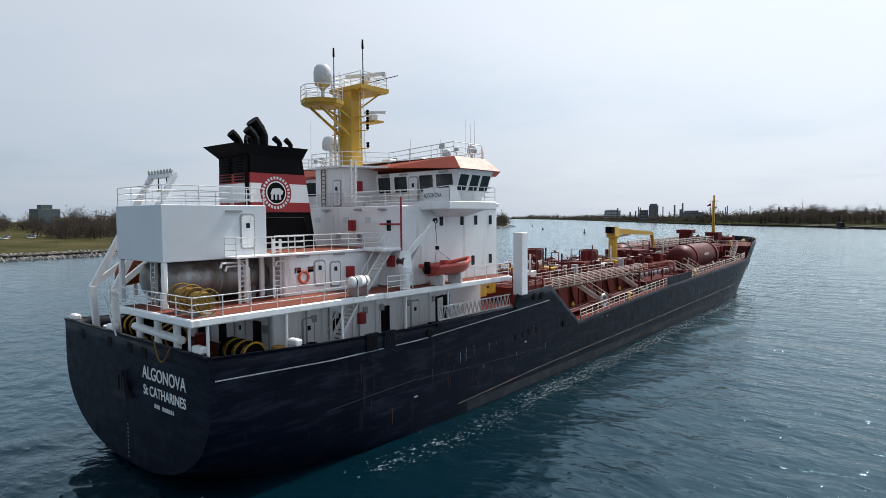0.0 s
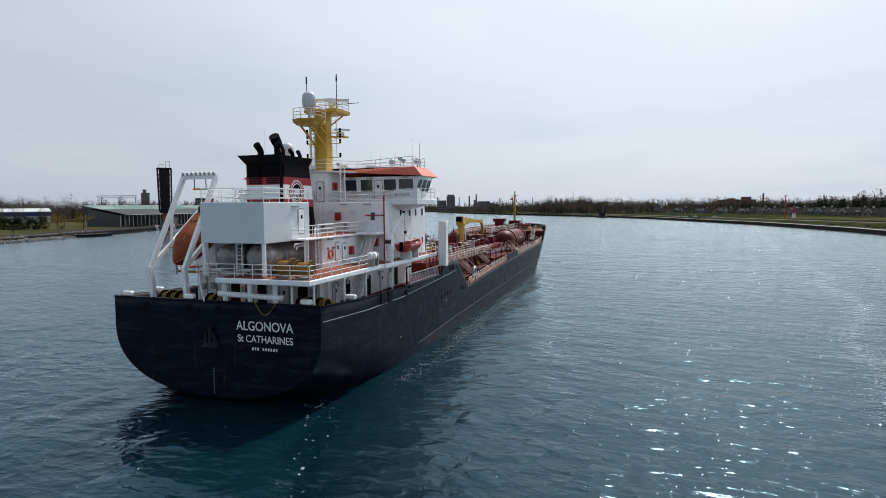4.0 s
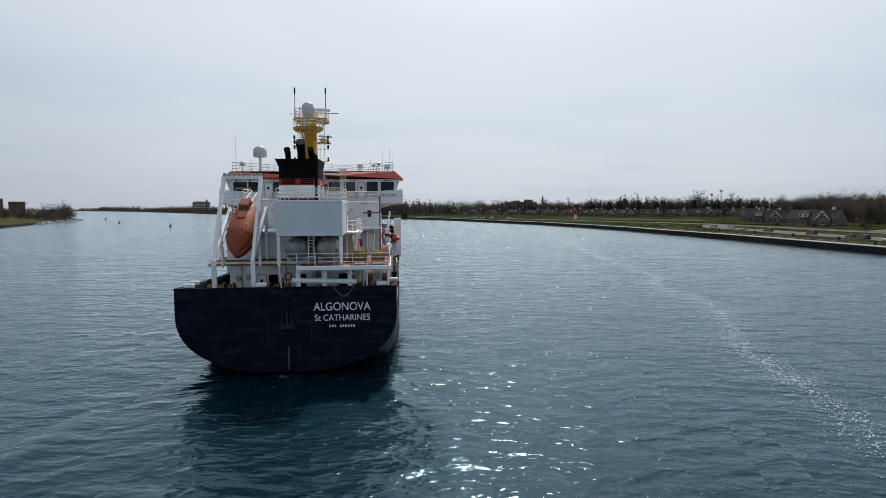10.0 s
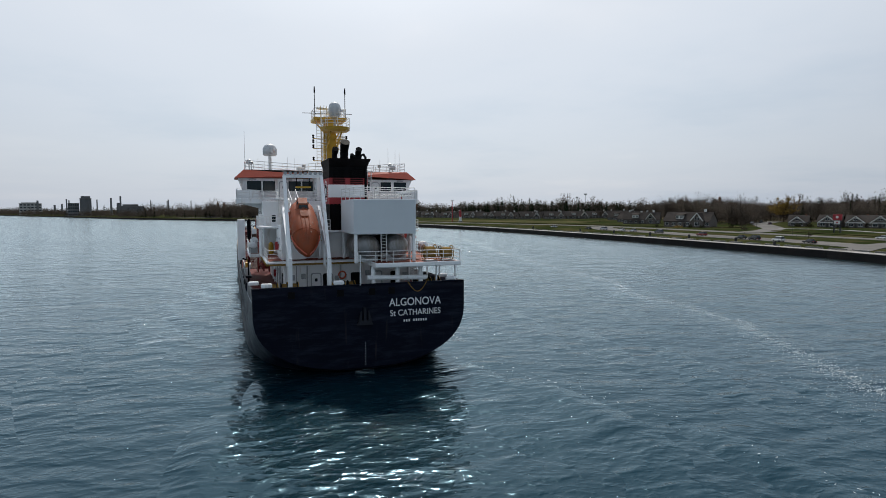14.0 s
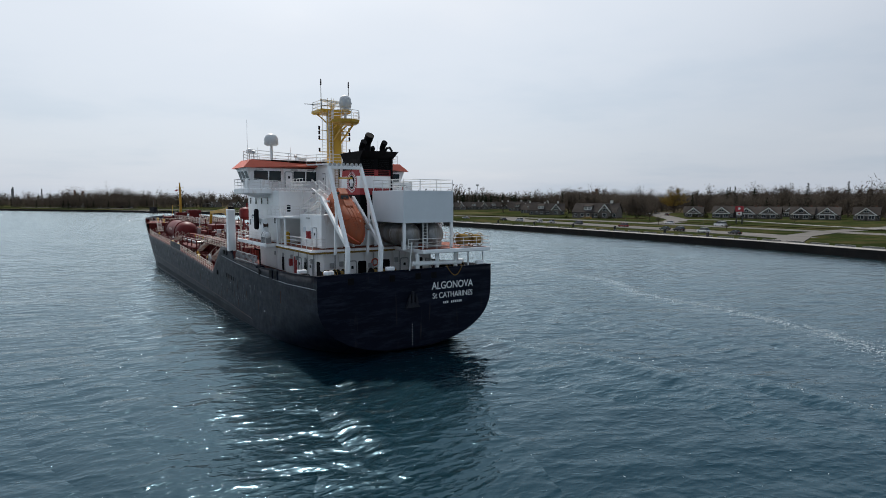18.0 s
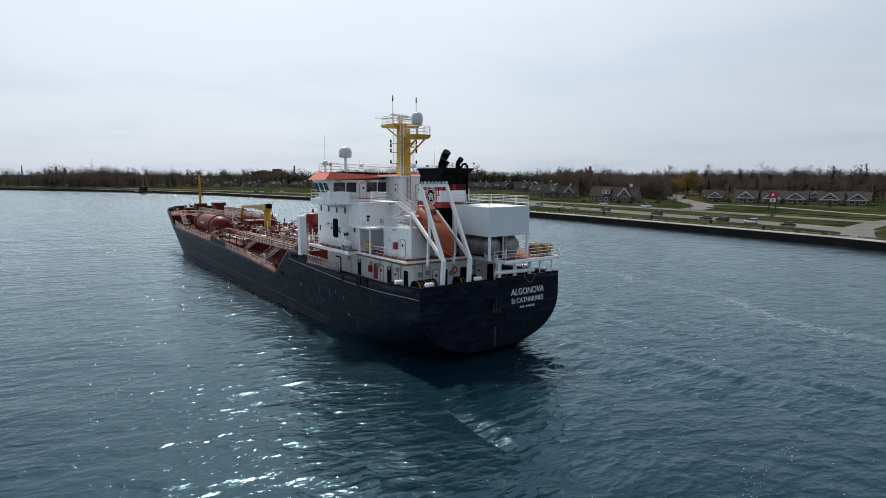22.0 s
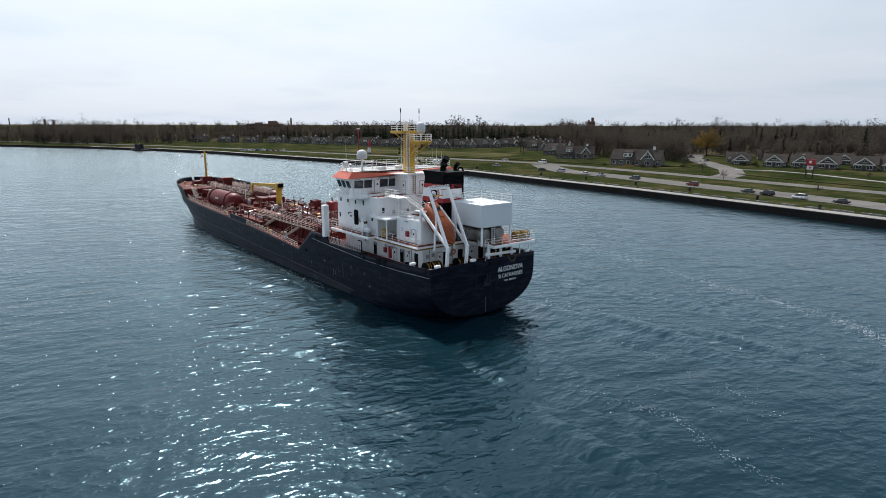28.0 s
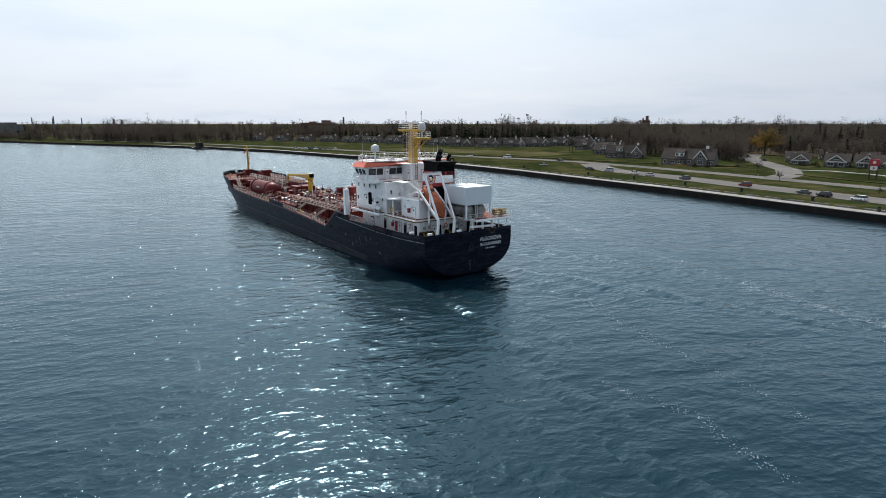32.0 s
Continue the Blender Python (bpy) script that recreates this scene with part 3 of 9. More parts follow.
def funnel():
    bm = hexa(B(), [(-1.8, 7.3, 12.3), (2.0, 7.3, 12.3), (2.0, 12.5, 12.3), (-1.8, 12.5, 12.3)], [(-1.8, 7.3, 19.2), (2.0, 7.3, 19.2), (2.0, 11.3, 19.2), (-1.8, 11.3, 19.2)])
    return part("funnel", bm, BLACK, ship, "black funnel with red and white bands")


fun = funnel()
bm = hexa(B(), [(-0.75, 17.2, 18.4), (0.65, 17.2, 18.4), (0.65, 18.4, 18.4), (-0.75, 18.4, 18.4)], [(-0.68, 17.3, 24.45), (0.58, 17.3, 24.45), (0.58, 18.35, 24.45), (-0.68, 18.35, 24.45)])
mast = part("radar_mast", bm, YELLOW, ship, "ochre yellow radar mast")
for side in (1, -1):
    block("crane_post", side * 9.8 - 0.45, side * 9.8 + 0.45, 26.9, 27.8, 8.0, 13.15)
# ---- the after part of the ship ----
def lettering(name, words, x0, x1, z0, height, y, material, parent, label="", turn=None):
    """Raised letters on a wall that faces aft, stretched to the width x0..x1."""
    cu = bpy.data.curves.new(name, "FONT")
    cu.body, cu.extrude, cu.offset = words, 0.012, 0.006
    tmp = new(name, cu)
    me = bpy.data.meshes.new_from_object(tmp.evaluated_get(bpy.context.evaluated_depsgraph_get()))
    bpy.data.objects.remove(tmp)
    co = np.empty(len(me.vertices) * 3)
    me.vertices.foreach_get("co", co)
    co = co.reshape(-1, 3)
    lo, hi = co.min(0), co.max(0)
    out = np.empty_like(co)
    out[:, 0] = x0 + (co[:, 0] - lo[0]) / (hi[0] - lo[0]) * (x1 - x0)
    out[:, 2] = z0 + (co[:, 1] - lo[1]) / (hi[1] - lo[1]) * height
    out[:, 1] = y - co[:, 2]
    if turn:
        out = np.array([turn @ Vector(v) for v in out])
    me.vertices.foreach_set("co", out.ravel())
    me.materials.clear()
    me.materials.append(material)
    ob = new(name, me)
    ob.parent = parent
    if label:
        tagged(ob, label)
    return ob


LINE = mat("pale_line_paint", (0.33, 0.35, 0.38), 0.5, vary=0.25, grain=2.0)
LETTER = mat("white_letter_paint", (0.72, 0.74, 0.76), 0.5, vary=0.08)
hull_ob = bpy.data.objects["hull"]
lettering("lettering", "ALGONOVA", 2.25, 7.2, 5.62, 0.72, -0.02, LETTER, hull_ob, "white painted ship name")
lettering("lettering", "St CATHARINES", 2.35, 7.15, 4.72, 0.56, -0.02, LETTER, hull_ob, "white painted home port")
for i in range(10):  # registry number as bars
    if i != 3:
        part("number_bar", box(B(), 3.6 + i * 0.23, 3.73 + i * 0.23, -0.015, 0.02, 4.14, 4.36), LETTER, hull_ob)
for i in range(9):  # draught marks
    part("draught_mark", box(B(), 0.0, 0.1, -0.02, 0.05, 0.5 + i * 0.24, 0.57 + i * 0.24), LINE, hull_ob)


def side_strip(name, pts, tall, proud, material, side):
    """A bar that follows the hull's side."""
    bm = B()
    rows = []
    for i in range(41):
        y = pts[0][0] + (pts[-1][0] - pts[0][0]) * i / 40
        z = float(np.interp(y, [p[0] for p in pts], [p[1] for p in pts]))
        w = breadth(y, z)
        rows.append([bm.verts.new((side * x, y, zz)) for x, zz in ((w - 0.05, z), (w + proud, z), (w + proud, z + tall), (w - 0.05, z + tall))])
    for a, b in zip(rows, rows[1:]):
        for i in range(4):
            bm.faces.new((a[i], a[(i + 1) % 4], b[(i + 1) % 4], b[i]))
    bm.faces.new(rows[0]), bm.faces.new(rows[-1][::-1])
    bmesh.ops.recalc_face_normals(bm, faces=bm.faces)
    return part(name, bm, material, hull_ob)


RUSTLINE = mat("worn_knuckle", (0.07, 0.06, 0.06), 0.6, vary=0.4, stain=(0.16, 0.09, 0.06), amount=0.3, sscale=0.6)
WORN = mat("scuffed_hull_paint", (0.030, 0.034, 0.042), 0.7, vary=0.4, grain=1.0, stain=(0.06, 0.06, 0.062), amount=0.2, sscale=0.5)
RUSTRUN = mat("rust_run", (0.11, 0.05, 0.025), 0.8, vary=0.3)
rs = random.Random(23)
for side in (1, -1):
    side_strip("white_line", [(0.3, 6.5), (7.5, 6.2), (15, 6.2), (32, 7.0)], 0.06, 0.03, LINE, side)
    side_strip("rubbing_strake", [(19, 0.85), (29, 1.3), (38, 1.5), (52, 1.75), (98, 2.8)], 0.06, 0.03, RUSTLINE, side)
    side_strip("weld_seam", [(7, 3.3), (14, 3.6), (20, 3.3), (38, 2.75), (70, 3.1), (104, 4.2)], 0.04, 0.012, WORN, side)
    side_strip("scuffed_band", [(20, 0.1), (60, 0.3), (104, 0.8)], 0.75, 0.006, WORN, side)
    for k in range(46):  # runs of rust and scrapes to the bare primer
        y = 9 + 62 * k / 46 + rs.uniform(-0.8, 0.8)
        z, tall = rs.uniform(0.9, 4.6), rs.uniform(0.3, 1.3)
        w0, w1 = breadth(y, z) + 0.012, breadth(y, z + tall) + 0.012
        t = rs.uniform(0.02, 0.06)
        q = hexa(B(), [(side * (w0 - 0.05), y - t * 0.4, z), (side * w0, y - t * 0.4, z), (side * w0, y + t * 0.4, z), (side * (w0 - 0.05), y + t * 0.4, z)], [(side * (w1 - 0.05), y - t, z + tall), (side * w1, y - t, z + tall), (side * w1, y + t, z + tall), (side * (w1 - 0.05), y + t, z + tall)])
        bmesh.ops.recalc_face_normals(q, faces=q.faces)
        part("rust_streak", q, (RUSTRUN, WORN, WORN)[k % 3], hull_ob)
    for y, z in ((28.0, 3.9), (14.5, 2.4), (44.0, 4.0)):
        part("hull_mark", box(B(), side * (breadth(y, z) + 0.005) - 0.01, side * (breadth(y, z) + 0.005) + 0.01, y - 0.16, y + 0.16, z, z + 0.12), LINE, hull_ob)
    for row, (y0, y1, ztop, many) in enumerate(((15.0, 32.0, 4.7, 34), (18.0, 33.0, 3.2, 26), (40.0, 76.0, 4.0, 26), (62.0, 104.0, 4.6, 18))):
        for k in range(many):  # thin pale and rusty runs below seams and scuppers
            y = y0 + (y1 - y0) * (k + rs.random()) / many
            z1 = min(ztop + rs.uniform(-0.25, 0.25), sheer(y) - 0.3)
            z0, t = z1 - rs.uniform(0.25, 1.1), rs.uniform(0.008, 0.022)
            w0, w1 = breadth(y, z0) + 0.006, breadth(y, z1) + 0.006
            q = hexa(B(), [(side * (w0 - 0.03), y - t * 0.3, z0), (side * w0, y - t * 0.3, z0), (side * w0, y + t * 0.3, z0), (side * (w0 - 0.03), y + t * 0.3, z0)], [(side * (w1 - 0.03), y - t, z1), (side * w1, y - t, z1), (side * w1, y + t, z1), (side * (w1 - 0.03), y + t, z1)])
            bmesh.ops.recalc_face_normals(q, faces=q.faces)
            part("stain_run", q, (WORN, RUSTRUN, WORN, LINE, WORN)[rs.randrange(5)], hull_ob)
    side_strip("capping", [(0.2, 7.66), (6, 7.33), (14, 7.08), (26.1, 6.98)], 0.08, 0.06, HULL, side)
    for y in (10.6, 12.1):
        z = sheer(y)
        fl = part("fairlead", box(B(), side * (breadth(y, z) - 0.12), side * (breadth(y, z) + 0.08), y - 0.5, y + 0.5, z - 0.95, z + 0.12), HULL, hull_ob)
        for dy in (-0.22, 0.22):
            part("opening", box(B(), side * (breadth(y, z) + 0.02), side * (breadth(y, z) + 0.1), y + dy - 0.17, y + dy + 0.17, z - 0.75, z - 0.05), BLACK, fl)
    for y, z in ((15.9, 6.55), (29.4, 7.6), (30.6, 7.6), (34.6, 4.6)):
        ring = lathe(B(), [(0.32, 0), (0.32, 0.1), (0.24, 0.12)], 14, "x", (side * breadth(y, z) - (0.1 if side < 0 else 0.02), y, z))
        part("mooring_hole", ring, BLACK, hull_ob)
    for k in range(4):
        part("scupper", box(B(), side * 9.85, side * 9.93, 26.2 + k * 1.1, 26.6 + k * 1.1, 4.35 + k * 0.05, 4.85 + k * 0.05), BLACK, hull_ob)
for x in (-6.6, -2.4, 0.4, 2.2):
    part("opening", box(B(), x, x + 0.6, -0.02, 0.3, 6.75, 7.35), BLACK, hull_ob)
capping = part("capping", box(B(), -9.5, 9.5, -0.06, 0.14, 7.66, 7.76), HULL, hull_ob)


ANCHOR = mat("worn_anchor_steel", (0.022, 0.024, 0.031), 0.7, vary=0.4, grain=4)


def stern_anchor():
    bm = B()
    beam(bm, (0, -0.2, 5.7), (0, -0.2, 4.3), 0.22, 0.22)
    hexa(bm, [(-0.75, -0.35, 4.15), (0.75, -0.35, 4.15), (0.75, 0.0, 4.15), (-0.75, 0.0, 4.15)], [(-0.5, -0.3, 4.55), (0.5, -0.3, 4.55), (0.5, 0.0, 4.55), (-0.5, 0.0, 4.55)])
    for s in (1, -1):
        hexa(bm, [(s * 0.3, -0.34, 4.5), (s * 0.6, -0.34, 4.5), (s * 0.6, -0.1, 4.5), (s * 0.3, -0.1, 4.5)][::s], [(s * 0.3, -0.34, 5.4), (s * 0.36, -0.34, 5.4), (s * 0.36, -0.2, 5.4), (s * 0.3, -0.2, 5.4)][::s])
    part("stern_anchor", bm, ANCHOR, ship, "dark anchor stowed against the transom")


stern_anchor()

POST = {}


def railing(pts, h=1.05, step=1.5, bars=3, closed=False, material=None, r=0.028, parent=None):
    """A rail along points: its bars as one part and each post as a piece of it."""
    material = material or WHITE
    pts = [Vector(p) for p in pts]
    if closed:
        pts.append(pts[0])
    spots = []
    for a, b in zip(pts, pts[1:]):
        n = max(1, round((b - a).length / step))
        spots += [a.lerp(b, i / n) for i in range(n)]
    spots.append(pts[-1])
    top = [p + Vector((0, 0, h)) for p in pts]
    ob = part("railing", path_rod(B(), top, r * 1.15, 5), material, parent or ship)
    for k in range(bars - 1):
        down = Vector((0, 0, h - h * (k + 1) / bars))
        part("rail_bar", path_rod(B(), [p - down for p in top], r, 5), material, ob)
    key = (h, r, material.name)
    if key not in POST:
        me = bpy.data.meshes.new("post")
        b2 = rod(B(), (0, 0, 0), (0, 0, h), r * 1.1, seg=5)
        b2.to_mesh(me), b2.free()
        me.materials.append(material)
        POST[key] = me
    for p in spots:
        q = new("post", POST[key])
        q.parent, q.location = ob, p
    return ob


RAILW = mat("rail_white", (0.74, 0.74, 0.73), 0.45, vary=0.08, stain=(0.4, 0.2, 0.12), amount=0.05, sscale=2.0)
Z = 9.6
railing([(-0.6, -0.45, Z), (8.9, -0.45, Z), (8.9, 9.2, Z)], material=RAILW)
railing([(9.1, 12.6, Z), (9.1, 15.0, Z)], material=RAILW)
railing([(9.1, 22.0, Z), (9.1, 26.6, Z)], material=RAILW)
railing([(-9.1, 15.7, Z), (-9.1, 26.6, Z)], material=RAILW)
railing([(-7.9, 15.4, Z - 0.05), (-7.9, 5.1, Z - 0.05), (-6.6, 5.1, Z - 0.05)], material=RAILW)
railing([(-0.75, 0.2, 15.25), (4.8, 0.2, 15.25), (4.8, 6.4, 15.25), (-0.75, 6.4, 15.25)], closed=True, material=RAILW, step=1.9)
railing([(5.7, 6.5, 12.35), (5.7, 15.2, 12.35)], material=RAILW)
railing([(-4.4, 6.1, 12.85), (-6.5, 6.1, 12.85), (-6.5, 11.7, 12.85)], material=RAILW)
railing([(-4.2, 6.5, 12.33), (-1.9, 6.5, 12.33)], material=RAILW)
railing([(-6.6, 11.95, 12.62), (-8.3, 11.95, 12.62), (-8.3, 17.3, 12.62)], material=RAILW)
railing([(0.2, 15.42, 15.3), (7.6, 15.42, 15.3), (7.6, 17.5, 15.4), (10.3, 17.5, 15.6), (10.3, 23.0, 15.6), (9.3, 23.0, 15.6)], material=RAILW)
railing([(0.2, 15.42, 15.3), (-7.6, 15.42, 15.3), (-7.6, 17.5, 15.4), (-10.3, 17.5, 15.6), (-10.3, 23.0, 15.6), (-9.3, 23.0, 15.6)], material=RAILW)
railing([(-9.3, 22.7, 18.85), (-6.1, 27.3, 18.85), (6.1, 27.3, 18.85), (9.3, 22.7, 18.85), (9.3, 19.3, 18.85), (3.3, 18.7, 18.42), (1.6, 15.4, 18.42), (-2.0, 15.4, 18.42), (-3.2, 18.7, 18.42), (-9.3, 19.3, 18.85)], closed=True, material=RAILW, step=2.0)
railing([(7.6, 15.4, 12.5), (7.6, 17.4, 12.5)], material=RAILW)

# side platform at half height beside the tower
side_deck = block("tower_step_deck", 5.6, 7.8, 13.6, 15.4, 12.15, 12.4)


def ladder(a, b, width, across, rungs, parent=None, rail=0.0, name="ladder", material=None):
    bm = B()
    a, b, c = Vector(a), Vector(b), Vector(across) * width / 2
    for s in (-1, 1):
        beam(bm, a + c * s, b + c * s, 0.07, 0.16)
        if rail:
            up = Vector((0, 0, rail))
            rod(bm, a + c * s + up, b + c * s + up, 0.03, seg=5)
            for k in range(4):
                p = a.lerp(b, k / 3) + c * s
                rod(bm, p, p + up, 0.025, seg=5)
    for i in range(rungs):
        p = a.lerp(b, (i + 0.5) / rungs)
        beam(bm, p - c, p + c, 0.05, 0.2 if rail else 0.05)
    return part(name, bm, material or RAILW, parent or ship)


ladder((7.6, 9.0, 6.25), (7.6, 11.4, 9.55), 0.8, (1, 0, 0), 14, rail=0.95, name="stairway")
ladder((6.8, 12.6, 9.6), (6.8, 15.0, 12.3), 0.8, (1, 0, 0), 11, rail=0.95, name="stairway")
ladder((2.05, 0.9, 9.6), (2.05, 0.9, 12.15), 0.5, (1, 0, 0), 9)
ladder((5.3, 6.9, 9.6), (5.3, 6.9, 13.2), 0.5, (0, 1, 0), 12)
ladder((-0.8, 17.0, 18.6), (-0.8, 17.0, 24.6), 0.45, (1, 0, 0), 19)
ladder((3.8, 14.55, 15.4), (3.8, 14.55, 18.7), 0.45, (1, 0, 0), 10)
# zigzag stair over the stair house up to the bridge deck
ladder((-5.9, 11.5, 12.85), (-5.9, 7.7, 14.2), 0.7, (1, 0, 0), 8, rail=0.95, name="stairway")
ladder((-5.0, 7.7, 14.2), (-5.0, 11.5, 15.5), 0.7, (1, 0, 0), 8, rail=0.95, name="stairway")
block("stair_landing", -6.4, -4.4, 6.5, 7.7, 14.1, 14.2, bevel=0.02)
railing([(-4.5, 7.6, 14.2), (-4.5, 6.6, 14.2), (-6.3, 6.6, 14.2), (-6.3, 7.6, 14.2)], material=RAILW, step=1.0)
block("stair_landing", -6.4, -4.4, 11.5, 15.3, 15.4, 15.5, bevel=0.02)
railing([(-6.3, 15.2, 15.5), (-6.3, 11.6, 15.5)], material=RAILW, step=1.0)
for y in (6.6, 11.6):
    for x in (-6.3, -4.5):
        part("landing_post", rod(B(), (x, y, 12.85 if y < 8 else 12.62), (x, y, 14.1 if y < 8 else 15.4), 0.06, seg=6), RAILW, ship)
# landing between the box and the middle house, bent vent pipes under it
landing = block("side_landing", 4.9, 6.2, 3.6, 8.4, 12.2, 12.32, WHITE, bevel=0.02, label="white landing beside the box")
railing([(4.95, 3.65, 12.32), (6.15, 3.65, 12.32), (6.15, 8.3, 12.32)], material=RAILW, step=1.2)
ladder((5.9, 4.2, 9.6), (5.9, 4.2, 12.2), 0.5, (0, 1, 0), 9)
for y, z in ((3.0, 11.95), (3.3, 11.75), (6.6, 11.85)):
    part("vent_pipe", path_rod(B(), [(5.55, y, z - 0.25), (5.55, y + 0.1, z), (5.55, y + 1.3, z), (5.55, y + 1.5, z - 0.2), (5.55, y + 1.5, 9.6)], 0.065, 8), WHITE, ship)
# frame under the tanks and the box
for x in (-0.65, 4.7):
    for y in (0.25, 6.2):
        block("box_leg", x - 0.14, x + 0.14, y - 0.14, y + 0.14, 9.6, 12.15)
for x in (0.95, 3.2, 5.4):
    part("support_column", rod(B(), (x, 0.5, 6.2), (x, 0.5, 9.2), 0.2, seg=12), WHITE, ship, smooth=False)
part("support_pipe", rod(B(), (0.4, 0.45, 8.25), (6.0, 0.45, 8.1), 0.22, seg=12), WHITE, ship)
for x, y in ((8.75, 0.4), (6.9, 0.4), (8.8, 5.0), (8.8, 9.0), (8.9, 14.5), (8.9, 19.0)):
    part("stanchion", rod(B(), (x, y, 6.2), (x, y, 9.2), 0.08, seg=8), WHITE, ship)
for x in (0.72, 3.42):
    t = part("storage_tank", lathe(B(), [(0.2, 0.85), (0.6, 0.9), (0.9, 1.05), (1.08, 1.4), (1.08, 6.6), (0.9, 7.0), (0.5, 7.2)], 28, "y", (x, 0, 10.95)), TANKGREY, ship, "silver cylindrical tank under the box", smooth=True)
    for y in (1.6, 5.9):
        part("saddle", box(B(), x - 0.9, x + 0.9, y - 0.12, y + 0.12, 9.6, 10.35), STEEL, t)
    part("band", lathe(B(), [(1.1, 3.6), (1.1, 3.75)], 28, "y", (x, 0, 10.95)), STEEL, t)


def rope_reel(x, y, z, r, w, material):
    """A drum with ring flanges, spokes and coiled rope."""
    reel = part("rope_reel", rod(B(), (x - w / 2 - 0.05, y, z), (x + w / 2 + 0.05, y, z), 0.09, seg=10), material, ship, "rope reel with coiled ochre rope")
    for s in (-w / 2, w / 2):
        bm = B()
        torus(bm, (x + s, y, z), r, 0.045, "x", 18, 5)
        for k in range(6):
            a = k * math.tau / 6
            rod(bm, (x + s, y, z), (x + s, y + r * math.cos(a), z + r * math.sin(a)), 0.025, seg=4)
        part("flange", bm, material, reel)
    part("rope", lathe(B(), [(r * 0.3, -w / 2 + 0.03), (r * 0.74, -w / 2 + 0.05), (r * 0.8, 0), (r * 0.74, w / 2 - 0.05), (r * 0.3, w / 2 - 0.03)], 18, "x", (x, y, z)), ROPE, reel)
    part("stand", box(B(), x - w / 2 - 0.1, x + w / 2 + 0.1, y - 0.5, y + 0.5, z - r - 0.12, z - r + 0.02), STEEL, reel)


rope_reel(6.3, 0.6, 10.35, 0.72, 1.1, ROPE)
rope_reel(7.9, 0.6, 10.3, 0.66, 1.1, ROPE)


def winch(x, y, z, label="dark mooring winch with yellow flanges"):
    bm = box(B(), x - 1.3, x + 1.3, y - 0.6, y + 0.6, z, z + 0.35)
    w = part("mooring_winch", bm, BLACK, ship, label)
    for dx in (-0.9, 0.0, 0.9):
        part("drum", lathe(B(), [(0.75, dx - 0.3), (0.75, dx - 0.24), (0.42, dx - 0.23), (0.42, dx + 0.23), (0.75, dx + 0.24), (0.75, dx + 0.3)], 18, "x", (x, y, z + 0.85)), BLACK, w)
        part("yellow_flange", torus(B(), (x + dx + 0.31, y, z + 0.85), 0.7, 0.06, "x", 18, 5), YELLOW, w)
        part("wound_rope", lathe(B(), [(0.42, dx - 0.22), (0.58, dx - 0.2), (0.62, dx), (0.58, dx + 0.2), (0.42, dx + 0.22)], 18, "x", (x, y, z + 0.85)), ROPE, w)


winch(6.9, 3.4, 6.2)
winch(-6.6, 3.6, 6.2)
winch(-1.5, 3.2, 6.2)
for x, y, z in ((8.2, 0.25, 7.75), (9.25, 5.2, 7.45), (-8.3, 0.25, 7.75), (-9.2, 4.4, 7.5), (-2.2, 0.25, 7.75)):
    block("roller_fairlead", x - 0.45, x + 0.45, y - 0.22, y + 0.22, z, z + 0.38, label="white roller fairlead on the bulwark", bevel=0.08)
for x, y in ((7.9, 6.6), (7.9, 7.4), (-7.8, 7.0), (-7.8, 7.8), (-4.0, 1.4), (4.6, 1.6)):
    part("bollard", lathe(B(), [(0.28, 6.2), (0.22, 6.3), (0.22, 6.9), (0.32, 6.95), (0.32, 7.05), (0.1, 7.1)], 12, "z", (x, y, 0)), BLACK, ship)
bm = B()
for k in range(14):
    a0, a1 = k / 14, (k + 1) / 14
    rod(bm, (4.0 + 1.8 * a0, -0.08 - 0.1 * math.sin(a0 * 3.1), 7.8 - 0.9 * math.sin(a0 * 3.1)), (4.0 + 1.8 * a1, -0.08 - 0.1 * math.sin(a1 * 3.1), 7.8 - 0.9 * math.sin(a1 * 3.1)), 0.045, seg=5)
part("hanging_rope", bm, ROPE, ship)


# doors, windows, boxes on walls
def plate(name, centre, out, w, h, material, parent, thick=0.05, corner=0.08, label=""):
    """A rounded panel on a wall; out is the wall's outward direction."""
    out = Vector(out).normalized()
    right = Vector((0, 0, 1)).cross(out).normalized()
    up = out.cross(right)
    c = Vector(centre)
    ring = []
    for sx, sy, a in ((1, 1, 0), (-1, 1, 90), (-1, -1, 180), (1, -1, 270)):
        for k in (0, 45, 90):
            q = radians(a + k)
            ring.append(right * (sx * (w / 2 - corner) + corner * math.cos(q)) + up * (sy * (h / 2 - corner) + corner * math.sin(q)))
    bm = hexa(B(), [c + v for v in ring], [c + v + out * thick for v in ring])
    bmesh.ops.recalc_face_normals(bm, faces=bm.faces)
    return part(name, bm, material, parent, label)


def window(centre, out, w, h, parent, frame_mat=None):
    f = plate("window", centre, out, w + 0.14, h + 0.14, frame_mat or WHITE, parent, 0.04)
    plate("pane", Vector(centre) + Vector(out).normalized() * 0.035, out, w, h, GLASS, parent, 0.02, 0.06)
    return f


def door(centre, out, parent, material=None, w=0.8, h=1.85):
    plate("door", centre, out, w, h, material or WHITE, parent, 0.08, 0.15, "white weathertight steel door")
    o = Vector(out).normalized()
    plate("door_frame", Vector(centre), out, w + 0.22, h + 0.22, STEEL, parent, 0.03, 0.2)
    plate("door_window", Vector(centre) + o * 0.07 + Vector((0, 0, 0.35)), out, 0.25, 0.3, GLASS, parent, 0.03, 0.05)


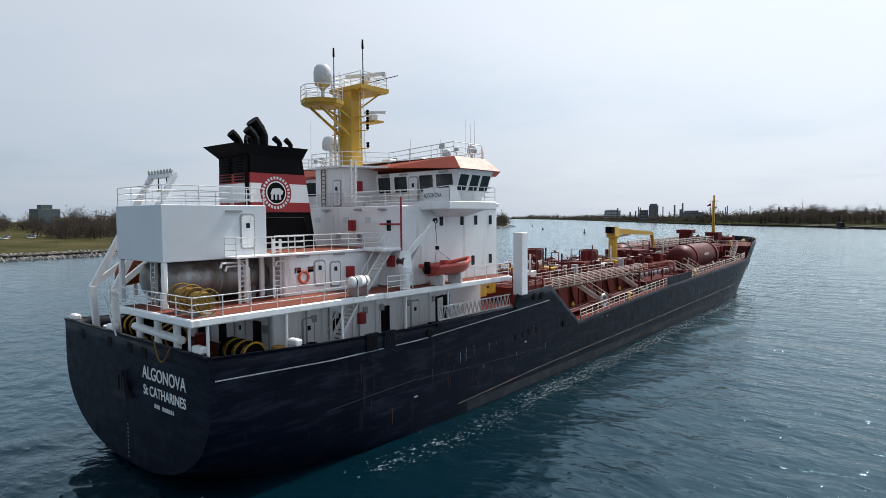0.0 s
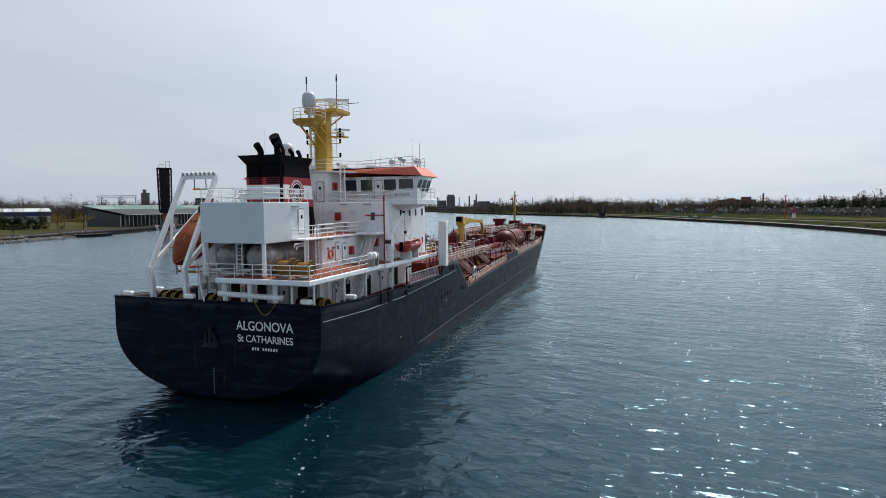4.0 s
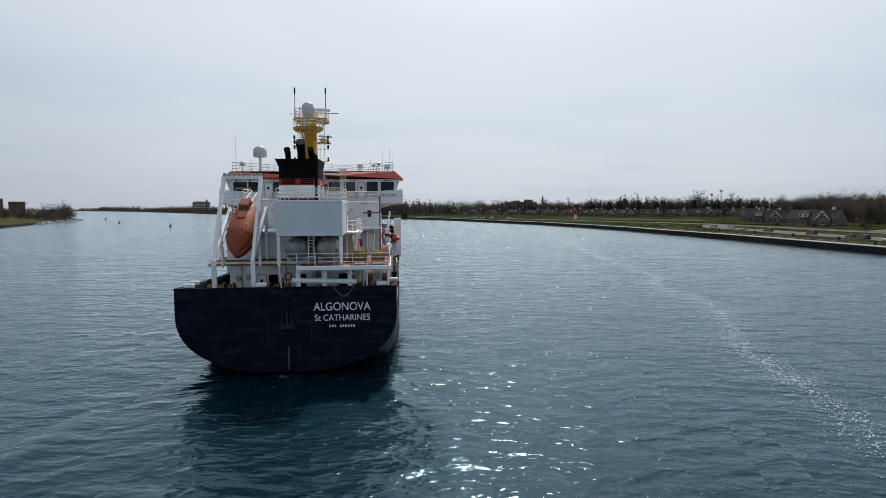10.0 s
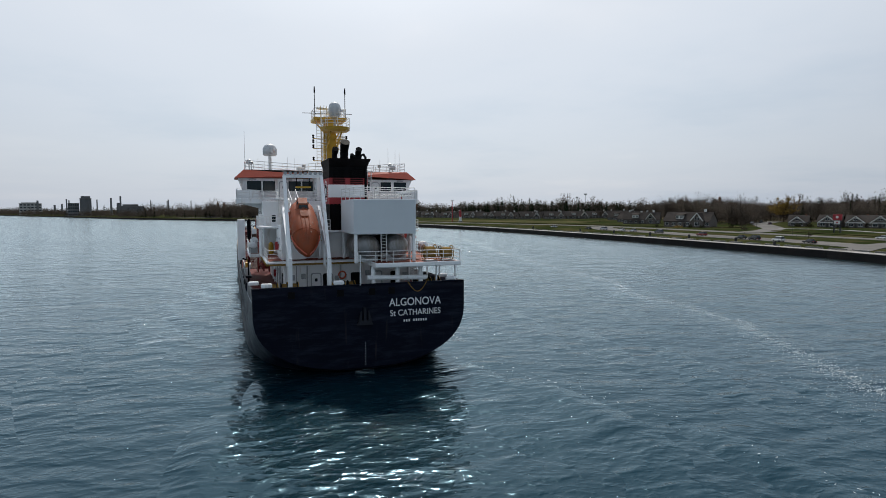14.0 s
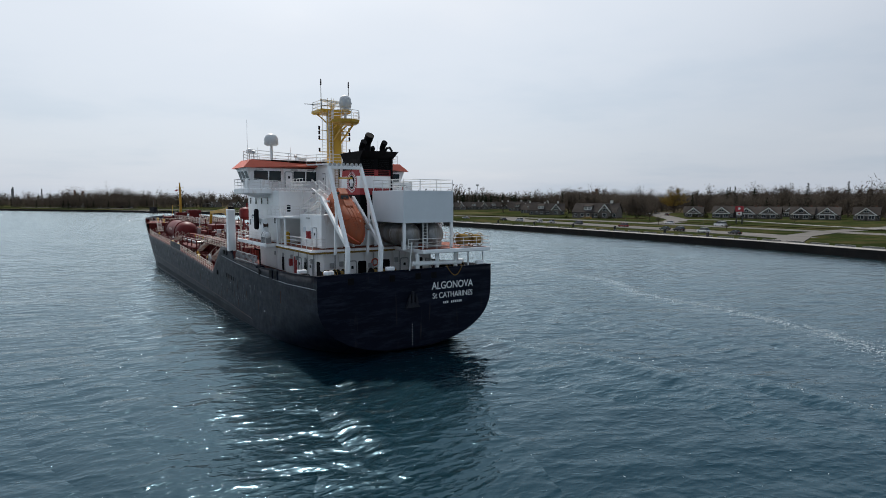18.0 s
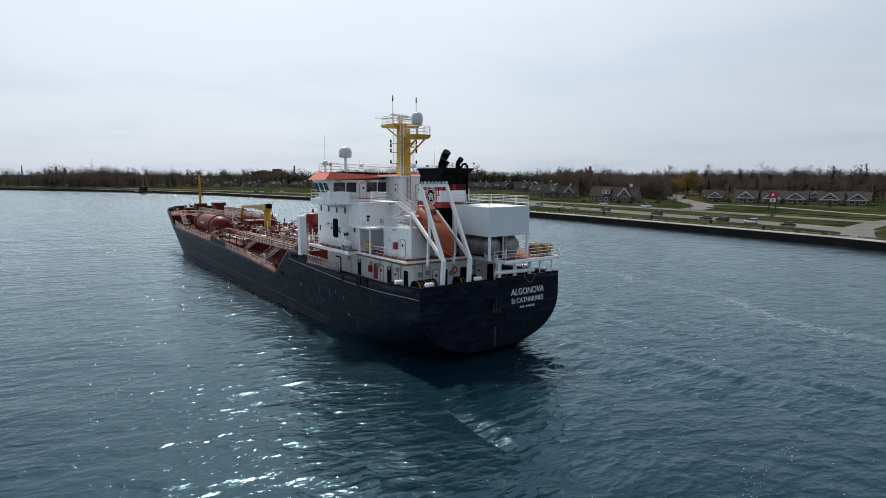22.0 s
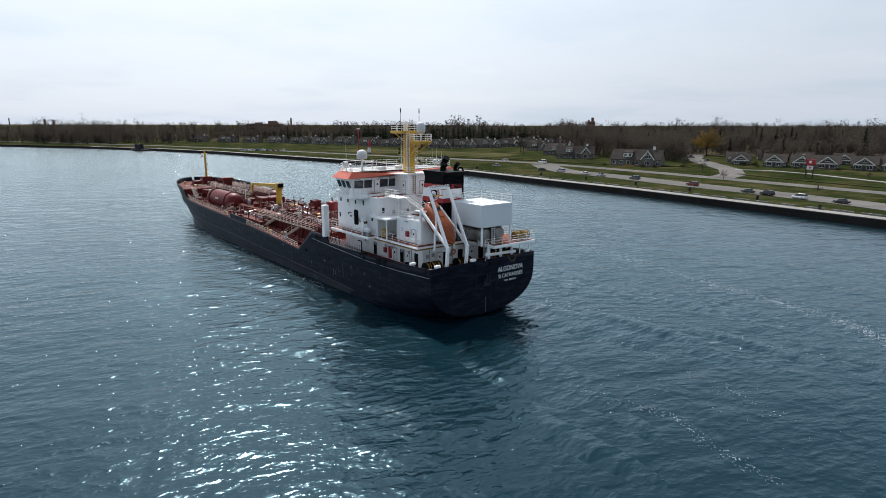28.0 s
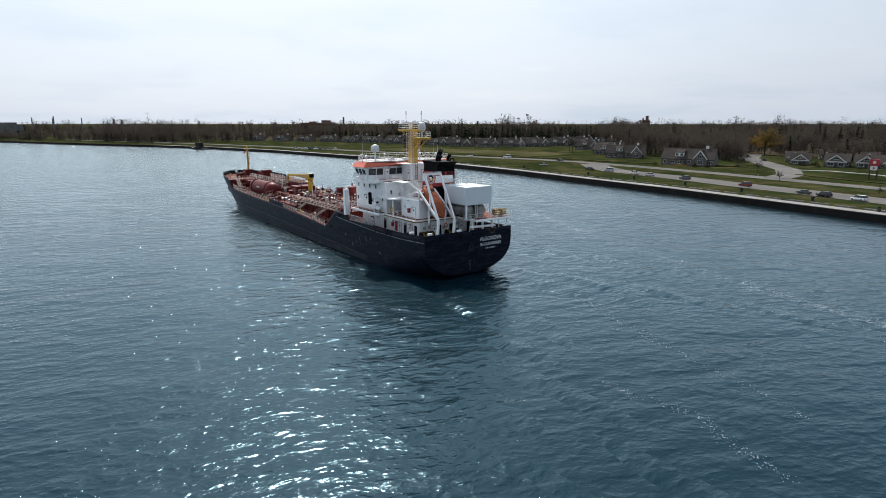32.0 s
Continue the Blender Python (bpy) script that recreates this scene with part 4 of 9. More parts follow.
for y, z in ((19.7, 14.2), (22.2, 14.2), (24.0, 14.2), (26.0, 14.2), (26.0, 11.0), (23.6, 11.0)):
    window((7.68, y, z), (1, 0, 0), 0.42, 0.75, tower)
for y, z in ((19.0, 14.2), (21.3, 14.2), (23.6, 14.2), (25.8, 14.2), (26.2, 11.6), (22.8, 12.0), (16.6, 12.1)):
    window((-7.68, y, z), (-1, 0, 0), 0.42, 0.75, tower)
for x, z in ((-6.6, 13.4), (6.6, 13.9)):
    window((x, 15.32, z), (0, -1, 0), 0.42, 0.75, tower)
# red hose boxes
for c, o in (((2.9, 15.28, 13.9), (0, -1, 0)), ((6.9, 15.28, 11.4), (0, -1, 0)), ((5.58, 12.4, 10.8), (1, 0, 0)), ((1.5, 17.0, 16.9), (1, 0, 0)), ((-6.62, 9.0, 10.8), (-1, 0, 0)), ((-6.42, 15.0, 7.5), (-1, 0, 0)), ((6.02, 13.0, 7.6), (1, 0, 0))):
    b = plate("hose_box", c, o, 0.55, 0.78, RED, ship, 0.3, 0.04, "red fire hose box")
    plate("box_lid", Vector(c) + Vector(o) * 0.3, o, 0.42, 0.62, RED, b, 0.03, 0.04)
for c, o in (((5.58, 11.2, 10.75), (1, 0, 0)), ((5.58, 9.9, 10.9), (1, 0, 0))):
    door(c, o, house, w=0.75, h=1.5)
door((4.84, 5.2, 13.7), (1, 0, 0), bpy.data.objects["tank_box"], w=0.8, h=1.9)
door((-6.6, 7.6, 10.6), (-1, 0, 0), stair_house)
for c, o in (((6.0, 8.6, 7.2), (1, 0, 0)), ((-6.4, 9.4, 7.2), (-1, 0, 0)), ((-3.4, 6.0, 7.25), (0, -1, 0)), ((2.6, 6.0, 7.25), (0, -1, 0)), ((-6.4, 12.6, 7.2), (-1, 0, 0)), ((6.0, 18.5, 7.2), (1, 0, 0))):
    door(c, o, poop_house)
door((0.75, 15.6, 16.35), (0, -1, 0), casing, w=0.75)
door((-1.9, 16.6, 16.35), (-1, 0, 0), casing, w=0.75)
door((5.55, 19.05, 16.55), (0, -1, 0), wheel_house, w=0.8)
door((-5.2, 19.05, 16.55), (0, -1, 0), wheel_house, w=0.8)
part("casing_ladder", path_rod(B(), [(-0.55, 15.5, 15.4), (-0.55, 15.5, 18.6)], 0.04, 5), ROPE, casing)
part("casing_ladder", path_rod(B(), [(-1.0, 15.5, 15.4), (-1.0, 15.5, 18.6)], 0.04, 5), ROPE, casing)
for k in range(10):
    part("rung", rod(B(), (-1.0, 15.5, 15.6 + k * 0.3), (-0.55, 15.5, 15.6 + k * 0.3), 0.025, seg=5), ROPE, casing)
for x in (2.6, 4.6, 8.6, -2.6, -4.6, -8.6):
    plate("strip_lamp", (x, 18.98, 17.75), (0, -1, 0), 0.8, 0.14, STEEL, wheel_house, 0.14, 0.04)
for x in (-3.5, -0.2, 3.5, 6.0):
    plate("strip_lamp", (x, 15.28, 15.05), (0, -1, 0), 0.8, 0.14, STEEL, tower, 0.14, 0.04)
for y in (8.2, 9.2):
    plate("notice", (5.58, y, 11.2), (1, 0, 0), 0.5, 0.35, LETTER, house, 0.02, 0.02)
    plate("red_bar", (5.61, y, 11.25), (1, 0, 0), 0.4, 0.1, RED, house, 0.015, 0.01)
lifebuoy = part("lifebuoy", torus(B(), (5.66, 10.6 - 2.0, 10.75), 0.36, 0.09, "x", 20, 8), CORAL, ship, "orange lifebuoy on the wall", smooth=True)
for y0, z in ((8.6, 12.05), (11.5, 12.05)):
    plate("strip_lamp", (5.6, y0, z), (1, 0, 0), 0.9, 0.12, STEEL, house, 0.12, 0.03)
plate("strip_lamp", (4.86, 4.3, 14.9), (1, 0, 0), 1.0, 0.12, STEEL, bpy.data.objects["tank_box"], 0.12, 0.03)
# wall pipes
part("red_pipe", path_rod(B(), [(7.78, 15.3, 9.7), (7.78, 15.3, 15.9)], 0.07, 8), RED, ship)
part("red_pipe", path_rod(B(), [(5.9, 15.1, 14.0), (7.7, 15.3, 14.0)], 0.06, 8), RED, ship)
for y in (7.0, 9.6, 12.2):
    part("vent_pipe", path_rod(B(), [(6.2, y, 6.2), (6.2, y, 8.6)], 0.09, 8), WHITE, ship)

# wheelhouse windows, aft and sides
for x, w in ((8.6, 1.45), (6.83, 1.2), (4.2, 1.2), (2.4, 1.2), (-8.4, 1.45), (-6.8, 1.25), (-3.95, 1.3), (-2.45, 1.2)):
    window((x, 19.08, 17.0), (0, -1, -0.087), w + 0.1, 1.2, wheel_house)
for side in (1, -1):
    for y in (19.75, 21.1, 22.4):
        window((side * 9.72, y, 16.98), (side, 0, -0.36), 1.0, 1.2, wheel_house)
    for k in range(3):
        window((side * (9.05 - k * 1.05), 23.35 + k * 1.2, 16.95), (side * 0.77, 0.64, -0.3), 1.15, 1.2, wheel_house)
    # wing bulwark
    part("wing_dodger", hexa(B(), [(side * 7.9, 17.5, 15.6), (side * 10.35, 17.5, 15.6), (side * 10.35, 17.6, 15.6), (side * 7.9, 17.6, 15.6)][::side], [(side * 7.9, 17.5, 16.5), (side * 10.35, 17.5, 16.5), (side * 10.35, 17.6, 16.5), (side * 7.9, 17.6, 16.5)][::side]), WHITE, wheel_house)
    part("wing_dodger", hexa(B(), [(side * 10.3, 17.5, 15.6), (side * 10.38, 17.5, 15.6), (side * 10.38, 18.7, 15.6), (side * 10.3, 18.7, 15.6)][::side], [(side * 10.3, 17.5, 16.6), (side * 10.38, 17.5, 16.6), (side * 10.38, 18.2, 16.6), (side * 10.3, 18.2, 16.6)][::side]), WHITE, wheel_house)
    part("wing_bracket", hexa(B(), [(side * 7.7, 19.2, 14.5), (side * 7.8, 19.2, 14.5), (side * 7.8, 22.6, 14.5), (side * 7.7, 22.6, 14.5)][::side], [(side * 7.7, 18.6, 15.0), (side * 9.6, 18.6, 15.0), (side * 9.6, 22.8, 15.0), (side * 7.7, 22.8, 15.0)][::side]), WHITE, wheel_house)
FADED = mat("faded_grey_letters", (0.16, 0.17, 0.18), 0.6)
lettering("lettering", "ALGONOVA", 7.95, 9.6, 15.85, 0.32, 17.49, FADED, ship, "grey ship name on the wing screen")


# funnel
def funnel_band(z0, z1, material):
    def edge(z):
        return 12.5 - 1.2 * (z - 12.3) / 6.9

    e = 0.02
    bm = hexa(B(), [(-1.8 - e, 7.3 - e, z0), (2.0 + e, 7.3 - e, z0), (2.0 + e, edge(z0) + e, z0), (-1.8 - e, edge(z0) + e, z0)], [(-1.8 - e, 7.3 - e, z1), (2.0 + e, 7.3 - e, z1), (2.0 + e, edge(z1) + e, z1), (-1.8 - e, edge(z1) + e, z1)])
    part("funnel_band", bm, material, fun)


funnel_band(16.8, 17.46, RED)
funnel_band(15.54, 16.8, WHITE)
funnel_band(14.88, 15.54, RED)
part("funnel_lip", hexa(B(), [(-1.8, 7.3, 18.55), (2.0, 7.3, 18.55), (2.0, 11.45, 18.55), (-1.8, 11.45, 18.55)], [(-1.95, 6.25, 19.3), (2.15, 6.25, 19.3), (2.15, 11.85, 19.3), (-1.95, 11.85, 19.3)]), BLACK, fun)
for x in (-0.85, 0.9):
    for k in range(9):
        part("louvre", box(B(), x - 0.62, x + 0.62, 7.16, 7.32, 16.9 + k * 0.19, 17.0 + k * 0.19), BLACK, fun)
part("drain_pipe", path_rod(B(), [(1.8, 7.15, 15.0), (1.8, 7.15, 19.5), (1.65, 7.3, 19.8), (1.45, 7.6, 19.75), (1.35, 7.8, 19.3)], 0.13, 8), BLACK, fun)
part("grab_rail", path_rod(B(), [(2.05, 7.6, 13.2), (2.05, 7.6, 14.5), (2.05, 11.4, 14.5), (2.05, 11.7, 13.2)], 0.04, 6), BLACK, fun)


def cowl(x, y, z, r, tall, lean):
    """A bent exhaust pipe."""
    bm = B()
    path_rod(bm, [(x, y, z), (x, y, z + tall * 0.5), (x, y - lean * 0.4, z + tall * 0.8)], r, 12)
    rod(bm, (x, y - lean * 0.35, z + tall * 0.72), (x, y - lean, z + tall), r * 1.08, r * 1.12, 12)
    part("exhaust_pipe", bm, BLACK, fun, "black bent exhaust pipe")


cowl(0.1, 9.5, 19.2, 0.42, 1.95, 0.75)
cowl(-1.05, 8.4, 19.2, 0.28, 1.15, 0.6)
cowl(1.25, 8.2, 19.2, 0.28, 1.15, 0.6)
cowl(1.0, 10.3, 19.2, 0.18, 0.8, 0.45)
cowl(1.4, 10.9, 19.2, 0.17, 0.7, 0.4)


def badge(side):
    """Round emblem in plain shapes."""
    x = 2.03 if side > 0 else -1.83
    def disc(r0, r1, off, material, name):
        bm = lathe(B(), [(r0, 0), (r1, 0), (r1, side * off), (r0, side * off)], 40, "x", (x, 9.2, 16.18))
        part(name, bm, material, fun)
    disc(0.01, 1.22, 0.015, RED, "badge_disc")
    disc(0.01, 0.78, 0.025, WHITE, "badge_ring")
    disc(0.01, 0.70, 0.035, BLACK, "badge_field")
    bm = B()
    hexa(bm, [(x + side * 0.02, 9.2 + y, 16.18 + z) for y, z in ((-0.5, -0.1), (-0.28, 0.28), (0.3, 0.32), (0.55, 0.1), (0.45, -0.12))], [(x + side * 0.05, 9.2 + y, 16.18 + z) for y, z in ((-0.5, -0.1), (-0.28, 0.28), (0.3, 0.32), (0.55, 0.1), (0.45, -0.12))])
    for y in (-0.4, -0.1, 0.2):
        box(bm, x + side * 0.02, x + side * 0.05, 9.2 + y, 9.35 + y, 15.72, 16.1)
    bmesh.ops.recalc_face_normals(bm, faces=bm.faces)
    part("badge_figure", bm, LETTER, fun)
    for k in range(26):  # the ring's small writing, as bars
        a = k * math.tau / 26
        c = Vector((x + side * 0.02, 9.2 + math.cos(a), 16.18 + math.sin(a)))
        q = Matrix.Rotation(a, 3, "X")
        ring = [c + q @ Vector(v) for v in ((0, -0.09, -0.07), (0, 0.09, -0.07), (0, 0.09, 0.07), (0, -0.09, 0.07))]
        b2 = hexa(B(), ring, [v + Vector((side * 0.015, 0, 0)) for v in ring])
        bmesh.ops.recalc_face_normals(b2, faces=b2.faces)
        part("badge_bar", b2, LETTER, fun)


badge(1), badge(-1)


# mast fittings
def mast_fit():
    top = part("mast_platform", hexa(B(), [(-1.7, 17.4, 24.4), (1.7, 17.4, 24.4), (1.7, 20.1, 24.4), (-1.7, 20.1, 24.4)], [(-1.83, 17.2, 24.5), (1.83, 17.2, 24.5), (1.83, 20.2, 24.5), (-1.83, 20.2, 24.5)]), YELLOW, mast)
    part("platform_edge", box(B(), -1.86, 1.86, 17.17, 20.23, 24.5, 24.8), YELLOW, top)
    bm = lathe(B(), [(1.3, 22.85), (1.6, 23.05), (1.66, 23.35), (0.2, 23.35)], 8, "z", (0.1, 14.85, 0))
    part("dome_platform", bm, YELLOW, mast, "eight-sided yellow platform under the dome")
    for s in (-0.5, 0.5):
        part("mast_bracket", beam(B(), (s, 17.3, 20.9), (s * 1.2 + 0.1, 14.2, 22.8), 0.15, 0.15), YELLOW, mast)
        part("mast_bracket", beam(B(), (s, 17.3, 22.3), (s * 1.2 + 0.1, 15.9, 22.85), 0.13, 0.13), YELLOW, mast)
        part("mast_bracket", beam(B(), (s * 1.1, 18.3, 23.2), (s * 2.6, 19.7, 24.4), 0.13, 0.13), YELLOW, mast)
    for z in (19.9, 21.3, 22.4):
        for s in (-1, 1):
            arm = part("lamp_arm", beam(B(), (s * 0.6, 17.8, z), (s * 1.95, 17.8, z), 0.09, 0.07), YELLOW, mast)
            for dx, low in ((1.9, z + 0.04), (1.9, z - 0.5))[: 2 if z > 22 else 1]:
                part("mast_lamp", lathe(B(), [(0.08, low), (0.12, low + 0.05), (0.12, low + 0.16), (0.07, low + 0.2), (0.12, low + 0.24), (0.12, low + 0.38), (0.05, low + 0.42)], 8, "z", (s * dx, 17.8, 0)), BLACK, arm)
    for s in (-1, 1):
        part("ladder_stile", rod(B(), (s * 1.5, 17.8, 19.4), (s * 1.5, 17.8, 24.4), 0.03, seg=4), RAILW, mast)
        part("ladder_stile", rod(B(), (s * 0.98, 17.8, 19.4), (s * 0.98, 17.8, 24.4), 0.03, seg=4), RAILW, mast)
        for k in range(14):
            part("rung", rod(B(), (s * 0.98, 17.8, 19.6 + k * 0.34), (s * 1.5, 17.8, 19.6 + k * 0.34), 0.02, seg=4), RAILW, mast)
    for k in range(8):  # hoops of the caged ladder on the after face
        part("ladder_hoop", torus(B(), (-0.8, 17.0, 19.6 + k * 0.72), 0.38, 0.025, "z", 10, 4, math.pi, math.tau), YELLOW, mast)
    for x in (-1.15, -0.8, -0.45):
        part("cage_bar", rod(B(), (x, 16.75 if x == -0.8 else 17.0, 19.2), (x, 16.75 if x == -0.8 else 17.0, 26.0), 0.025, seg=4), YELLOW, mast)
    dome = part("satellite_dome", lathe(B(), [(0.6, 24.72), (0.67, 24.8), (0.67, 25.5), (0.6, 25.82), (0.4, 26.05), (0.05, 26.13)], 24, "z", (0.1, 14.9, 0)), DOME, mast, "white satellite dome", smooth=True)
    part("dome_base", lathe(B(), [(0.16, 23.3), (0.13, 24.1), (0.3, 24.35), (0.6, 24.55), (0.6, 24.72)], 20, "z", (0.1, 14.9, 0)), STEEL, dome)
    part("letter_bar", box(B(), 0.66, 0.79, 14.65, 15.15, 25.1, 25.3), STEEL, dome)
    part("radar_pedestal", lathe(B(), [(0.3, 24.8), (0.25, 25.3), (0.42, 25.4), (0.42, 25.75), (0.1, 25.85)], 12, "z", (0.3, 19.1, 0)), RAILW, mast)
    part("radar_scanner", hexa(B(), [(-1.3, 18.4, 25.85), (2.0, 19.7, 25.85), (1.9, 19.95, 25.85), (-1.4, 18.65, 25.85)], [(-1.3, 18.4, 26.1), (2.0, 19.7, 26.1), (1.9, 19.95, 26.1), (-1.4, 18.65, 26.1)]), RAILW, mast)
    arm = part("radar_arm", box(B(), 0.5, 2.1, 18.4, 19.4, 22.0, 22.14), YELLOW, mast)
    part("small_radar", lathe(B(), [(0.3, 22.14), (0.42, 22.2), (0.42, 22.6), (0.2, 22.7)], 12, "z", (1.3, 19.0, 0)), RAILW, arm)
    part("radar_scanner", hexa(B(), [(0.8, 18.5, 22.75), (2.2, 19.5, 22.75), (2.1, 19.7, 22.75), (0.7, 18.7, 22.75)], [(0.8, 18.5, 22.95), (2.2, 19.5, 22.95), (2.1, 19.7, 22.95), (0.7, 18.7, 22.95)]), RAILW, arm)
    for s in (-1, 1):
        w = part("whip_antenna", rod(B(), (s * 1.72, 17.55, 24.8), (s * 1.72, 17.55, 28.2), 0.05, 0.03, 6), BLACK, mast)
        part("antenna_tip", rod(B(), (s * 1.72, 17.55, 27.5), (s * 1.72, 17.55, 28.2), 0.09, 0.07, 6), BLACK, w)
    part("yard", rod(B(), (-2.8, 20.1, 25.6), (3.0, 20.1, 25.7), 0.035, seg=5), BLACK, mast)


mast_fit()
railing([(-1.75, 17.3, 24.8), (1.75, 17.3, 24.8), (1.75, 20.1, 24.8), (-1.75, 20.1, 24.8)], closed=True, material=RAILW, step=1.2, h=1.0, parent=mast)
railing([(0.1 + 1.6 * math.cos(a), 14.85 + 1.6 * math.sin(a), 23.35) for a in np.linspace(math.radians(150), math.radians(390), 7)], material=RAILW, step=1.0, h=1.0, parent=mast)


def roof_gear():
    def dome(x, y, r, z0, zc):
        d = part("dome_antenna", lathe(B(), [(r * 0.75, zc - r * 0.75), (r, zc - r * 0.6), (r, zc + r * 0.25), (r * 0.8, zc + r * 0.7), (r * 0.4, zc + r * 0.95), (0.03, zc + r)], 20, "z", (x, y, 0)), DOME, ship, "white antenna dome on a pole", smooth=True)
        part("dome_pole", rod(B(), (x, y, z0), (x, y, zc - r * 0.7), r * 0.22, seg=8), RAILW, d)
    dome(-6.5, 21.1, 0.8, 18.8, 21.2)
    dome(-8.8, 22.0, 0.35, 18.8, 19.9)
    dome(5.2, 23.5, 0.35, 18.8, 19.7)
    dome(8.6, 22.4, 0.38, 18.8, 19.6)
    for x, y, h in ((-9.3, 21.0, 4.6), (8.0, 22.4, 3.2), (8.9, 22.3, 3.0), (9.2, 21.4, 2.6), (3.4, 24.4, 2.0), (6.6, 21.0, 1.7), (-3.5, 23.0, 1.7), (-4.6, 20.0, 1.6), (4.2, 20.2, 1.8), (-7.8, 22.2, 1.6)):
        part("whip_antenna", rod(B(), (x, y, 18.8), (x, y, 18.8 + h), 0.03, 0.012, 5), RAILW, ship)
    for x, y in ((6.9, 22.6), (7.6, 20.0), (-2.2, 25.0), (-8.6, 21.0)):
        l = part("searchlight", lathe(B(), [(0.1, 19.55), (0.22, 19.62), (0.22, 19.9), (0.08, 19.95)], 10, "z", (x, y, 0)), STEEL, ship)
        part("lamp_pole", rod(B(), (x, y, 18.8), (x, y, 19.6), 0.05, seg=6), RAILW, l)
    for x, y in ((0.5, 21.5), (3.2, 22.5), (-3.0, 21.0)):
        block("vent_box", x - 0.5, x + 0.5, y - 0.4, y + 0.4, 18.8, 19.35)


roof_gear()
for side in (1, -1):  # accommodation ladder stowed on the rail
    bm = B()
    x = side * 9.65
    for z in (7.25, 8.15):
        beam(bm, (x, 17.0, z), (x, 26.0, z), 0.08, 0.08)
    for k in range(18):
        y = 17.0 + k * 0.5
        beam(bm, (x, y, 7.25), (x, y + 0.25, 8.15), 0.05, 0.05)
        beam(bm, (x, y + 0.25, 8.15), (x, y + 0.5, 7.25), 0.05, 0.05)
    part("gangway", bm, STEEL, ship, "grey lattice gangway stowed along the rail")
    part("gangway_davit", path_rod(B(), [(side * 9.3, 17.2, 6.2), (side * 9.3, 17.2, 8.8), (side * 9.9, 17.2, 9.0)], 0.09, 7), BLACK, ship)
    part("bulwark_shelf", box(B(), side * 9.0 if side > 0 else -9.9, 9.9 if side > 0 else -9.0, 16.6, 26.6, 6.9, 7.1), HULL, ship)

# things carried: life rafts, rescue boat and its crane, lifeboat in its frame
IDENT = Matrix()


def aboard(name, label, category, group=""):
    ob = thing(name, label, category, group)
    ABOARD.append((ob, IDENT))
    return ob


for x, y in ((8.75, 10.4), (-8.75, 16.6)):
    raft = aboard("life_raft", "white life raft canister strapped in its cradle", "life raft", "life rafts")
    part("canister", lathe(B(), [(0.1, y - 0.75), (0.33, y - 0.7), (0.36, y - 0.5), (0.36, y - 0.04), (0.39, y - 0.03), (0.39, y + 0.03), (0.36, y + 0.04), (0.36, y + 0.5), (0.33, y + 0.7), (0.1, y + 0.75)], 18, "y", (x, 0, 10.5)), WHITE, raft, smooth=True)
    for dy in (-0.4, 0.4):
        part("cradle", box(B(), x - 0.42, x + 0.42, y + dy - 0.05, y + dy + 0.05, 9.6, 10.3), STEEL, raft)
        part("strap", lathe(B(), [(0.375, y + dy - 0.03), (0.375, y + dy + 0.03)], 18, "y", (x, 0, 10.5)), BLACK, raft)


def boat_body(bm, length, width, depth, tip=0.5, place=Matrix(), n=14, m=10, closed=True):
    """An open or closed boat body along +y with a pointed bow."""
    rings = []
    for i in range(n + 1):
        u = i / n
        k = max(0.0, 1 - max(0, (u - tip) / (1 - tip)) ** 2.2)
        k = max(k * (0.82 + 0.18 * math.sin(min(1, u * 2) * math.pi / 2)), 0.02)
        ring = []
        for j in range(m + 1):
            a = math.pi * j / m
            ring.append(bm.verts.new(place @ Vector((-math.cos(a) * width / 2 * k, u * length, -math.sin(a) * depth * (0.45 + 0.55 * k)))))
        rings.append(ring)
    for a, b in zip(rings, rings[1:]):
        for j in range(m):
            bm.faces.new((a[j], a[j + 1], b[j + 1], b[j]))
    bm.faces.new(rings[0])
    return rings


rescue = aboard("rescue_boat", "orange open rescue boat hanging under its crane", "rescue boat")
bm = B()
boat_body(bm, 4.6, 1.7, 0.75, 0.55, pose(9.0, 16.8, 11.0))
bmesh.ops.recalc_face_normals(bm, faces=bm.faces)
rb = part("boat_hull", bm, BOATRED, rescue, smooth=True)
sol = rb.modifiers.new("skin", "SOLIDIFY"); sol.thickness = 0.06
bm = B()
pts = []
for i in range(15):
    u = i / 14
    k = max(0.02, 1 - max(0, (u - 0.55) / 0.45) ** 2.2)
    pts.append((0.85 * k, 16.8 + 4.6 * u))
for s in (-1, 1):
    path_rod(bm, [(9.0 + s * x, y, 11.0 + (0.35 * max(0, (y - 18.8) / 2.6) ** 2 if y > 18.8 else 0)) for x, y in pts], 0.15, 8)
rod(bm, (8.15, 16.85, 11.0), (9.85, 16.85, 11.0), 0.15, seg=8)
part("float_tube", bm, BOATRED, rescue)
part("console", box(B(), 8.75, 9.25, 18.3, 18.7, 10.6, 11.35), BOATRED, rescue)
part("outboard_motor", box(B(), 8.85, 9.15, 16.45, 16.75, 10.5, 11.35), BLACK, rescue)
part("sling", path_rod(B(), [(9.0, 17.4, 11.0), (9.0, 17.6, 12.2), (9.0, 19.6, 11.1)], 0.02, 4), BLACK, rescue)
part("cradle", box(B(), 8.4, 9.6, 17.6, 17.8, 9.6, 10.4), RAILW, rescue)
part("cradle", box(B(), 8.4, 9.6, 19.6, 19.8, 9.6, 10.4), RAILW, rescue)


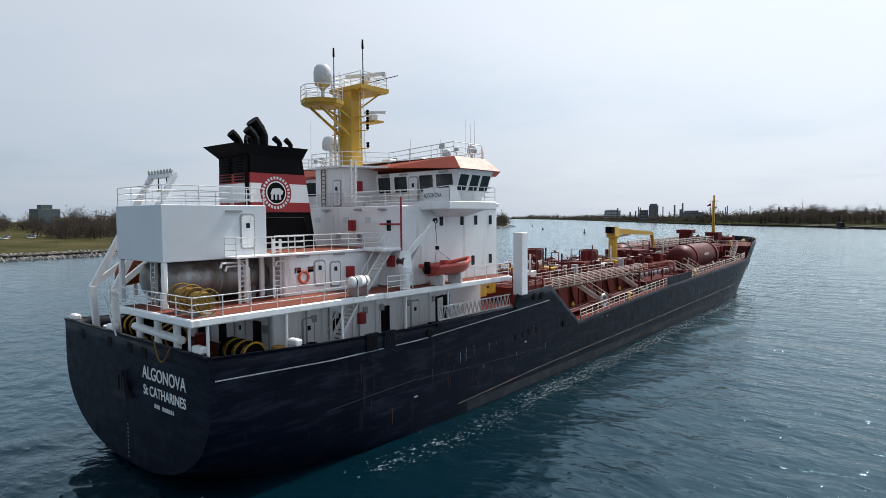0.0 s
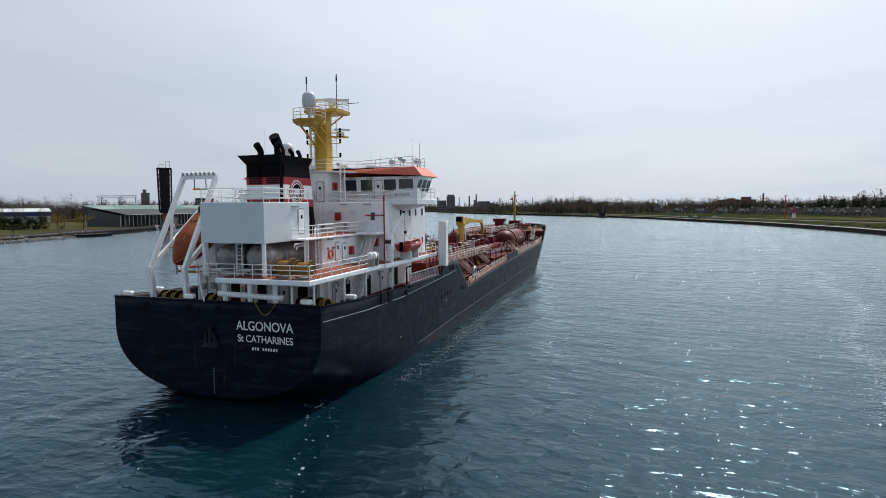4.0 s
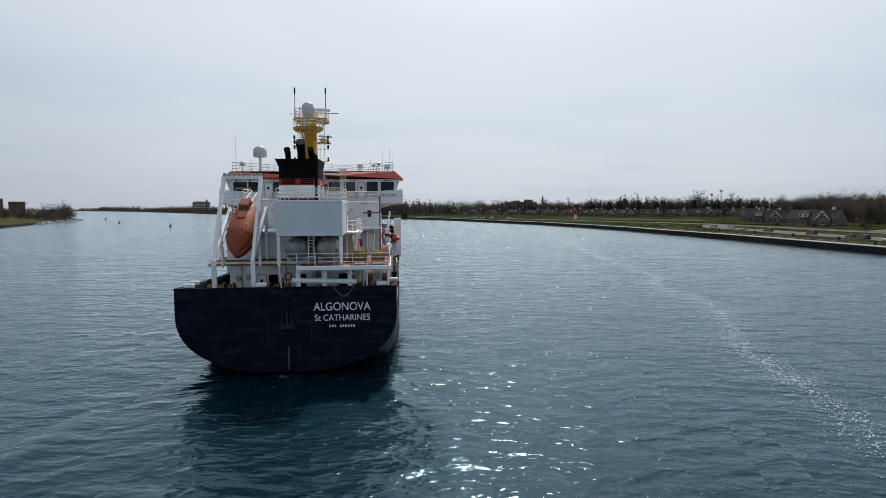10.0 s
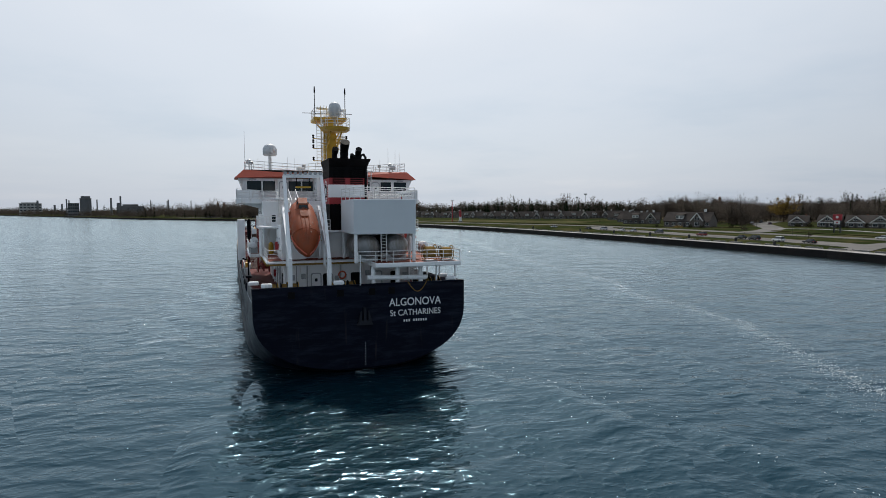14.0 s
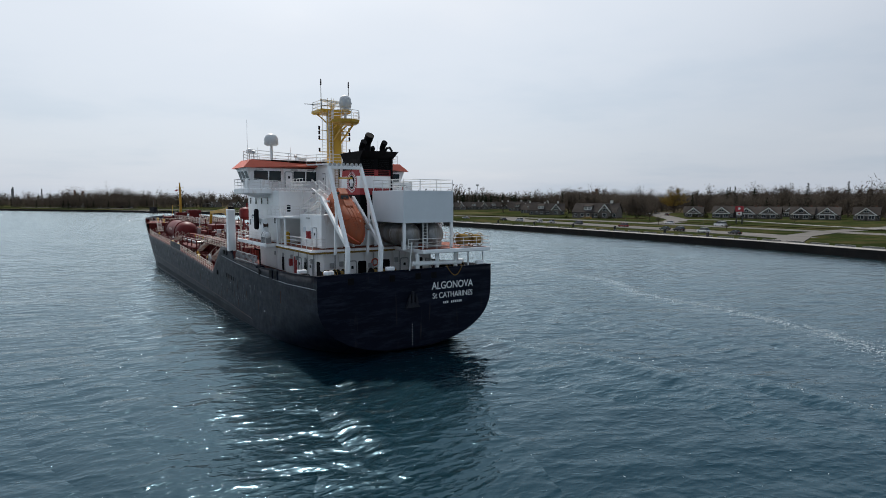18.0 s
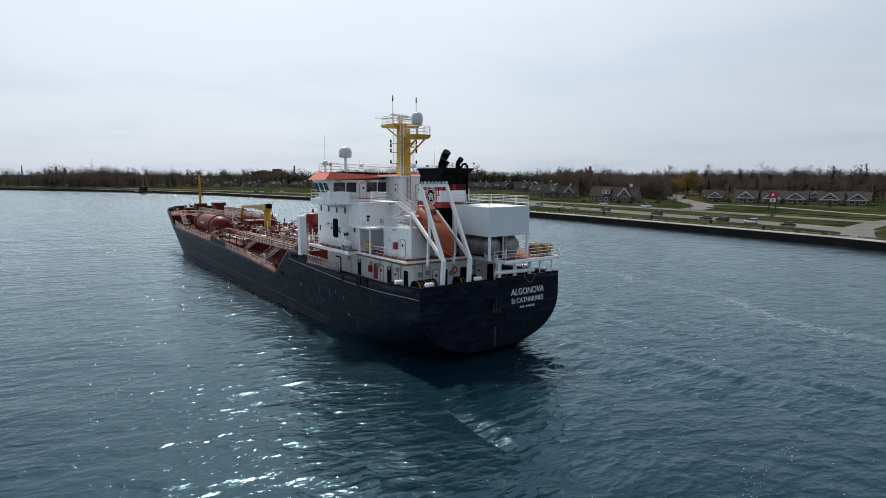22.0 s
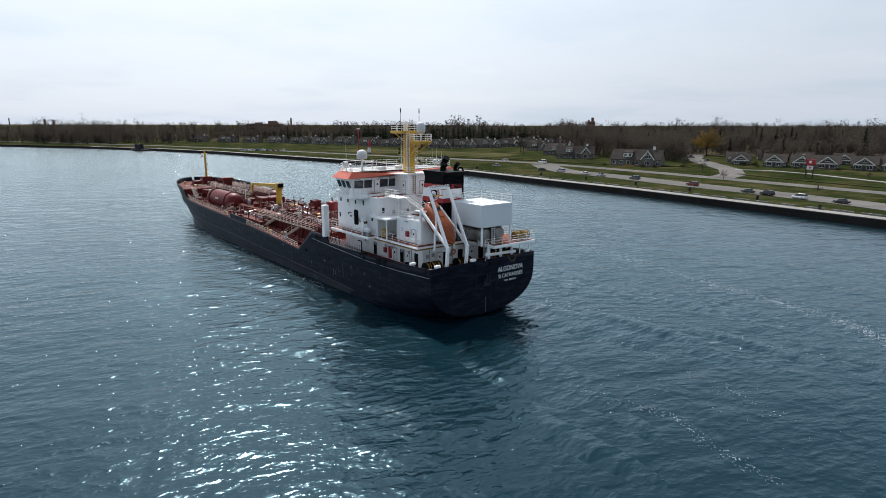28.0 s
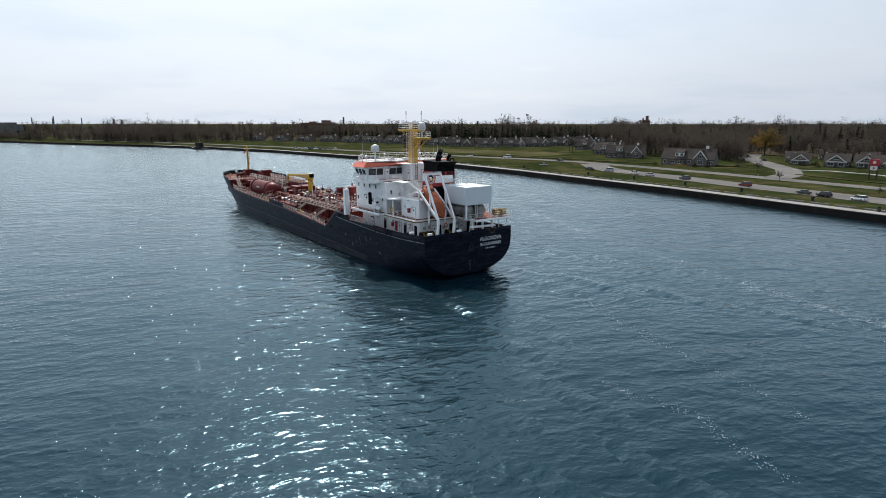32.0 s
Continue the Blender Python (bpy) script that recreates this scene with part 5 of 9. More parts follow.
def slewing_crane(x, y, tip, label, hang=None, group=""):
    c = aboard("deck_crane", label, "crane", group)
    part("pedestal", lathe(B(), [(0.4, 9.6), (0.32, 9.7), (0.32, 10.7), (0.42, 10.75), (0.42, 11.1), (0.2, 11.15)], 16, "z", (x, y, 0)), WHITE, c)
    part("crane_head", hexa(B(), [(x - 0.28, y - 0.5, 11.1), (x + 0.28, y - 0.5, 11.1), (x + 0.28, y + 0.4, 11.1), (x - 0.28, y + 0.4, 11.1)], [(x - 0.22, y - 0.25, 12.2), (x + 0.22, y - 0.25, 12.2), (x + 0.22, y + 0.3, 12.2), (x - 0.22, y + 0.3, 12.2)]), WHITE, c)
    part("winch_drum", lathe(B(), [(0.24, -0.25), (0.24, -0.2), (0.16, -0.18), (0.16, 0.18), (0.24, 0.2), (0.24, 0.25)], 14, "x", (x, y - 0.4, 11.5)), GRATE, c)
    elbow = Vector((x, y + 0.2, 11.9)).lerp(Vector(tip), 0.55)
    part("boom_head", beam(B(), elbow, tip, 0.17, 0.2), WHITE, c)
    bm = beam(B(), (x, y + 0.2, 11.9), elbow, 0.26, 0.34)
    part("boom", bm, WHITE, c)
    mid = Vector((x, y, 11.5)).lerp(Vector(tip), 0.5)
    part("cylinder", rod(B(), (x, y + 0.4, 11.35), mid, 0.1, seg=8), STEEL, c)
    part("hook_wheel", lathe(B(), [(0.2, -0.08), (0.2, 0.08)], 12, "x", tip), BLACK, c)
    if hang:
        part("cable", rod(B(), tip, hang, 0.02, seg=5), BLACK, c)
        part("hook", box(B(), hang[0] - 0.1, hang[0] + 0.1, hang[1] - 0.1, hang[1] + 0.1, hang[2] - 0.1, hang[2] + 0.15), BLACK, c)


slewing_crane(8.6, 14.8, (8.9, 17.6, 14.2), "white boat crane with raised boom", (9.0, 17.7, 12.25))
slewing_crane(-8.6, 17.6, (-8.7, 21.6, 12.4), "white stores crane with lowered boom")
for y in (18.6, 19.1):
    part("fender", lathe(B(), [(0.08, 11.0), (0.2, 11.15), (0.2, 13.1), (0.08, 13.3)], 12, "z", (-9.1, y, 0)), BLACK, ship, "black cylindrical fender")
part("foam_bottle", lathe(B(), [(0.22, 9.6), (0.26, 9.7), (0.26, 10.7), (0.1, 10.9)], 16, "z", (-7.0, 14.6, 0)), YELLOW, ship, "yellow cylinder beside the house")

# free-fall lifeboat, bow down and aft
lifeboat = aboard("free_fall_lifeboat", "orange enclosed free-fall lifeboat on its ramp", "lifeboat")
RAMP = pose(-4.62, 7.0, 14.5, -37, 0, 180) @ Matrix.Diagonal((0.92, 1.0, 0.92, 1.0))


rng = random.Random(17)


TAPE = mat("dull_reflective_tape", (0.42, 0.27, 0.18), 0.6, vary=0.2)


def lifeboat_body():
    bm = B()
    stations = [(0.0, 0.8, 0.85), (0.2, 1.05, 1.1), (1.0, 1.28, 1.35), (2.4, 1.4, 1.45), (4.0, 1.4, 1.45), (5.0, 1.22, 1.3), (5.8, 0.9, 1.02), (6.5, 0.45, 0.62), (6.9, 0.1, 0.2)]
    rings = []
    for y, w, h in stations:
        rings.append([bm.verts.new(RAMP @ Vector((w * math.copysign(abs(math.cos(a)) ** 0.8, math.cos(a)), y, h * math.copysign(abs(math.sin(a)) ** 0.85, math.sin(a))))) for a in np.linspace(0, math.tau, 20, endpoint=False)])
    for a, b in zip(rings, rings[1:]):
        for j in range(20):
            bm.faces.new((a[j], a[(j + 1) % 20], b[(j + 1) % 20], b[j]))
    bm.faces.new(rings[0][::-1]), bm.faces.new(rings[-1])
    bmesh.ops.recalc_face_normals(bm, faces=bm.faces)
    part("boat_hull", bm, ORANGE, lifeboat, smooth=True)
    bm = hexa(B(), [RAMP @ Vector(p) for p in ((-0.6, 0.3, 1.0), (0.6, 0.3, 1.0), (0.6, 1.9, 1.15), (-0.6, 1.9, 1.15))], [RAMP @ Vector(p) for p in ((-0.45, 0.5, 1.75), (0.45, 0.5, 1.75), (0.45, 1.4, 1.75), (-0.45, 1.4, 1.75))])
    bmesh.ops.recalc_face_normals(bm, faces=bm.faces)
    cock = part("conning_cabin", bm, ORANGE, lifeboat)
    part("cabin_window", hexa(B(), [RAMP @ Vector(p) for p in ((-0.5, 1.45, 1.2), (0.5, 1.45, 1.2), (0.5, 1.95, 1.18), (-0.5, 1.95, 1.18))], [RAMP @ Vector(p) for p in ((-0.4, 1.35, 1.72), (0.4, 1.35, 1.72), (0.44, 1.62, 1.55), (-0.44, 1.62, 1.55))]), GLASS, cock)
    for p in ((-0.52, 1.0, 1.45), (0.52, 1.0, 1.45)):
        c = RAMP @ Vector(p)
        part("porthole", box(B(), c.x - 0.06, c.x + 0.06, c.y - 0.2, c.y + 0.2, c.z - 0.13, c.z + 0.13), GLASS, cock)
    for s in (-1, 1):
        part("fender_strip", path_rod(B(), [RAMP @ Vector((s * (w + 0.03), y, 0.1)) for y, w, h in stations], 0.06, 6), CORAL, lifeboat)
        for k in range(6):
            c = RAMP @ Vector((s * 1.38, 1.2 + k * 0.85, 0.45))
            part("reflective_patch", box(B(), c.x - 0.03, c.x + 0.03, c.y - 0.12, c.y + 0.12, c.z - 0.05, c.z + 0.05), TAPE, lifeboat)
    for k in range(6):  # tape marks on the canopy
        u = rng.uniform(0.8, 5.2)
        c = RAMP @ Vector((rng.uniform(-0.9, 0.9), u, 1.32))
        part("reflective_patch", rod(B(), c, c + RAMP.to_3x3() @ Vector((0, 0.25, 0.03)), 0.03, seg=5), TAPE, lifeboat)
    for u in (1.7, 3.2, 4.7):
        part("canopy_seam", path_rod(B(), [RAMP @ Vector((math.cos(a) * 1.42, u, math.sin(a) * 1.46)) for a in np.linspace(0.25, math.pi - 0.25, 9)], 0.025, 5), ORANGE, lifeboat)
    part("deck_hatch", hexa(B(), [RAMP @ Vector(p) for p in ((-0.4, 2.2, 1.3), (0.4, 2.2, 1.3), (0.4, 3.0, 1.3), (-0.4, 3.0, 1.3))], [RAMP @ Vector(p) for p in ((-0.4, 2.2, 1.56), (0.4, 2.2, 1.56), (0.4, 3.0, 1.5), (-0.4, 3.0, 1.5))]), ORANGE, lifeboat)
    for k in range(5):  # raised ribs on the canopy
        a = math.pi / 2 + (k - 2) * 0.26
        part("canopy_rib", path_rod(B(), [RAMP @ Vector((math.cos(a) * (w + 0.02), y, math.sin(a) * (h + 0.02))) for y, w, h in stations[2:7]], 0.035, 5), ORANGE, lifeboat)
    for s in (-1, 1):
        part("grab_line", path_rod(B(), [RAMP @ Vector((s * (1.43 + 0.03 * (i % 2)), 0.8 + i * 0.55, 0.2 - 0.16 * (i % 2))) for i in range(9)], 0.025, 5), BLACK, lifeboat)
    part("hatch", plate_mesh(RAMP @ Vector((0, -0.02, 0.1))), CORAL, lifeboat)


def plate_mesh(c):
    return box(B(), c.x - 0.45, c.x + 0.45, c.y - 0.05, c.y + 0.1, c.z - 0.5, c.z + 0.5)


lifeboat_body()
davit = aboard("lifeboat_davit", "white steel launching frame for the lifeboat", "davit")
for x in (-6.3, -2.95):
    leg = part("davit_leg", beam(B(), (x, 0.9, 6.2), (x, 0.6, 10.1), 0.36, 0.36), WHITE, davit)
    part("davit_arm", beam(B(), (x, 0.55, 9.9), (x, 4.7, 17.4), 0.28, 0.36), WHITE, davit)
    part("slide_rail", beam(B(), (x, 0.5, 10.0), (x, 6.6, 14.6), 0.26, 0.34), WHITE, davit)
    part("strut", beam(B(), (x, 3.0, 12.0), (x, 3.2, 14.6), 0.18, 0.18), WHITE, davit)
    part("strut", beam(B(), (x, 6.4, 14.4), (x, 6.6, 9.6), 0.25, 0.25), WHITE, davit)
    part("strut", beam(B(), (x, 3.2, 12.1), (x, 3.4, 9.2), 0.22, 0.22), WHITE, davit)
part("cross_beam", beam(B(), (-6.4, 4.7, 17.45), (-2.85, 4.7, 17.45), 0.34, 0.34), WHITE, davit)
part("cross_beam", beam(B(), (-6.3, 5.9, 14.2), (-2.95, 5.9, 14.2), 0.2, 0.2), WHITE, davit)
for k in range(8):
    part("sheave", lathe(B(), [(0.16, -0.05), (0.16, 0.05)], 10, "y", (-6.2 + k * 0.45, 4.55, 17.7)), STEEL, davit)
part("lifting_beam", box(B(), -5.3, -3.9, 4.6, 4.8, 16.35, 16.5), YELLOW, davit)
for x in (-5.2, -4.0):
    part("fall_wire", rod(B(), (x, 4.7, 16.5), (x, 4.7, 17.4), 0.04, seg=5), BLACK, davit)
flag = part("ensign_staff", rod(B(), (-0.4, -0.3, 7.7), (-0.5, -0.9, 10.4), 0.05, seg=6), WHITE, ship)


# open doorways as black plates, their inner shade painted on, pipes and boxes along the poop house, and the stained
# deck edge
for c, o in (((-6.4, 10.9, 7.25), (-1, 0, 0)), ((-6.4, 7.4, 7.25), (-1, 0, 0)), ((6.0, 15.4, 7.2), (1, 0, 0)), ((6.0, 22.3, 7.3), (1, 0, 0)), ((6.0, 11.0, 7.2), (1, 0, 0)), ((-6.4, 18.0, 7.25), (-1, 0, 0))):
    plate("doorway", c, o, 0.85, 1.9, BLACK, poop_house, 0.03, 0.12, "black plate painted for the shade in an open doorway")
plate("red_door", (-6.4, 13.9, 7.3), (-1, 0, 0), 0.8, 1.8, RED, poop_house, 0.06, 0.1, "red locker door")
part("deck_edge", box(B(), -8.06, -8.0, 5.0, 15.5, 9.16, 9.34), ROPE, ship, "rust-stained ochre deck edge")
part("deck_edge", box(B(), -8.0, 0.9, 4.94, 5.0, 9.16, 9.34), ROPE, ship, "rust-stained ochre deck edge")
for y in (8.4, 10.2, 12.8, 14.4, 17.2, 20.1):
    for s in (-1, 1):
        part("wall_pipe", path_rod(B(), [(s * (6.5 if s < 0 else 6.1), y, 6.3), (s * (6.5 if s < 0 else 6.1), y, 9.0)], 0.06, 6), STEEL if y < 14 else WHITE, poop_house)
        plate("junction_box", (s * (6.42 if s < 0 else 6.02), y + 0.6, 8.1), (s, 0, 0), 0.35, 0.45, STEEL, poop_house, 0.14, 0.03)
for y in (8.3, 10.4):
    plate("wall_box", (-6.6, y, 11.3), (-1, 0, 0), 0.4, 0.55, BOXGREY, stair_house, 0.12, 0.03)
plate("strip_lamp", (-6.6, 9.4, 12.5), (-1, 0, 0), 0.8, 0.12, STEEL, stair_house, 0.12, 0.03)
# black plate on the wall: the doorway's inner shade as colour
plate("doorway", (-4.4, 13.6, 10.6), (-1, 0, 0), 0.8, 1.9, BLACK, house, 0.03, 0.1, "black plate painted for the shade in an open doorway")
for x in (-4.8, -2.2, 1.2, 3.6):
    plate("wall_box", (x, 15.3, 13.0), (0, -1, 0), 0.4, 0.5, STEEL, tower, 0.16, 0.03)
    plate("vent_grille", (x + 0.9, 15.3, 14.3), (0, -1, 0), 0.6, 0.4, BOXGREY, tower, 0.08, 0.03)
# after wall: the dark of three open doorways, painted as flat black plates
for x, m, nm, lab in ((-2.3, BLACK, "doorway", "black plate painted for the shade in an open doorway"), (0.4, BLACK, "doorway", "black plate painted for the shade in an open doorway"), (4.4, BLACK, "doorway", "black plate painted for the shade in an open doorway")):
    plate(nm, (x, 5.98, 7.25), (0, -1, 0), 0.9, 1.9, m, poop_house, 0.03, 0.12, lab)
for x, z in ((-5.6, 7.9), (-4.6, 8.0), (-1.4, 7.7), (1.6, 8.1), (5.4, 7.8)):
    plate("junction_box", (x, 5.98, z), (0, -1, 0), 0.4, 0.5, STEEL, poop_house, 0.16, 0.03)
    part("wall_pipe", path_rod(B(), [(x + 0.35, 5.9, 6.3), (x + 0.35, 5.9, 9.0)], 0.05, 6), STEEL, poop_house)
part("lifebuoy", torus(B(), (-0.9, 5.9, 8.0), 0.34, 0.08, "y", 20, 8), CORAL, ship, "orange lifebuoy on the after wall", smooth=True)
for x, y, r, m in ((-5.9, 1.6, 0.42, YELLOW), (0.1, 4.6, 0.36, RED), (-7.9, 2.2, 0.4, RAILW), (7.4, 5.4, 0.4, YELLOW)):
    part("deck_drum", lathe(B(), [(r, 6.2), (r, 7.1), (r * 0.9, 7.14), (r * 0.2, 7.15)], 14, "z", (x, y, 0)), m, ship, "small painted drum on the poop")
for k in range(7):  # mooring gear and coils on the poop
    x = -6.6 + k * 2.1
    part("mooring_coil", torus(B(), (x, 2.0 + (k % 3) * 0.7, 6.4), 0.55, 0.16, "z", 16, 6), ROPE if k % 2 else BLACK, ship, "coiled mooring rope")
# ---- the cargo deck and forecastle ----
def side_z(y):
    return sheer(min(max(y, 38), 104)) - 0.35


bm = hexa(B(), [(-6.0, 33.4, 4.2), (6.0, 33.4, 4.2), (6.0, 78.0, 5.0), (-6.0, 78.0, 5.0)], [(-5.4, 33.4, 7.6), (5.4, 33.4, 7.6), (5.4, 78.0, 7.6), (-5.4, 78.0, 7.6)])
trunk = part("cargo_trunk", bm, REDDECK, ship, "red oxide raised trunk deck")
part("trunk_forward", hexa(B(), [(-2.9, 78.0, 5.0), (2.9, 78.0, 5.0), (2.9, 107.4, 5.5), (-2.9, 107.4, 5.5)], [(-2.6, 78.0, 7.597), (2.6, 78.0, 7.597), (2.6, 107.0, 7.597), (-2.6, 107.0, 7.597)]), REDDECK, ship)
for k in range(14):  # stiffeners on the trunk's sides
    y = 35 + k * 3
    for s in (1, -1):
        part("stiffener", hexa(B(), [(s * 5.9, y, 4.6), (s * 6.25, y, 4.6), (s * 6.25, y + 0.1, 4.6), (s * 5.9, y + 0.1, 4.6)][::s], [(s * 5.35, y, 7.5), (s * 5.6, y, 7.5), (s * 5.6, y + 0.1, 7.5), (s * 5.35, y + 0.1, 7.5)][::s]), REDDECK, trunk)
PALE = mat("faded_rail_paint", (0.60, 0.53, 0.47), 0.55, vary=0.15, stain=(0.35, 0.12, 0.08), amount=0.25, sscale=1.5)
for s in (1, -1):
    ys = [38.2, 46, 54, 62, 72, 82, 92, 100, 104.3]
    for a, b in zip(ys, ys[1:]):
        if a in (62,):
            continue
        railing([(s * (breadth(a, 5) - 0.15), a, sheer(a) - 0.02), (s * (breadth(b, 5) - 0.15), b, sheer(b) - 0.02)], h=1.0, step=1.3, material=PALE, r=0.035)
    # catwalk beside the trunk, with stairs down to the side deck
    cat = part("catwalk", box(B(), s * 6.6 - 0.45, s * 6.6 + 0.45, 37.5, 62.5, 7.1, 7.2), GRATE, ship, "dull grated walkway beside the trunk")
    for x in (6.2, 7.0):
        railing([(s * x, 37.5, 7.2), (s * x, 62.5, 7.2)], h=1.0, step=1.6, material=PALE, r=0.03)
    for y in (38, 44, 50, 56, 62):
        part("walkway_leg", beam(B(), (s * 6.6, y, 4.2), (s * 6.6, y, 7.1), 0.12, 0.12), REDPIPE, cat)
    for y0, y1 in ((43.4, 48.2), (54.6, 58.6), (72.0, 76.5), (78.0, 81.0), (101.0, 104.0)):
        ladder((s * 8.0, y1, side_z(y1)), (s * 6.9, y0, 7.1), 0.8, (1, 0, 0), 10, rail=0.95, name="stairway", material=PALE)
    # manifold frame
    fr = B()
    for y in (57, 61, 65, 69.4):
        for x in (6.3, 8.1):
            beam(fr, (s * x, y, side_z(y)), (s * x, y, 7.5), 0.16, 0.16)
        beam(fr, (s * 6.3, y, 7.5), (s * 8.1, y, 7.5), 0.16, 0.16)
    for x in (6.3, 8.1):
        beam(fr, (s * x, 57, 7.5), (s * x, 69.4, 7.5), 0.18, 0.18)
    part("manifold_frame", fr, REDPIPE, ship, "dark red steel frame at the manifold")
    part("drip_tray", box(B(), s * 7.2 - 1.2, s * 7.2 + 1.2, 58, 68.4, 6.0, 6.25), REDPIPE, ship)
    for k in range(7):
        y = 58.6 + k * 1.5
        mp = part("manifold_pipe", rod(B(), (0, y, 8.0), (s * 7.8, y, 7.0), 0.16, seg=8), REDPIPE if k % 3 else TANKGREY, ship)
        part("flange", rod(B(), (s * 7.75, y, 7.0), (s * 7.95, y, 6.98), 0.3, seg=10), STEEL, mp)
        part("valve", rod(B(), (s * 6.4, y, 7.1), (s * 6.4, y, 7.9), 0.09, seg=6), YELLOW if k % 2 else RED, mp)
    hose = part("hose_ring", torus(B(), (s * 8.3, 46.5, side_z(46.5) + 0.75), 0.65, 0.16, "x", 18, 7), STEEL, ship, "grey hose coiled in a ring")
    # pipes on the side deck
    for k, x in enumerate((6.7, 7.3, 7.8)):
        pts = [(s * x, y, side_z(y) + 0.55) for y in (40, 55, 70, 85, 100)]
        part("deck_pipe", path_rod(B(), pts, 0.11 + 0.03 * (k % 2), 8), REDPIPE, ship)
    for k in range(9):
        y = 39.5 + k * 2.2
        part("pipe_support", box(B(), s * 7.3 - 0.9, s * 7.3 + 0.9, y - 0.06, y + 0.06, side_z(y), side_z(y) + 0.5), REDPIPE, ship)
    for k, y in enumerate((71, 74, 77, 98, 101)):
        part("deck_locker", box(B(), s * 7.6 - 0.5, s * 7.6 + 0.5, y - 0.5, y + 0.5, side_z(y), side_z(y) + 0.8 + 0.3 * (k % 2)), REDPIPE, ship)
    # the big horizontal tank
    tank = aboard("deck_tank", "dark red horizontal cargo tank on saddles", "tank", "deck tanks")
    part("shell", lathe(B(), [(0.1, 79.4), (0.9, 79.55), (1.6, 80.0), (2.0, 80.8), (2.12, 81.6), (2.12, 94.0), (2.0, 94.8), (1.6, 95.5), (0.9, 95.9), (0.1, 96.05)], 32, "y", (s * 5.1, 0, 7.65)), REDPIPE, tank, smooth=True)
    for y in (82.6, 93.0):
        part("tank_ring", lathe(B(), [(2.1, y - 0.18), (2.3, y - 0.18), (2.3, y + 0.18), (2.1, y + 0.18)], 32, "y", (s * 5.1, 0, 7.65)), REDPIPE, tank)
        part("saddle", hexa(B(), [(s * 5.1 - 1.9, y - 0.3, side_z(y)), (s * 5.1 + 1.9, y - 0.3, side_z(y)), (s * 5.1 + 1.9, y + 0.3, side_z(y)), (s * 5.1 - 1.9, y + 0.3, side_z(y))], [(s * 5.1 - 1.7, y - 0.3, 6.7), (s * 5.1 + 1.7, y - 0.3, 6.7), (s * 5.1 + 1.7, y + 0.3, 6.7), (s * 5.1 - 1.7, y + 0.3, 6.7)]), REDPIPE, tank)
    part("notice_bar", box(B(), s * 7.2 - 0.03, s * 7.2 + 0.03, 86.2, 88.6, 8.0, 8.35), PALE, tank)
    part("walkway_tank", box(B(), s * 2.4 - 0.45, s * 2.4 + 0.45, 78, 107, 9.3, 9.4), GRATE, ship)
    for x in (2.0, 2.8):
        railing([(s * x, 78, 9.4), (s * x, 107, 9.4)], h=1.0, step=1.8, material=PALE, r=0.03)

rng = random.Random(4)
# pipes along the trunk
for k in range(9):
    x = -3.4 + k * 0.62 + rng.uniform(-0.1, 0.1)
    r = rng.choice((0.09, 0.13, 0.17))
    y0, y1 = 34 + rng.uniform(0, 5), 72 + rng.uniform(0, 30)
    m = GRATE if k in (2, 6) else REDPIPE
    part("cargo_pipe", path_rod(B(), [(x, y0, 7.6), (x, y0, 8.1 + r), (x, y1, 8.1 + r), (x + rng.choice((-0.8, 0.8)), y1 + 0.6, 8.1 + r)], r, 8), m, ship)
for k in range(20):
    y = 36 + k * 3.3
    part("pipe_bridge", box(B(), -3.8, 2.6, y - 0.08, y + 0.08, 7.6, 8.05), REDPIPE, ship)
# tank hatches, vents, pump heads
for k in range(10):
    y = 38 + k * 6.6
    for s in (1, -1):
        x = s * (3.6 + rng.uniform(-0.3, 0.6))
        h = part("tank_hatch", lathe(B(), [(0.55, 7.6), (0.55, 8.3), (0.62, 8.32), (0.62, 8.42), (0.1, 8.5)], 14, "z", (x, y, 0)), REDPIPE, ship)
        part("hatch_wheel", torus(B(), (x, y, 8.65), 0.2, 0.03, "z", 10, 4), STEEL, h)
        v = part("vent_post", rod(B(), (x * 0.8, y + 2.2, 7.6), (x * 0.8, y + 2.2, 9.8 + rng.uniform(0, 0.8)), 0.1, seg=8), RAILW if k % 3 == 0 else REDPIPE, ship)
        part("pump_head", box(B(), x - 0.3, x + 0.3, y + 3.6, y + 4.2, 7.6, 8.7 + rng.uniform(0, 0.4)), STEEL if k % 2 else REDPIPE, ship)
for k in range(26):  # valves with hand wheels
    x, y = rng.uniform(-4.6, 4.6), rng.uniform(36, 78)
    v = part("valve", rod(B(), (x, y, 7.6), (x, y, 8.5 + rng.uniform(0, 0.5)), 0.08, seg=6), REDPIPE, ship)
    part("hand_wheel", torus(B(), (x, y, 8.9), 0.22, 0.03, "z", 10, 4), rng.choice((YELLOW, RED, RAILW)), v)
for x, y, w, h, m in ((0.5, 47.5, 1.2, 0.9, YELLOW), (-1.6, 44.5, 1.0, 0.8, YELLOW), (1.9, 41.0, 0.9, 1.0, RAILW), (-2.4, 55.0, 1.2, 1.1, REDPIPE), (2.6, 52.0, 1.0, 1.3, REDPIPE), (1.6, 63.5, 0.8, 0.8, YELLOW), (-1.8, 66.0, 1.0, 0.7, YELLOW), (3.4, 75.0, 1.0, 1.2, REDPIPE), (-3.2, 76.0, 1.0, 1.2, REDPIPE)):
    block("deck_box", x - w, x + w, y - w * 0.7, y + w * 0.7, 7.6, 7.6 + h, m)


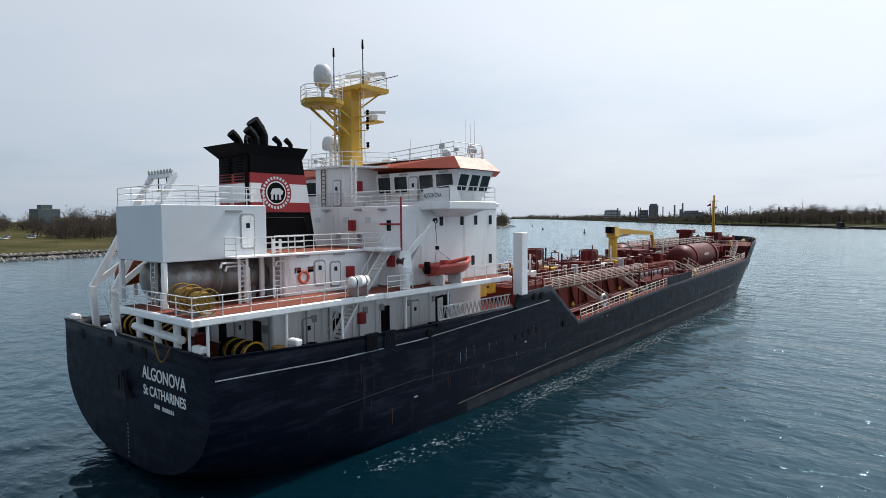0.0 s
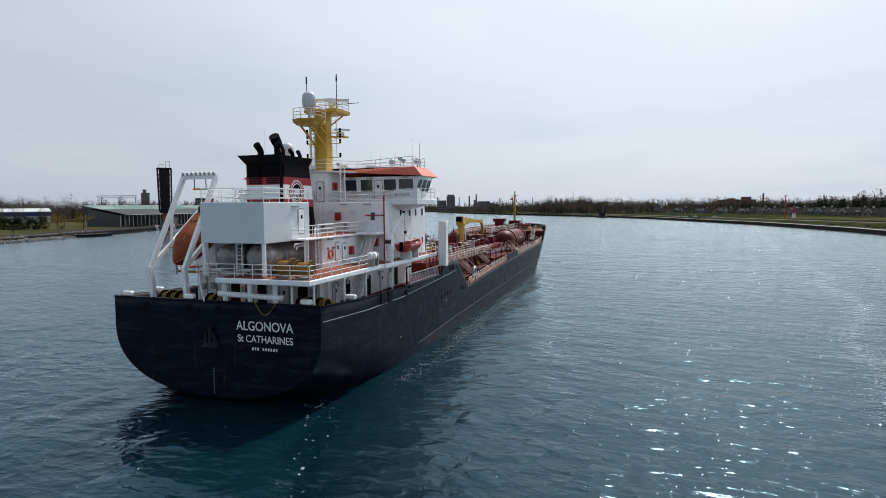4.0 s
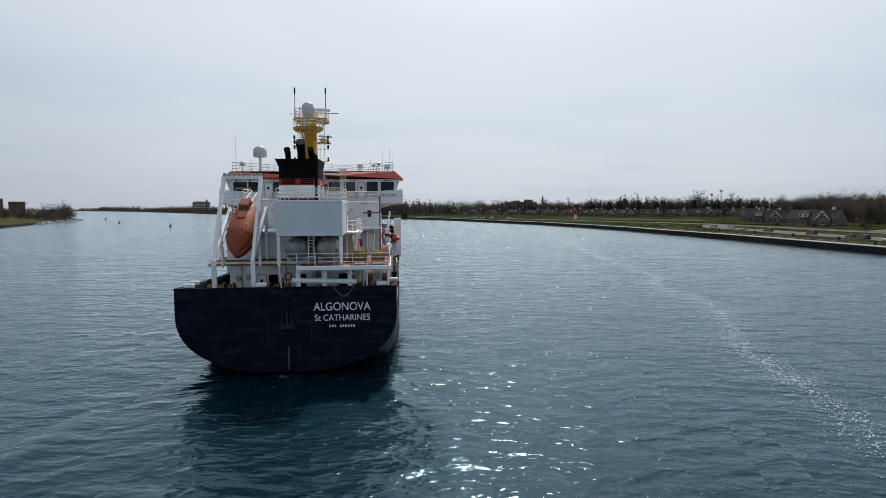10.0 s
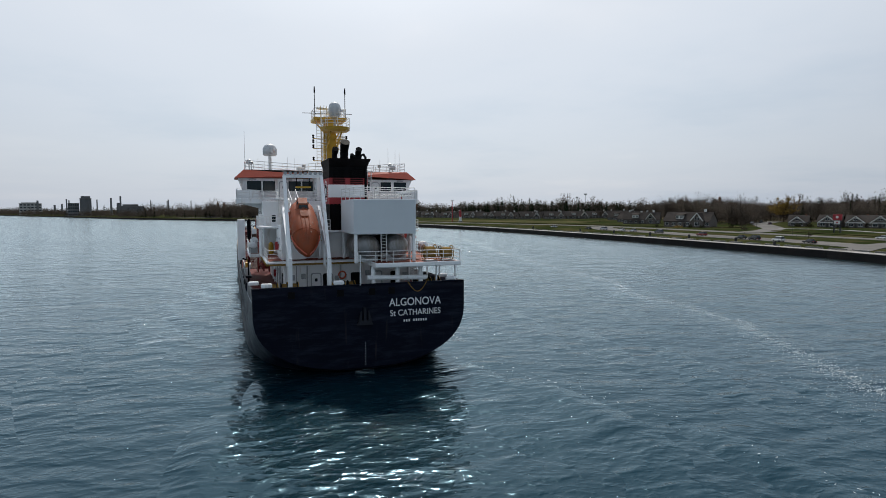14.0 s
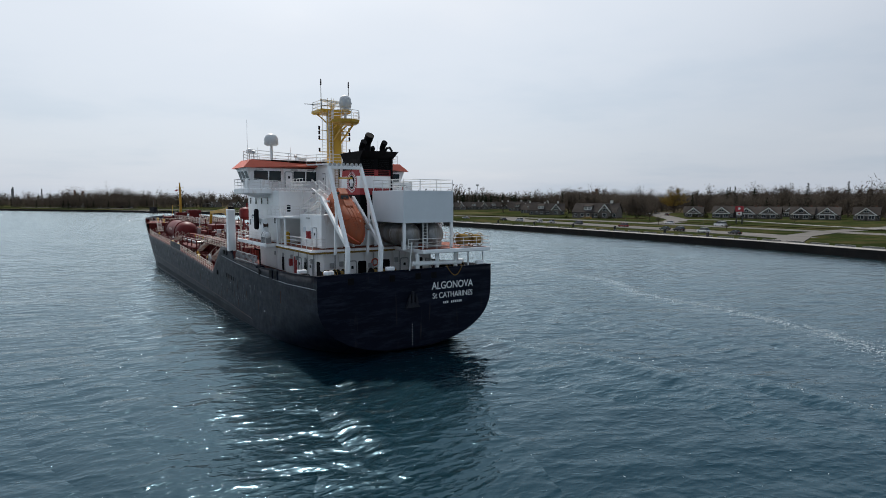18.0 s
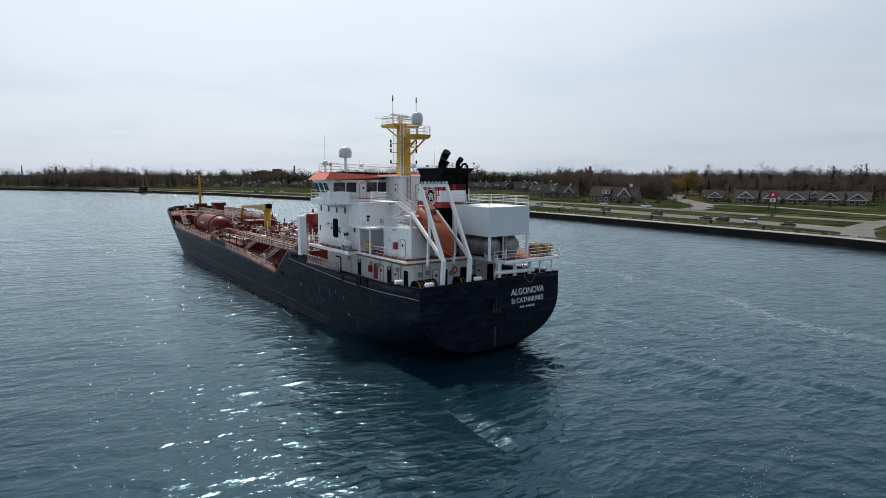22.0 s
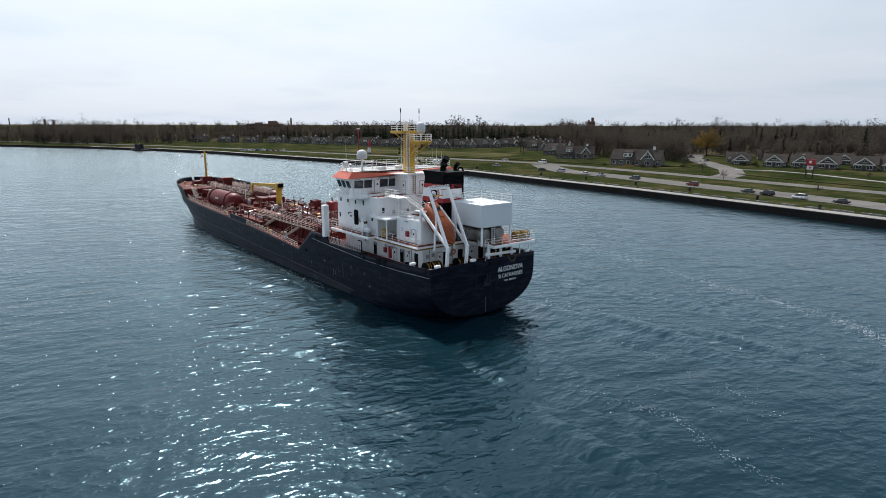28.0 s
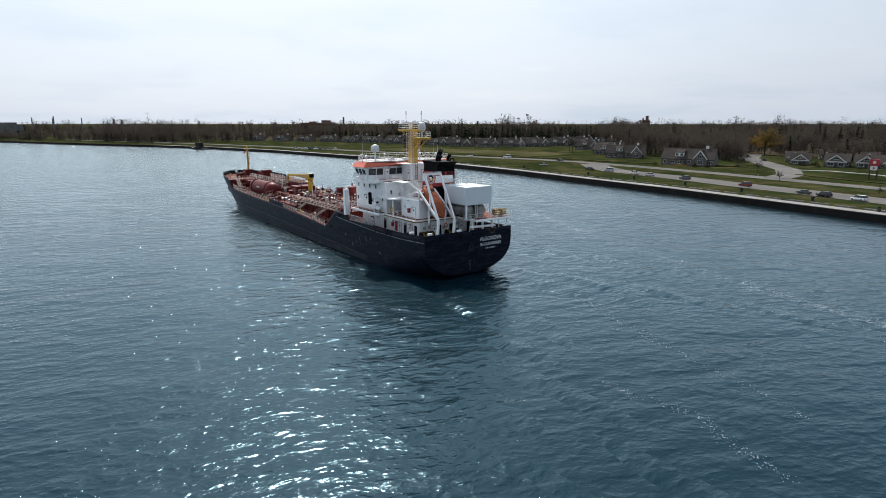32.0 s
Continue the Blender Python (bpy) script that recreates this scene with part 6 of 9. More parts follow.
def ladder_tower(x, y, z1):
    bm = B()
    for dx in (-0.8, 0.8):
        for dy in (-0.8, 0.8):
            beam(bm, (x + dx, y + dy, 7.6), (x + dx, y + dy, z1), 0.14, 0.14)
    for z in (8.6, 9.6, z1):
        for a, b in (((-0.8, -0.8), (0.8, -0.8)), ((0.8, -0.8), (0.8, 0.8)), ((0.8, 0.8), (-0.8, 0.8)), ((-0.8, 0.8), (-0.8, -0.8))):
            beam(bm, (x + a[0], y + a[1], z), (x + b[0], y + b[1], z), 0.1, 0.1)
    t = part("pipe_tower", bm, REDPIPE, ship, "dark red pipe tower")
    part("tower_box", box(B(), x - 0.7, x + 0.7, y - 0.7, y + 0.7, z1 - 1.3, z1 - 0.1), REDPIPE, t)


ladder_tower(0.0, 45.6, 10.7)
ladder_tower(2.4, 54.8, 10.2)
for x in (-4.8, 4.8):
    railing([(x, 34, 7.6), (x, 57, 7.6)], h=1.0, step=1.8, material=PALE, r=0.03)
railing([(-5, 33.6, 7.6), (5, 33.6, 7.6)], h=1.0, step=1.6, material=PALE, r=0.03)
block("manifold_house", -2.6, 2.6, 70.5, 74.5, 7.6, 9.4, REDPIPE)
block("vent_house", -1.1, 0.9, 99.0, 100.6, 7.6, 11.1, REDPIPE)
block("vent_cap", -1.5, 1.3, 98.7, 100.9, 11.1, 11.8, REDPIPE)

crane = aboard("hose_crane", "yellow hose-handling crane with its boom lowered forward", "crane")
part("pedestal", lathe(B(), [(0.75, 7.6), (0.62, 7.9), (0.62, 11.2), (0.85, 11.3), (0.85, 11.6), (0.3, 11.65)], 18, "z", (0, 67.5, 0)), YELLOW, crane)
part("crane_head", hexa(B(), [(-0.7, 66.7, 11.6), (0.7, 66.7, 11.6), (0.7, 68.6, 11.6), (-0.7, 68.6, 11.6)], [(-0.55, 66.9, 12.9), (0.55, 66.9, 12.9), (0.55, 67.9, 12.9), (-0.55, 67.9, 12.9)]), YELLOW, crane)
part("boom", hexa(B(), [(-0.4, 67.8, 11.8), (0.4, 67.8, 11.8), (0.4, 67.8, 12.7), (-0.4, 67.8, 12.7)], [(-0.25, 82.5, 11.3), (0.25, 82.5, 11.3), (0.25, 82.5, 11.8), (-0.25, 82.5, 11.8)]), YELLOW, crane)
part("jib", beam(B(), (0, 82.3, 11.7), (0, 83.6, 9.2), 0.45, 0.4), YELLOW, crane)
part("cylinder", rod(B(), (0, 68.4, 11.4), (0, 73.0, 11.6), 0.14, seg=8), STEEL, crane)
part("winch_box", box(B(), -0.5, 0.5, 66.0, 66.9, 12.0, 12.9), BLACK, crane)
part("boom_rest", hexa(B(), [(-0.7, 82.6, 7.6), (0.7, 82.6, 7.6), (0.7, 83.8, 7.6), (-0.7, 83.8, 7.6)], [(-0.5, 82.9, 9.2), (0.5, 82.9, 9.2), (0.5, 83.6, 9.2), (-0.5, 83.6, 9.2)]), REDPIPE, ship)

# forecastle
fore_front = part("forecastle_front", hexa(B(), [(-8.9, 107.3, 6.0), (8.9, 107.3, 6.0), (8.9, 107.6, 6.0), (-8.9, 107.6, 6.0)], [(-8.7, 107.3, 8.6), (8.7, 107.3, 8.6), (8.7, 107.6, 8.6), (-8.7, 107.6, 8.6)]), REDDECK, ship)
railing([(-8.4, 107.6, 8.6), (8.4, 107.6, 8.6)], h=1.0, step=1.6, material=PALE, r=0.03)
for s in (1, -1):
    ladder((s * 6.6, 104.6, 6.3), (s * 6.6, 107.4, 8.6), 0.8, (1, 0, 0), 8, rail=0.95, name="stairway", material=PALE)
    w = part("windlass", lathe(B(), [(0.9, -1.1), (0.9, -0.95), (0.5, -0.9), (0.5, 0.9), (0.9, 0.95), (0.9, 1.1)], 18, "x", (s * 3.4, 114.5, 9.6)), REDPIPE, ship, "dark red anchor windlass")
    part("windlass_bed", box(B(), s * 3.4 - 1.4, s * 3.4 + 1.4, 113.6, 115.4, 8.6, 9.2), REDPIPE, w)
    for y in (110.5, 120.0):
        part("bollard", lathe(B(), [(0.3, 8.6), (0.25, 8.7), (0.25, 9.3), (0.34, 9.35), (0.1, 9.5)], 12, "z", (s * 5.0, y, 0)), YELLOW, ship)
    for y in range(110, 127, 3):  # bulwark stays
        wd = breadth(y, 9.2) - 0.15
        part("bulwark_stay", hexa(B(), [(s * wd, y, 8.6), (s * (wd - 0.6), y, 8.6), (s * (wd - 0.6), y + 0.08, 8.6), (s * wd, y + 0.08, 8.6)][::-s], [(s * wd, y, 9.5), (s * (wd - 0.08), y, 9.5), (s * (wd - 0.08), y + 0.08, 9.5), (s * wd, y + 0.08, 9.5)][::-s]), REDDECK, ship)
fm = part("foremast", rod(B(), (0, 117, 10.8), (0, 117, 18.5), 0.3, 0.16, 12), YELLOW, ship, "slim ochre foremast with lamps")
part("mast_house", box(B(), -1.3, 1.3, 115.7, 118.3, 8.6, 10.9), REDPIPE, fm)
part("cross_tree", box(B(), -0.9, 0.9, 116.8, 117.2, 17.3, 17.4), YELLOW, fm)
for z in (12.6, 14.2, 15.8):
    part("lamp_bracket", box(B(), -0.6, 0.6, 116.7, 117.0, z, z + 0.08), YELLOW, fm)
    part("mast_lamp", lathe(B(), [(0.13, z), (0.15, z + 0.4)], 8, "z", (0.5, 116.6, 0)), BLACK, fm)
ladder((0.0, 116.6, 10.9), (0.0, 116.75, 17.3), 0.4, (1, 0, 0), 18, parent=fm, material=YELLOW)
part("flag", hexa(B(), [(-0.55, 116.9, 16.3), (-1.3, 116.6, 16.25), (-1.3, 116.62, 16.25), (-0.55, 116.92, 16.3)], [(-0.55, 116.9, 16.95), (-1.3, 116.6, 16.4), (-1.3, 116.62, 16.4), (-0.55, 116.92, 16.95)]), RED, fm, "small red flag")
part("stay", rod(B(), (0, 117, 18.0), (0, 128.5, 9.8), 0.02, seg=4), BLACK, fm)
part("jack_staff", rod(B(), (0, 128.6, 8.6), (0, 128.8, 12.6), 0.05, seg=6), YELLOW, ship)
for s in (1, -1):
    fa = part("anchor", beam(B(), (s * (breadth(116, 5.6) + 0.1), 116, 5.6), (s * (breadth(116, 4.0) + 0.2), 116, 4.0), 0.3, 0.3), BLACK, ship)
for a, b in (((-5, 102, 7.6), (5, 102, 7.6)), ((-5, 104, 7.6), (5, 104, 7.6))):
    part("store_house", box(B(), a[0], b[0], a[1], a[1] + 1.2, 7.6, 8.6), REDPIPE, ship)


def vent_tank(x, y):
    """A red domed tank on a braced stand with a ladder."""
    t = aboard("vent_tank", "red domed tank on a braced steel stand", "tank")
    part("shell", lathe(B(), [(0.3, 11.7), (0.85, 11.9), (0.95, 12.1), (0.95, 13.0), (0.85, 13.2), (0.4, 13.35), (0.12, 13.4), (0.12, 13.9)], 20, "z", (x, y, 0)), REDPIPE, t, smooth=False)
    for dx in (-0.6, 0.6):
        for dy in (-0.6, 0.6):
            part("leg", beam(B(), (x + dx * 1.2, y + dy * 1.2, 6.2), (x + dx, y + dy, 11.9), 0.14, 0.14), REDPIPE, t)
    for k in range(5):
        z = 7.2 + k * 1.0
        for a, b in (((-0.68, -0.68), (0.68, -0.68)), ((-0.68, 0.68), (0.68, 0.68)), ((-0.68, -0.68), (-0.68, 0.68)), ((0.68, -0.68), (0.68, 0.68))):
            part("brace", beam(B(), (x + a[0], y + a[1], z), (x + b[0], y + b[1], z), 0.08, 0.1), PALE if k % 2 else REDPIPE, t)
    for dx in (-0.22, 0.22):
        part("ladder_stile", rod(B(), (x - 0.85, y + dx, 6.2), (x - 0.8, y + dx, 12.6), 0.03, seg=5), PALE, t)
    for k in range(16):
        part("rung", rod(B(), (x - 0.84, y - 0.22, 6.6 + k * 0.37), (x - 0.84, y + 0.22, 6.6 + k * 0.37), 0.025, seg=4), PALE, t)


vent_tank(-7.05, 30.0)
# pipe stands, valves and lockers between the house and the crane
for k in range(16):
    x, y = rng.uniform(-5.0, 5.0), rng.uniform(29.5, 60.0)
    h = rng.uniform(1.0, 2.6)
    st = part("pipe_stand", path_rod(B(), [(x - 0.5, y, 7.5), (x - 0.5, y, 7.5 + h), (x + 0.5, y, 7.5 + h), (x + 0.5, y, 7.5)], 0.07, 6), REDPIPE, ship)
    part("valve", lathe(B(), [(0.06, 7.5 + h), (0.2, 7.55 + h), (0.2, 7.68 + h), (0.05, 7.8 + h)], 8, "z", (x, y, 0)), REDPIPE, st)
for k in range(12):
    x, y0 = -4.8 + k * 0.85, 30.0 + rng.uniform(0, 6)
    part("deck_pipe", path_rod(B(), [(x, y0, 7.85), (x, y0 + rng.uniform(20, 36), 7.85)], rng.uniform(0.06, 0.14), 6), REDPIPE, ship)
for x, y, m, lab in ((3.2, 31.8, YELLOW, "yellow valve locker"), (-3.4, 30.2, YELLOW, "yellow valve locker"), (4.0, 29.2, YELLOW, "yellow valve locker"), (-3.0, 41.5, WHITE, "white deck locker"), (2.2, 36.5, WHITE, "white deck locker"), (-1.6, 55.0, WHITE, "white deck locker")):
    lk = block("deck_locker", x - 0.7, x + 0.7, y - 0.5, y + 0.5, 7.2 if abs(x) < 5.3 else 6.0, 8.3 if abs(x) < 5.3 else 7.2, m, label=lab)
    part("locker_lid", box(B(), x - 0.76, x + 0.76, y - 0.56, y + 0.56, 8.3 if abs(x) < 5.3 else 7.2, 8.38 if abs(x) < 5.3 else 7.28), m, lk)
for s in (-1, 1):
    for k in range(5):
        y = 30.5 + k * 1.3
        part("pipe_riser", path_rod(B(), [(s * 7.0, y, 5.6), (s * 7.0, y, 9.4 - 0.25 * k), (s * 5.0, y, 9.4 - 0.25 * k)], 0.09, 7), REDPIPE, ship)
rng = random.Random(77)
for k in range(26):  # valve manifolds: a stand with its short pipe, flange and wheel
    x, y = rng.uniform(-5.0, 5.0), rng.uniform(36, 77)
    h = rng.uniform(0.5, 1.5)
    st = part("valve_stand", path_rod(B(), [(x, y, 7.6), (x, y, 7.6 + h), (x + rng.choice((-1, 1)) * rng.uniform(0.4, 1.1), y + rng.uniform(-0.3, 0.3), 7.6 + h)], rng.uniform(0.07, 0.13), 7), REDPIPE, ship)
    part("flange", lathe(B(), [(0.2, 7.6 + h * 0.5), (0.2, 7.68 + h * 0.5)], 10, "z", (x, y, 0)), REDPIPE, st)
    part("hand_wheel", torus(B(), (x, y, 7.95 + h), 0.2, 0.03, "z", 10, 4), rng.choice((RAILW, RED, REDPIPE, BLACK)), st)
for k in range(7):  # rail pens round hatches
    x, y = rng.uniform(-3.6, 3.2), 37 + k * 5.6
    railing([(x - 1, y - 0.9, 7.6), (x + 1, y - 0.9, 7.6), (x + 1, y + 0.9, 7.6), (x - 1, y + 0.9, 7.6)], h=1.0, step=1.0, material=RAILW, r=0.028)
for x, y, l in ((-1.0, 50.5, 3.4), (2.4, 57.5, 2.6), (-3.2, 62.0, 3.0)):
    part("covered_hose", lathe(B(), [(0.1, y), (0.32, y + 0.1), (0.36, y + l * 0.5), (0.32, y + l - 0.1), (0.1, y + l)], 12, "y", (x, 0, 8.0)), WHITE, ship, "white covered hose bundle", smooth=True)
for s in (-1, 1):
    for k in range(22):  # branch pipes, brackets and small valves on the side deck
        y = 39.5 + k * 2.9
        x = s * rng.uniform(6.6, 8.6)
        zz = side_z(y)
        pp = part("branch_pipe", path_rod(B(), [(s * 6.2, y, zz + 0.7), (x, y, zz + 0.7), (x, y, zz + 0.1)], rng.uniform(0.05, 0.11), 6), REDPIPE, ship)
        if k % 2:
            part("valve", lathe(B(), [(0.08, zz + 0.7), (0.2, zz + 0.8), (0.2, zz + 0.9), (0.05, zz + 1.2)], 8, "z", (x, y, 0)), rng.choice((RAILW, GRATE, YELLOW, REDPIPE)), pp)
    for y in (52.5, 70.5, 76.5):
        part("side_bollard", lathe(B(), [(0.26, side_z(y)), (0.22, side_z(y) + 0.1), (0.22, side_z(y) + 0.7), (0.3, side_z(y) + 0.75), (0.1, side_z(y) + 0.85)], 12, "z", (s * 8.7, y, 0)), YELLOW, ship, "yellow-topped bollard")
    part("manifold_bulwark", hexa(B(), [(s * 9.72, 62.0, 5.2), (s * 9.82, 62.0, 5.2), (s * 9.82, 71.5, 5.4), (s * 9.72, 71.5, 5.4)][::s], [(s * 9.72, 62.0, 6.5), (s * 9.82, 62.0, 6.5), (s * 9.82, 71.5, 6.7), (s * 9.72, 71.5, 6.7)][::s]), HULL, ship)
# ---- the east shore: promenade, roads, cars, houses, trees ----
R = random.Random(7)
SHINGLE = mat("grey_brown_shingles", (0.068, 0.060, 0.055), 0.85, vary=0.25, grain=1.5, bump=0.5, bscale=6, each=0.35)
SIDING = mat("grey_beige_siding", (0.17, 0.15, 0.135), 0.8, vary=0.15, grain=1.5, bump=0.2, each=0.4)
TRIM = mat("white_house_trim", (0.74, 0.73, 0.70), 0.6, vary=0.06)
PANE = mat("house_glass", (0.03, 0.035, 0.04), 0.08, vary=0.2, bump=0)
BRICKS = mat("dull_brick", (0.17, 0.095, 0.07), 0.85, vary=0.2, grain=1.2, bump=0.3)
BARK = mat("grey_brown_bark", (0.075, 0.058, 0.045), 0.9, vary=0.3, grain=3, bump=0.5)
TWIGS = mat("bare_twigs", (0.098, 0.082, 0.068), 0.9, vary=0.28, grain=0.28, bump=0, each=0.15)
GOLD = mat("ochre_spring_twigs", (0.24, 0.165, 0.05), 0.85, vary=0.3, grain=0.6, bump=0)
NEEDLES = mat("dark_needles", (0.016, 0.026, 0.014), 0.85, vary=0.4, grain=0.8, bump=0, each=0.3)


def let_through(m, share):
    """Fine twigs and needles: part of the light that meets them goes on through."""
    t = m.node_tree
    p = t.nodes["Principled BSDF"]
    back, both = node(t, "ShaderNodeBsdfTranslucent"), node(t, "ShaderNodeMixShader", Fac=share)
    t.links.new(p.inputs["Base Color"].links[0].from_socket, back.inputs["Color"])
    t.links.new(p.outputs[0], both.inputs[1]), t.links.new(back.outputs[0], both.inputs[2])
    t.links.new(both.outputs[0], t.nodes["Material Output"].inputs["Surface"])


let_through(TWIGS, 0.45), let_through(GOLD, 0.45)
HEDGE = mat("brown_green_hedge", (0.045, 0.045, 0.02), 0.9, vary=0.4, grain=1.0, bump=0)
RUBBER = mat("tyre_rubber", (0.012, 0.012, 0.012), 0.8, vary=0.2)
PAINT = {k: mat(k + "_car_paint", c, 0.25, 0.2, vary=0.05, bump=0) for k, c in dict(black=(0.012, 0.012, 0.014), white=(0.7, 0.7, 0.7), silver=(0.42, 0.43, 0.45), grey=(0.07, 0.075, 0.08), maroon=(0.16, 0.02, 0.02), green=(0.03, 0.045, 0.04), blue=(0.03, 0.05, 0.12)).items()}
POLEDARK = mat("dark_pole_paint", (0.03, 0.03, 0.03), 0.5)
SIGNRED = mat("sign_red", (0.38, 0.03, 0.04), 0.5)


def ribbon(name, line, width, material, label, category, lift=0.09):
    """A road slab along a middle line, standing a kerb's height out of the ground."""
    bm = B()
    rows = []
    pts = []
    for (x0, y0), (x1, y1) in zip(line, line[1:]):
        n = max(1, int(math.hypot(x1 - x0, y1 - y0) / 15))
        pts += [(x0 + (x1 - x0) * i / n, y0 + (y1 - y0) * i / n) for i in range(n)]
    pts.append(line[-1])
    for i, (x, y) in enumerate(pts):
        a, b = pts[max(0, i - 1)], pts[min(len(pts) - 1, i + 1)]
        d = Vector((b[0] - a[0], b[1] - a[1])).normalized()
        row = []
        for k in (-1, -0.33, 0.33, 1):
            px, py = x + d.y * width / 2 * k, y - d.x * width / 2 * k
            row.append((px, py, land_z(px, py) + lift))
        row = [(*row[0][:2], row[0][2] - 0.4)] + row + [(*row[-1][:2], row[-1][2] - 0.4)]
        rows.append([bm.verts.new(p) for p in row])
    for a, b in zip(rows, rows[1:]):
        for i in range(5):
            bm.faces.new((a[i], b[i], b[i + 1], a[i + 1]))
    bmesh.ops.recalc_face_normals(bm, faces=bm.faces)
    if sum(f.normal.z for f in bm.faces) < 0:
        bmesh.ops.reverse_faces(bm, faces=bm.faces)
    return tagged(part(name, bm, material), label, category, kind="structure")


DRIVE = [(246, -60), (231, 60), (219, 150), (212, 205), (207, 251), (201, 300), (193, 345), (183, 387), (170, 418), (150, 450), (118, 508), (92, 558), (62, 612), (28, 672), (-30, 755), (-110, 850), (-210, 965)]
shore = [(x, y) for x, y in RIGHT if 0 <= y <= 760]
ribbon("pavement", [(x + 3.6, y) for x, y in shore], 4.6, CONCRETE, "pale concrete riverside promenade behind the wall", "promenade", 0.12)
ribbon("road", DRIVE, 9.0, ASPHALT, "pale grey asphalt shore road", "road")
ribbon("parking_lane", [(176, 172), (178, 195), (176.5, 223), (173, 258), (171, 294), (167, 328), (172, 350), (182, 372)], 14.0, ASPHALT, "pale asphalt parking lane along the river", "parking lane", 0.13)
ribbon("side_road", [(158, 163), (185, 180), (214, 190), (260, 196), (330, 190)], 8.0, ASPHALT, "pale asphalt link road", "road", 0.17)
ribbon("driveway", [(207, 270), (224, 278), (245, 298), (268, 333), (291, 367), (330, 400)], 11.0, ASPHALT, "pale asphalt side street with a wide mouth", "road", 0.16)
ribbon("footpath", [(246, 296), (256, 284), (257, 265), (252, 243), (246, 215), (244, 185)], 3.0, CONCRETE, "narrow concrete footpath over the lawn", "footpath", 0.2)
ribbon("field_edge", [(150, 480), (172, 440), (190, 412), (203, 375), (222, 345), (240, 318)], 5.0, HEDGE, "dark strip of scrub along the road", "scrub strip", 0.35)
ribbon("ditch_edge", [(228, 278), (226, 250), (228, 215), (236, 180), (240, 150)], 2.6, HEDGE, "dark scrub line along a ditch", "scrub strip", 0.3)
ribbon("meadow", [(118, 590), (165, 520), (205, 450)], 44.0, DRY, "dry meadow before the houses", "meadow", 0.14)

# pale kerb rail pieces along the promenade's inner edge
def promenade_edge():
    edge = thing("promenade_kerb", "row of low white concrete edge blocks along the promenade", "kerb")
    for (x0, y0), (x1, y1) in zip(shore, shore[1:]):
        n = max(1, int(math.hypot(x1 - x0, y1 - y0) / 7))
        if y1 < 90 or y0 > 520:
            continue
        for i in range(n):
            u, v = (i + 0.1) / n, (i + 0.85) / n
            a, b = Vector((x0 + (x1 - x0) * u + 7.4, y0 + (y1 - y0) * u, 2.25)), Vector((x0 + (x1 - x0) * v + 7.4, y0 + (y1 - y0) * v, 2.25))
            part("kerb_block", beam(B(), a, b, 0.35, 0.5), CONCRETE, edge)


promenade_edge()


def litter_bin():
    bin_ = thing("litter_bin", "dark round litter bin on the lawn by the parking lane", "bin", "litter bins")
    part("body", lathe(B(), [(0.34, 0), (0.36, 0.2), (0.4, 0.95), (0.42, 1.0)], 10), POLEDARK, bin_)
    part("lid", lathe(B(), [(0.43, 1.02), (0.4, 1.1), (0.2, 1.22), (0.05, 1.24)], 10), BLACK, bin_)
    return bin_


def spread(first, places, group=None):
    """Puts a thing at its first place and copies of it at the rest; a place is (x, y, turn, size)."""
    obs = []
    for i, (x, y, rz, s) in enumerate(places):
        m = pose(x, y, land_z(x, y), 0, 0, rz) @ Matrix.Scale(s, 4)
        if i == 0:
            first.matrix_world = m
            obs.append(first)
        else:
            obs.append(copy_thing(first, m))
    return obs


spread(litter_bin(), [(x, y, 0, 1.1) for x, y in ((144, 316), (150, 290), (154, 263.5), (157, 238.7), (158, 211.7), (155, 189), (134, 362))])


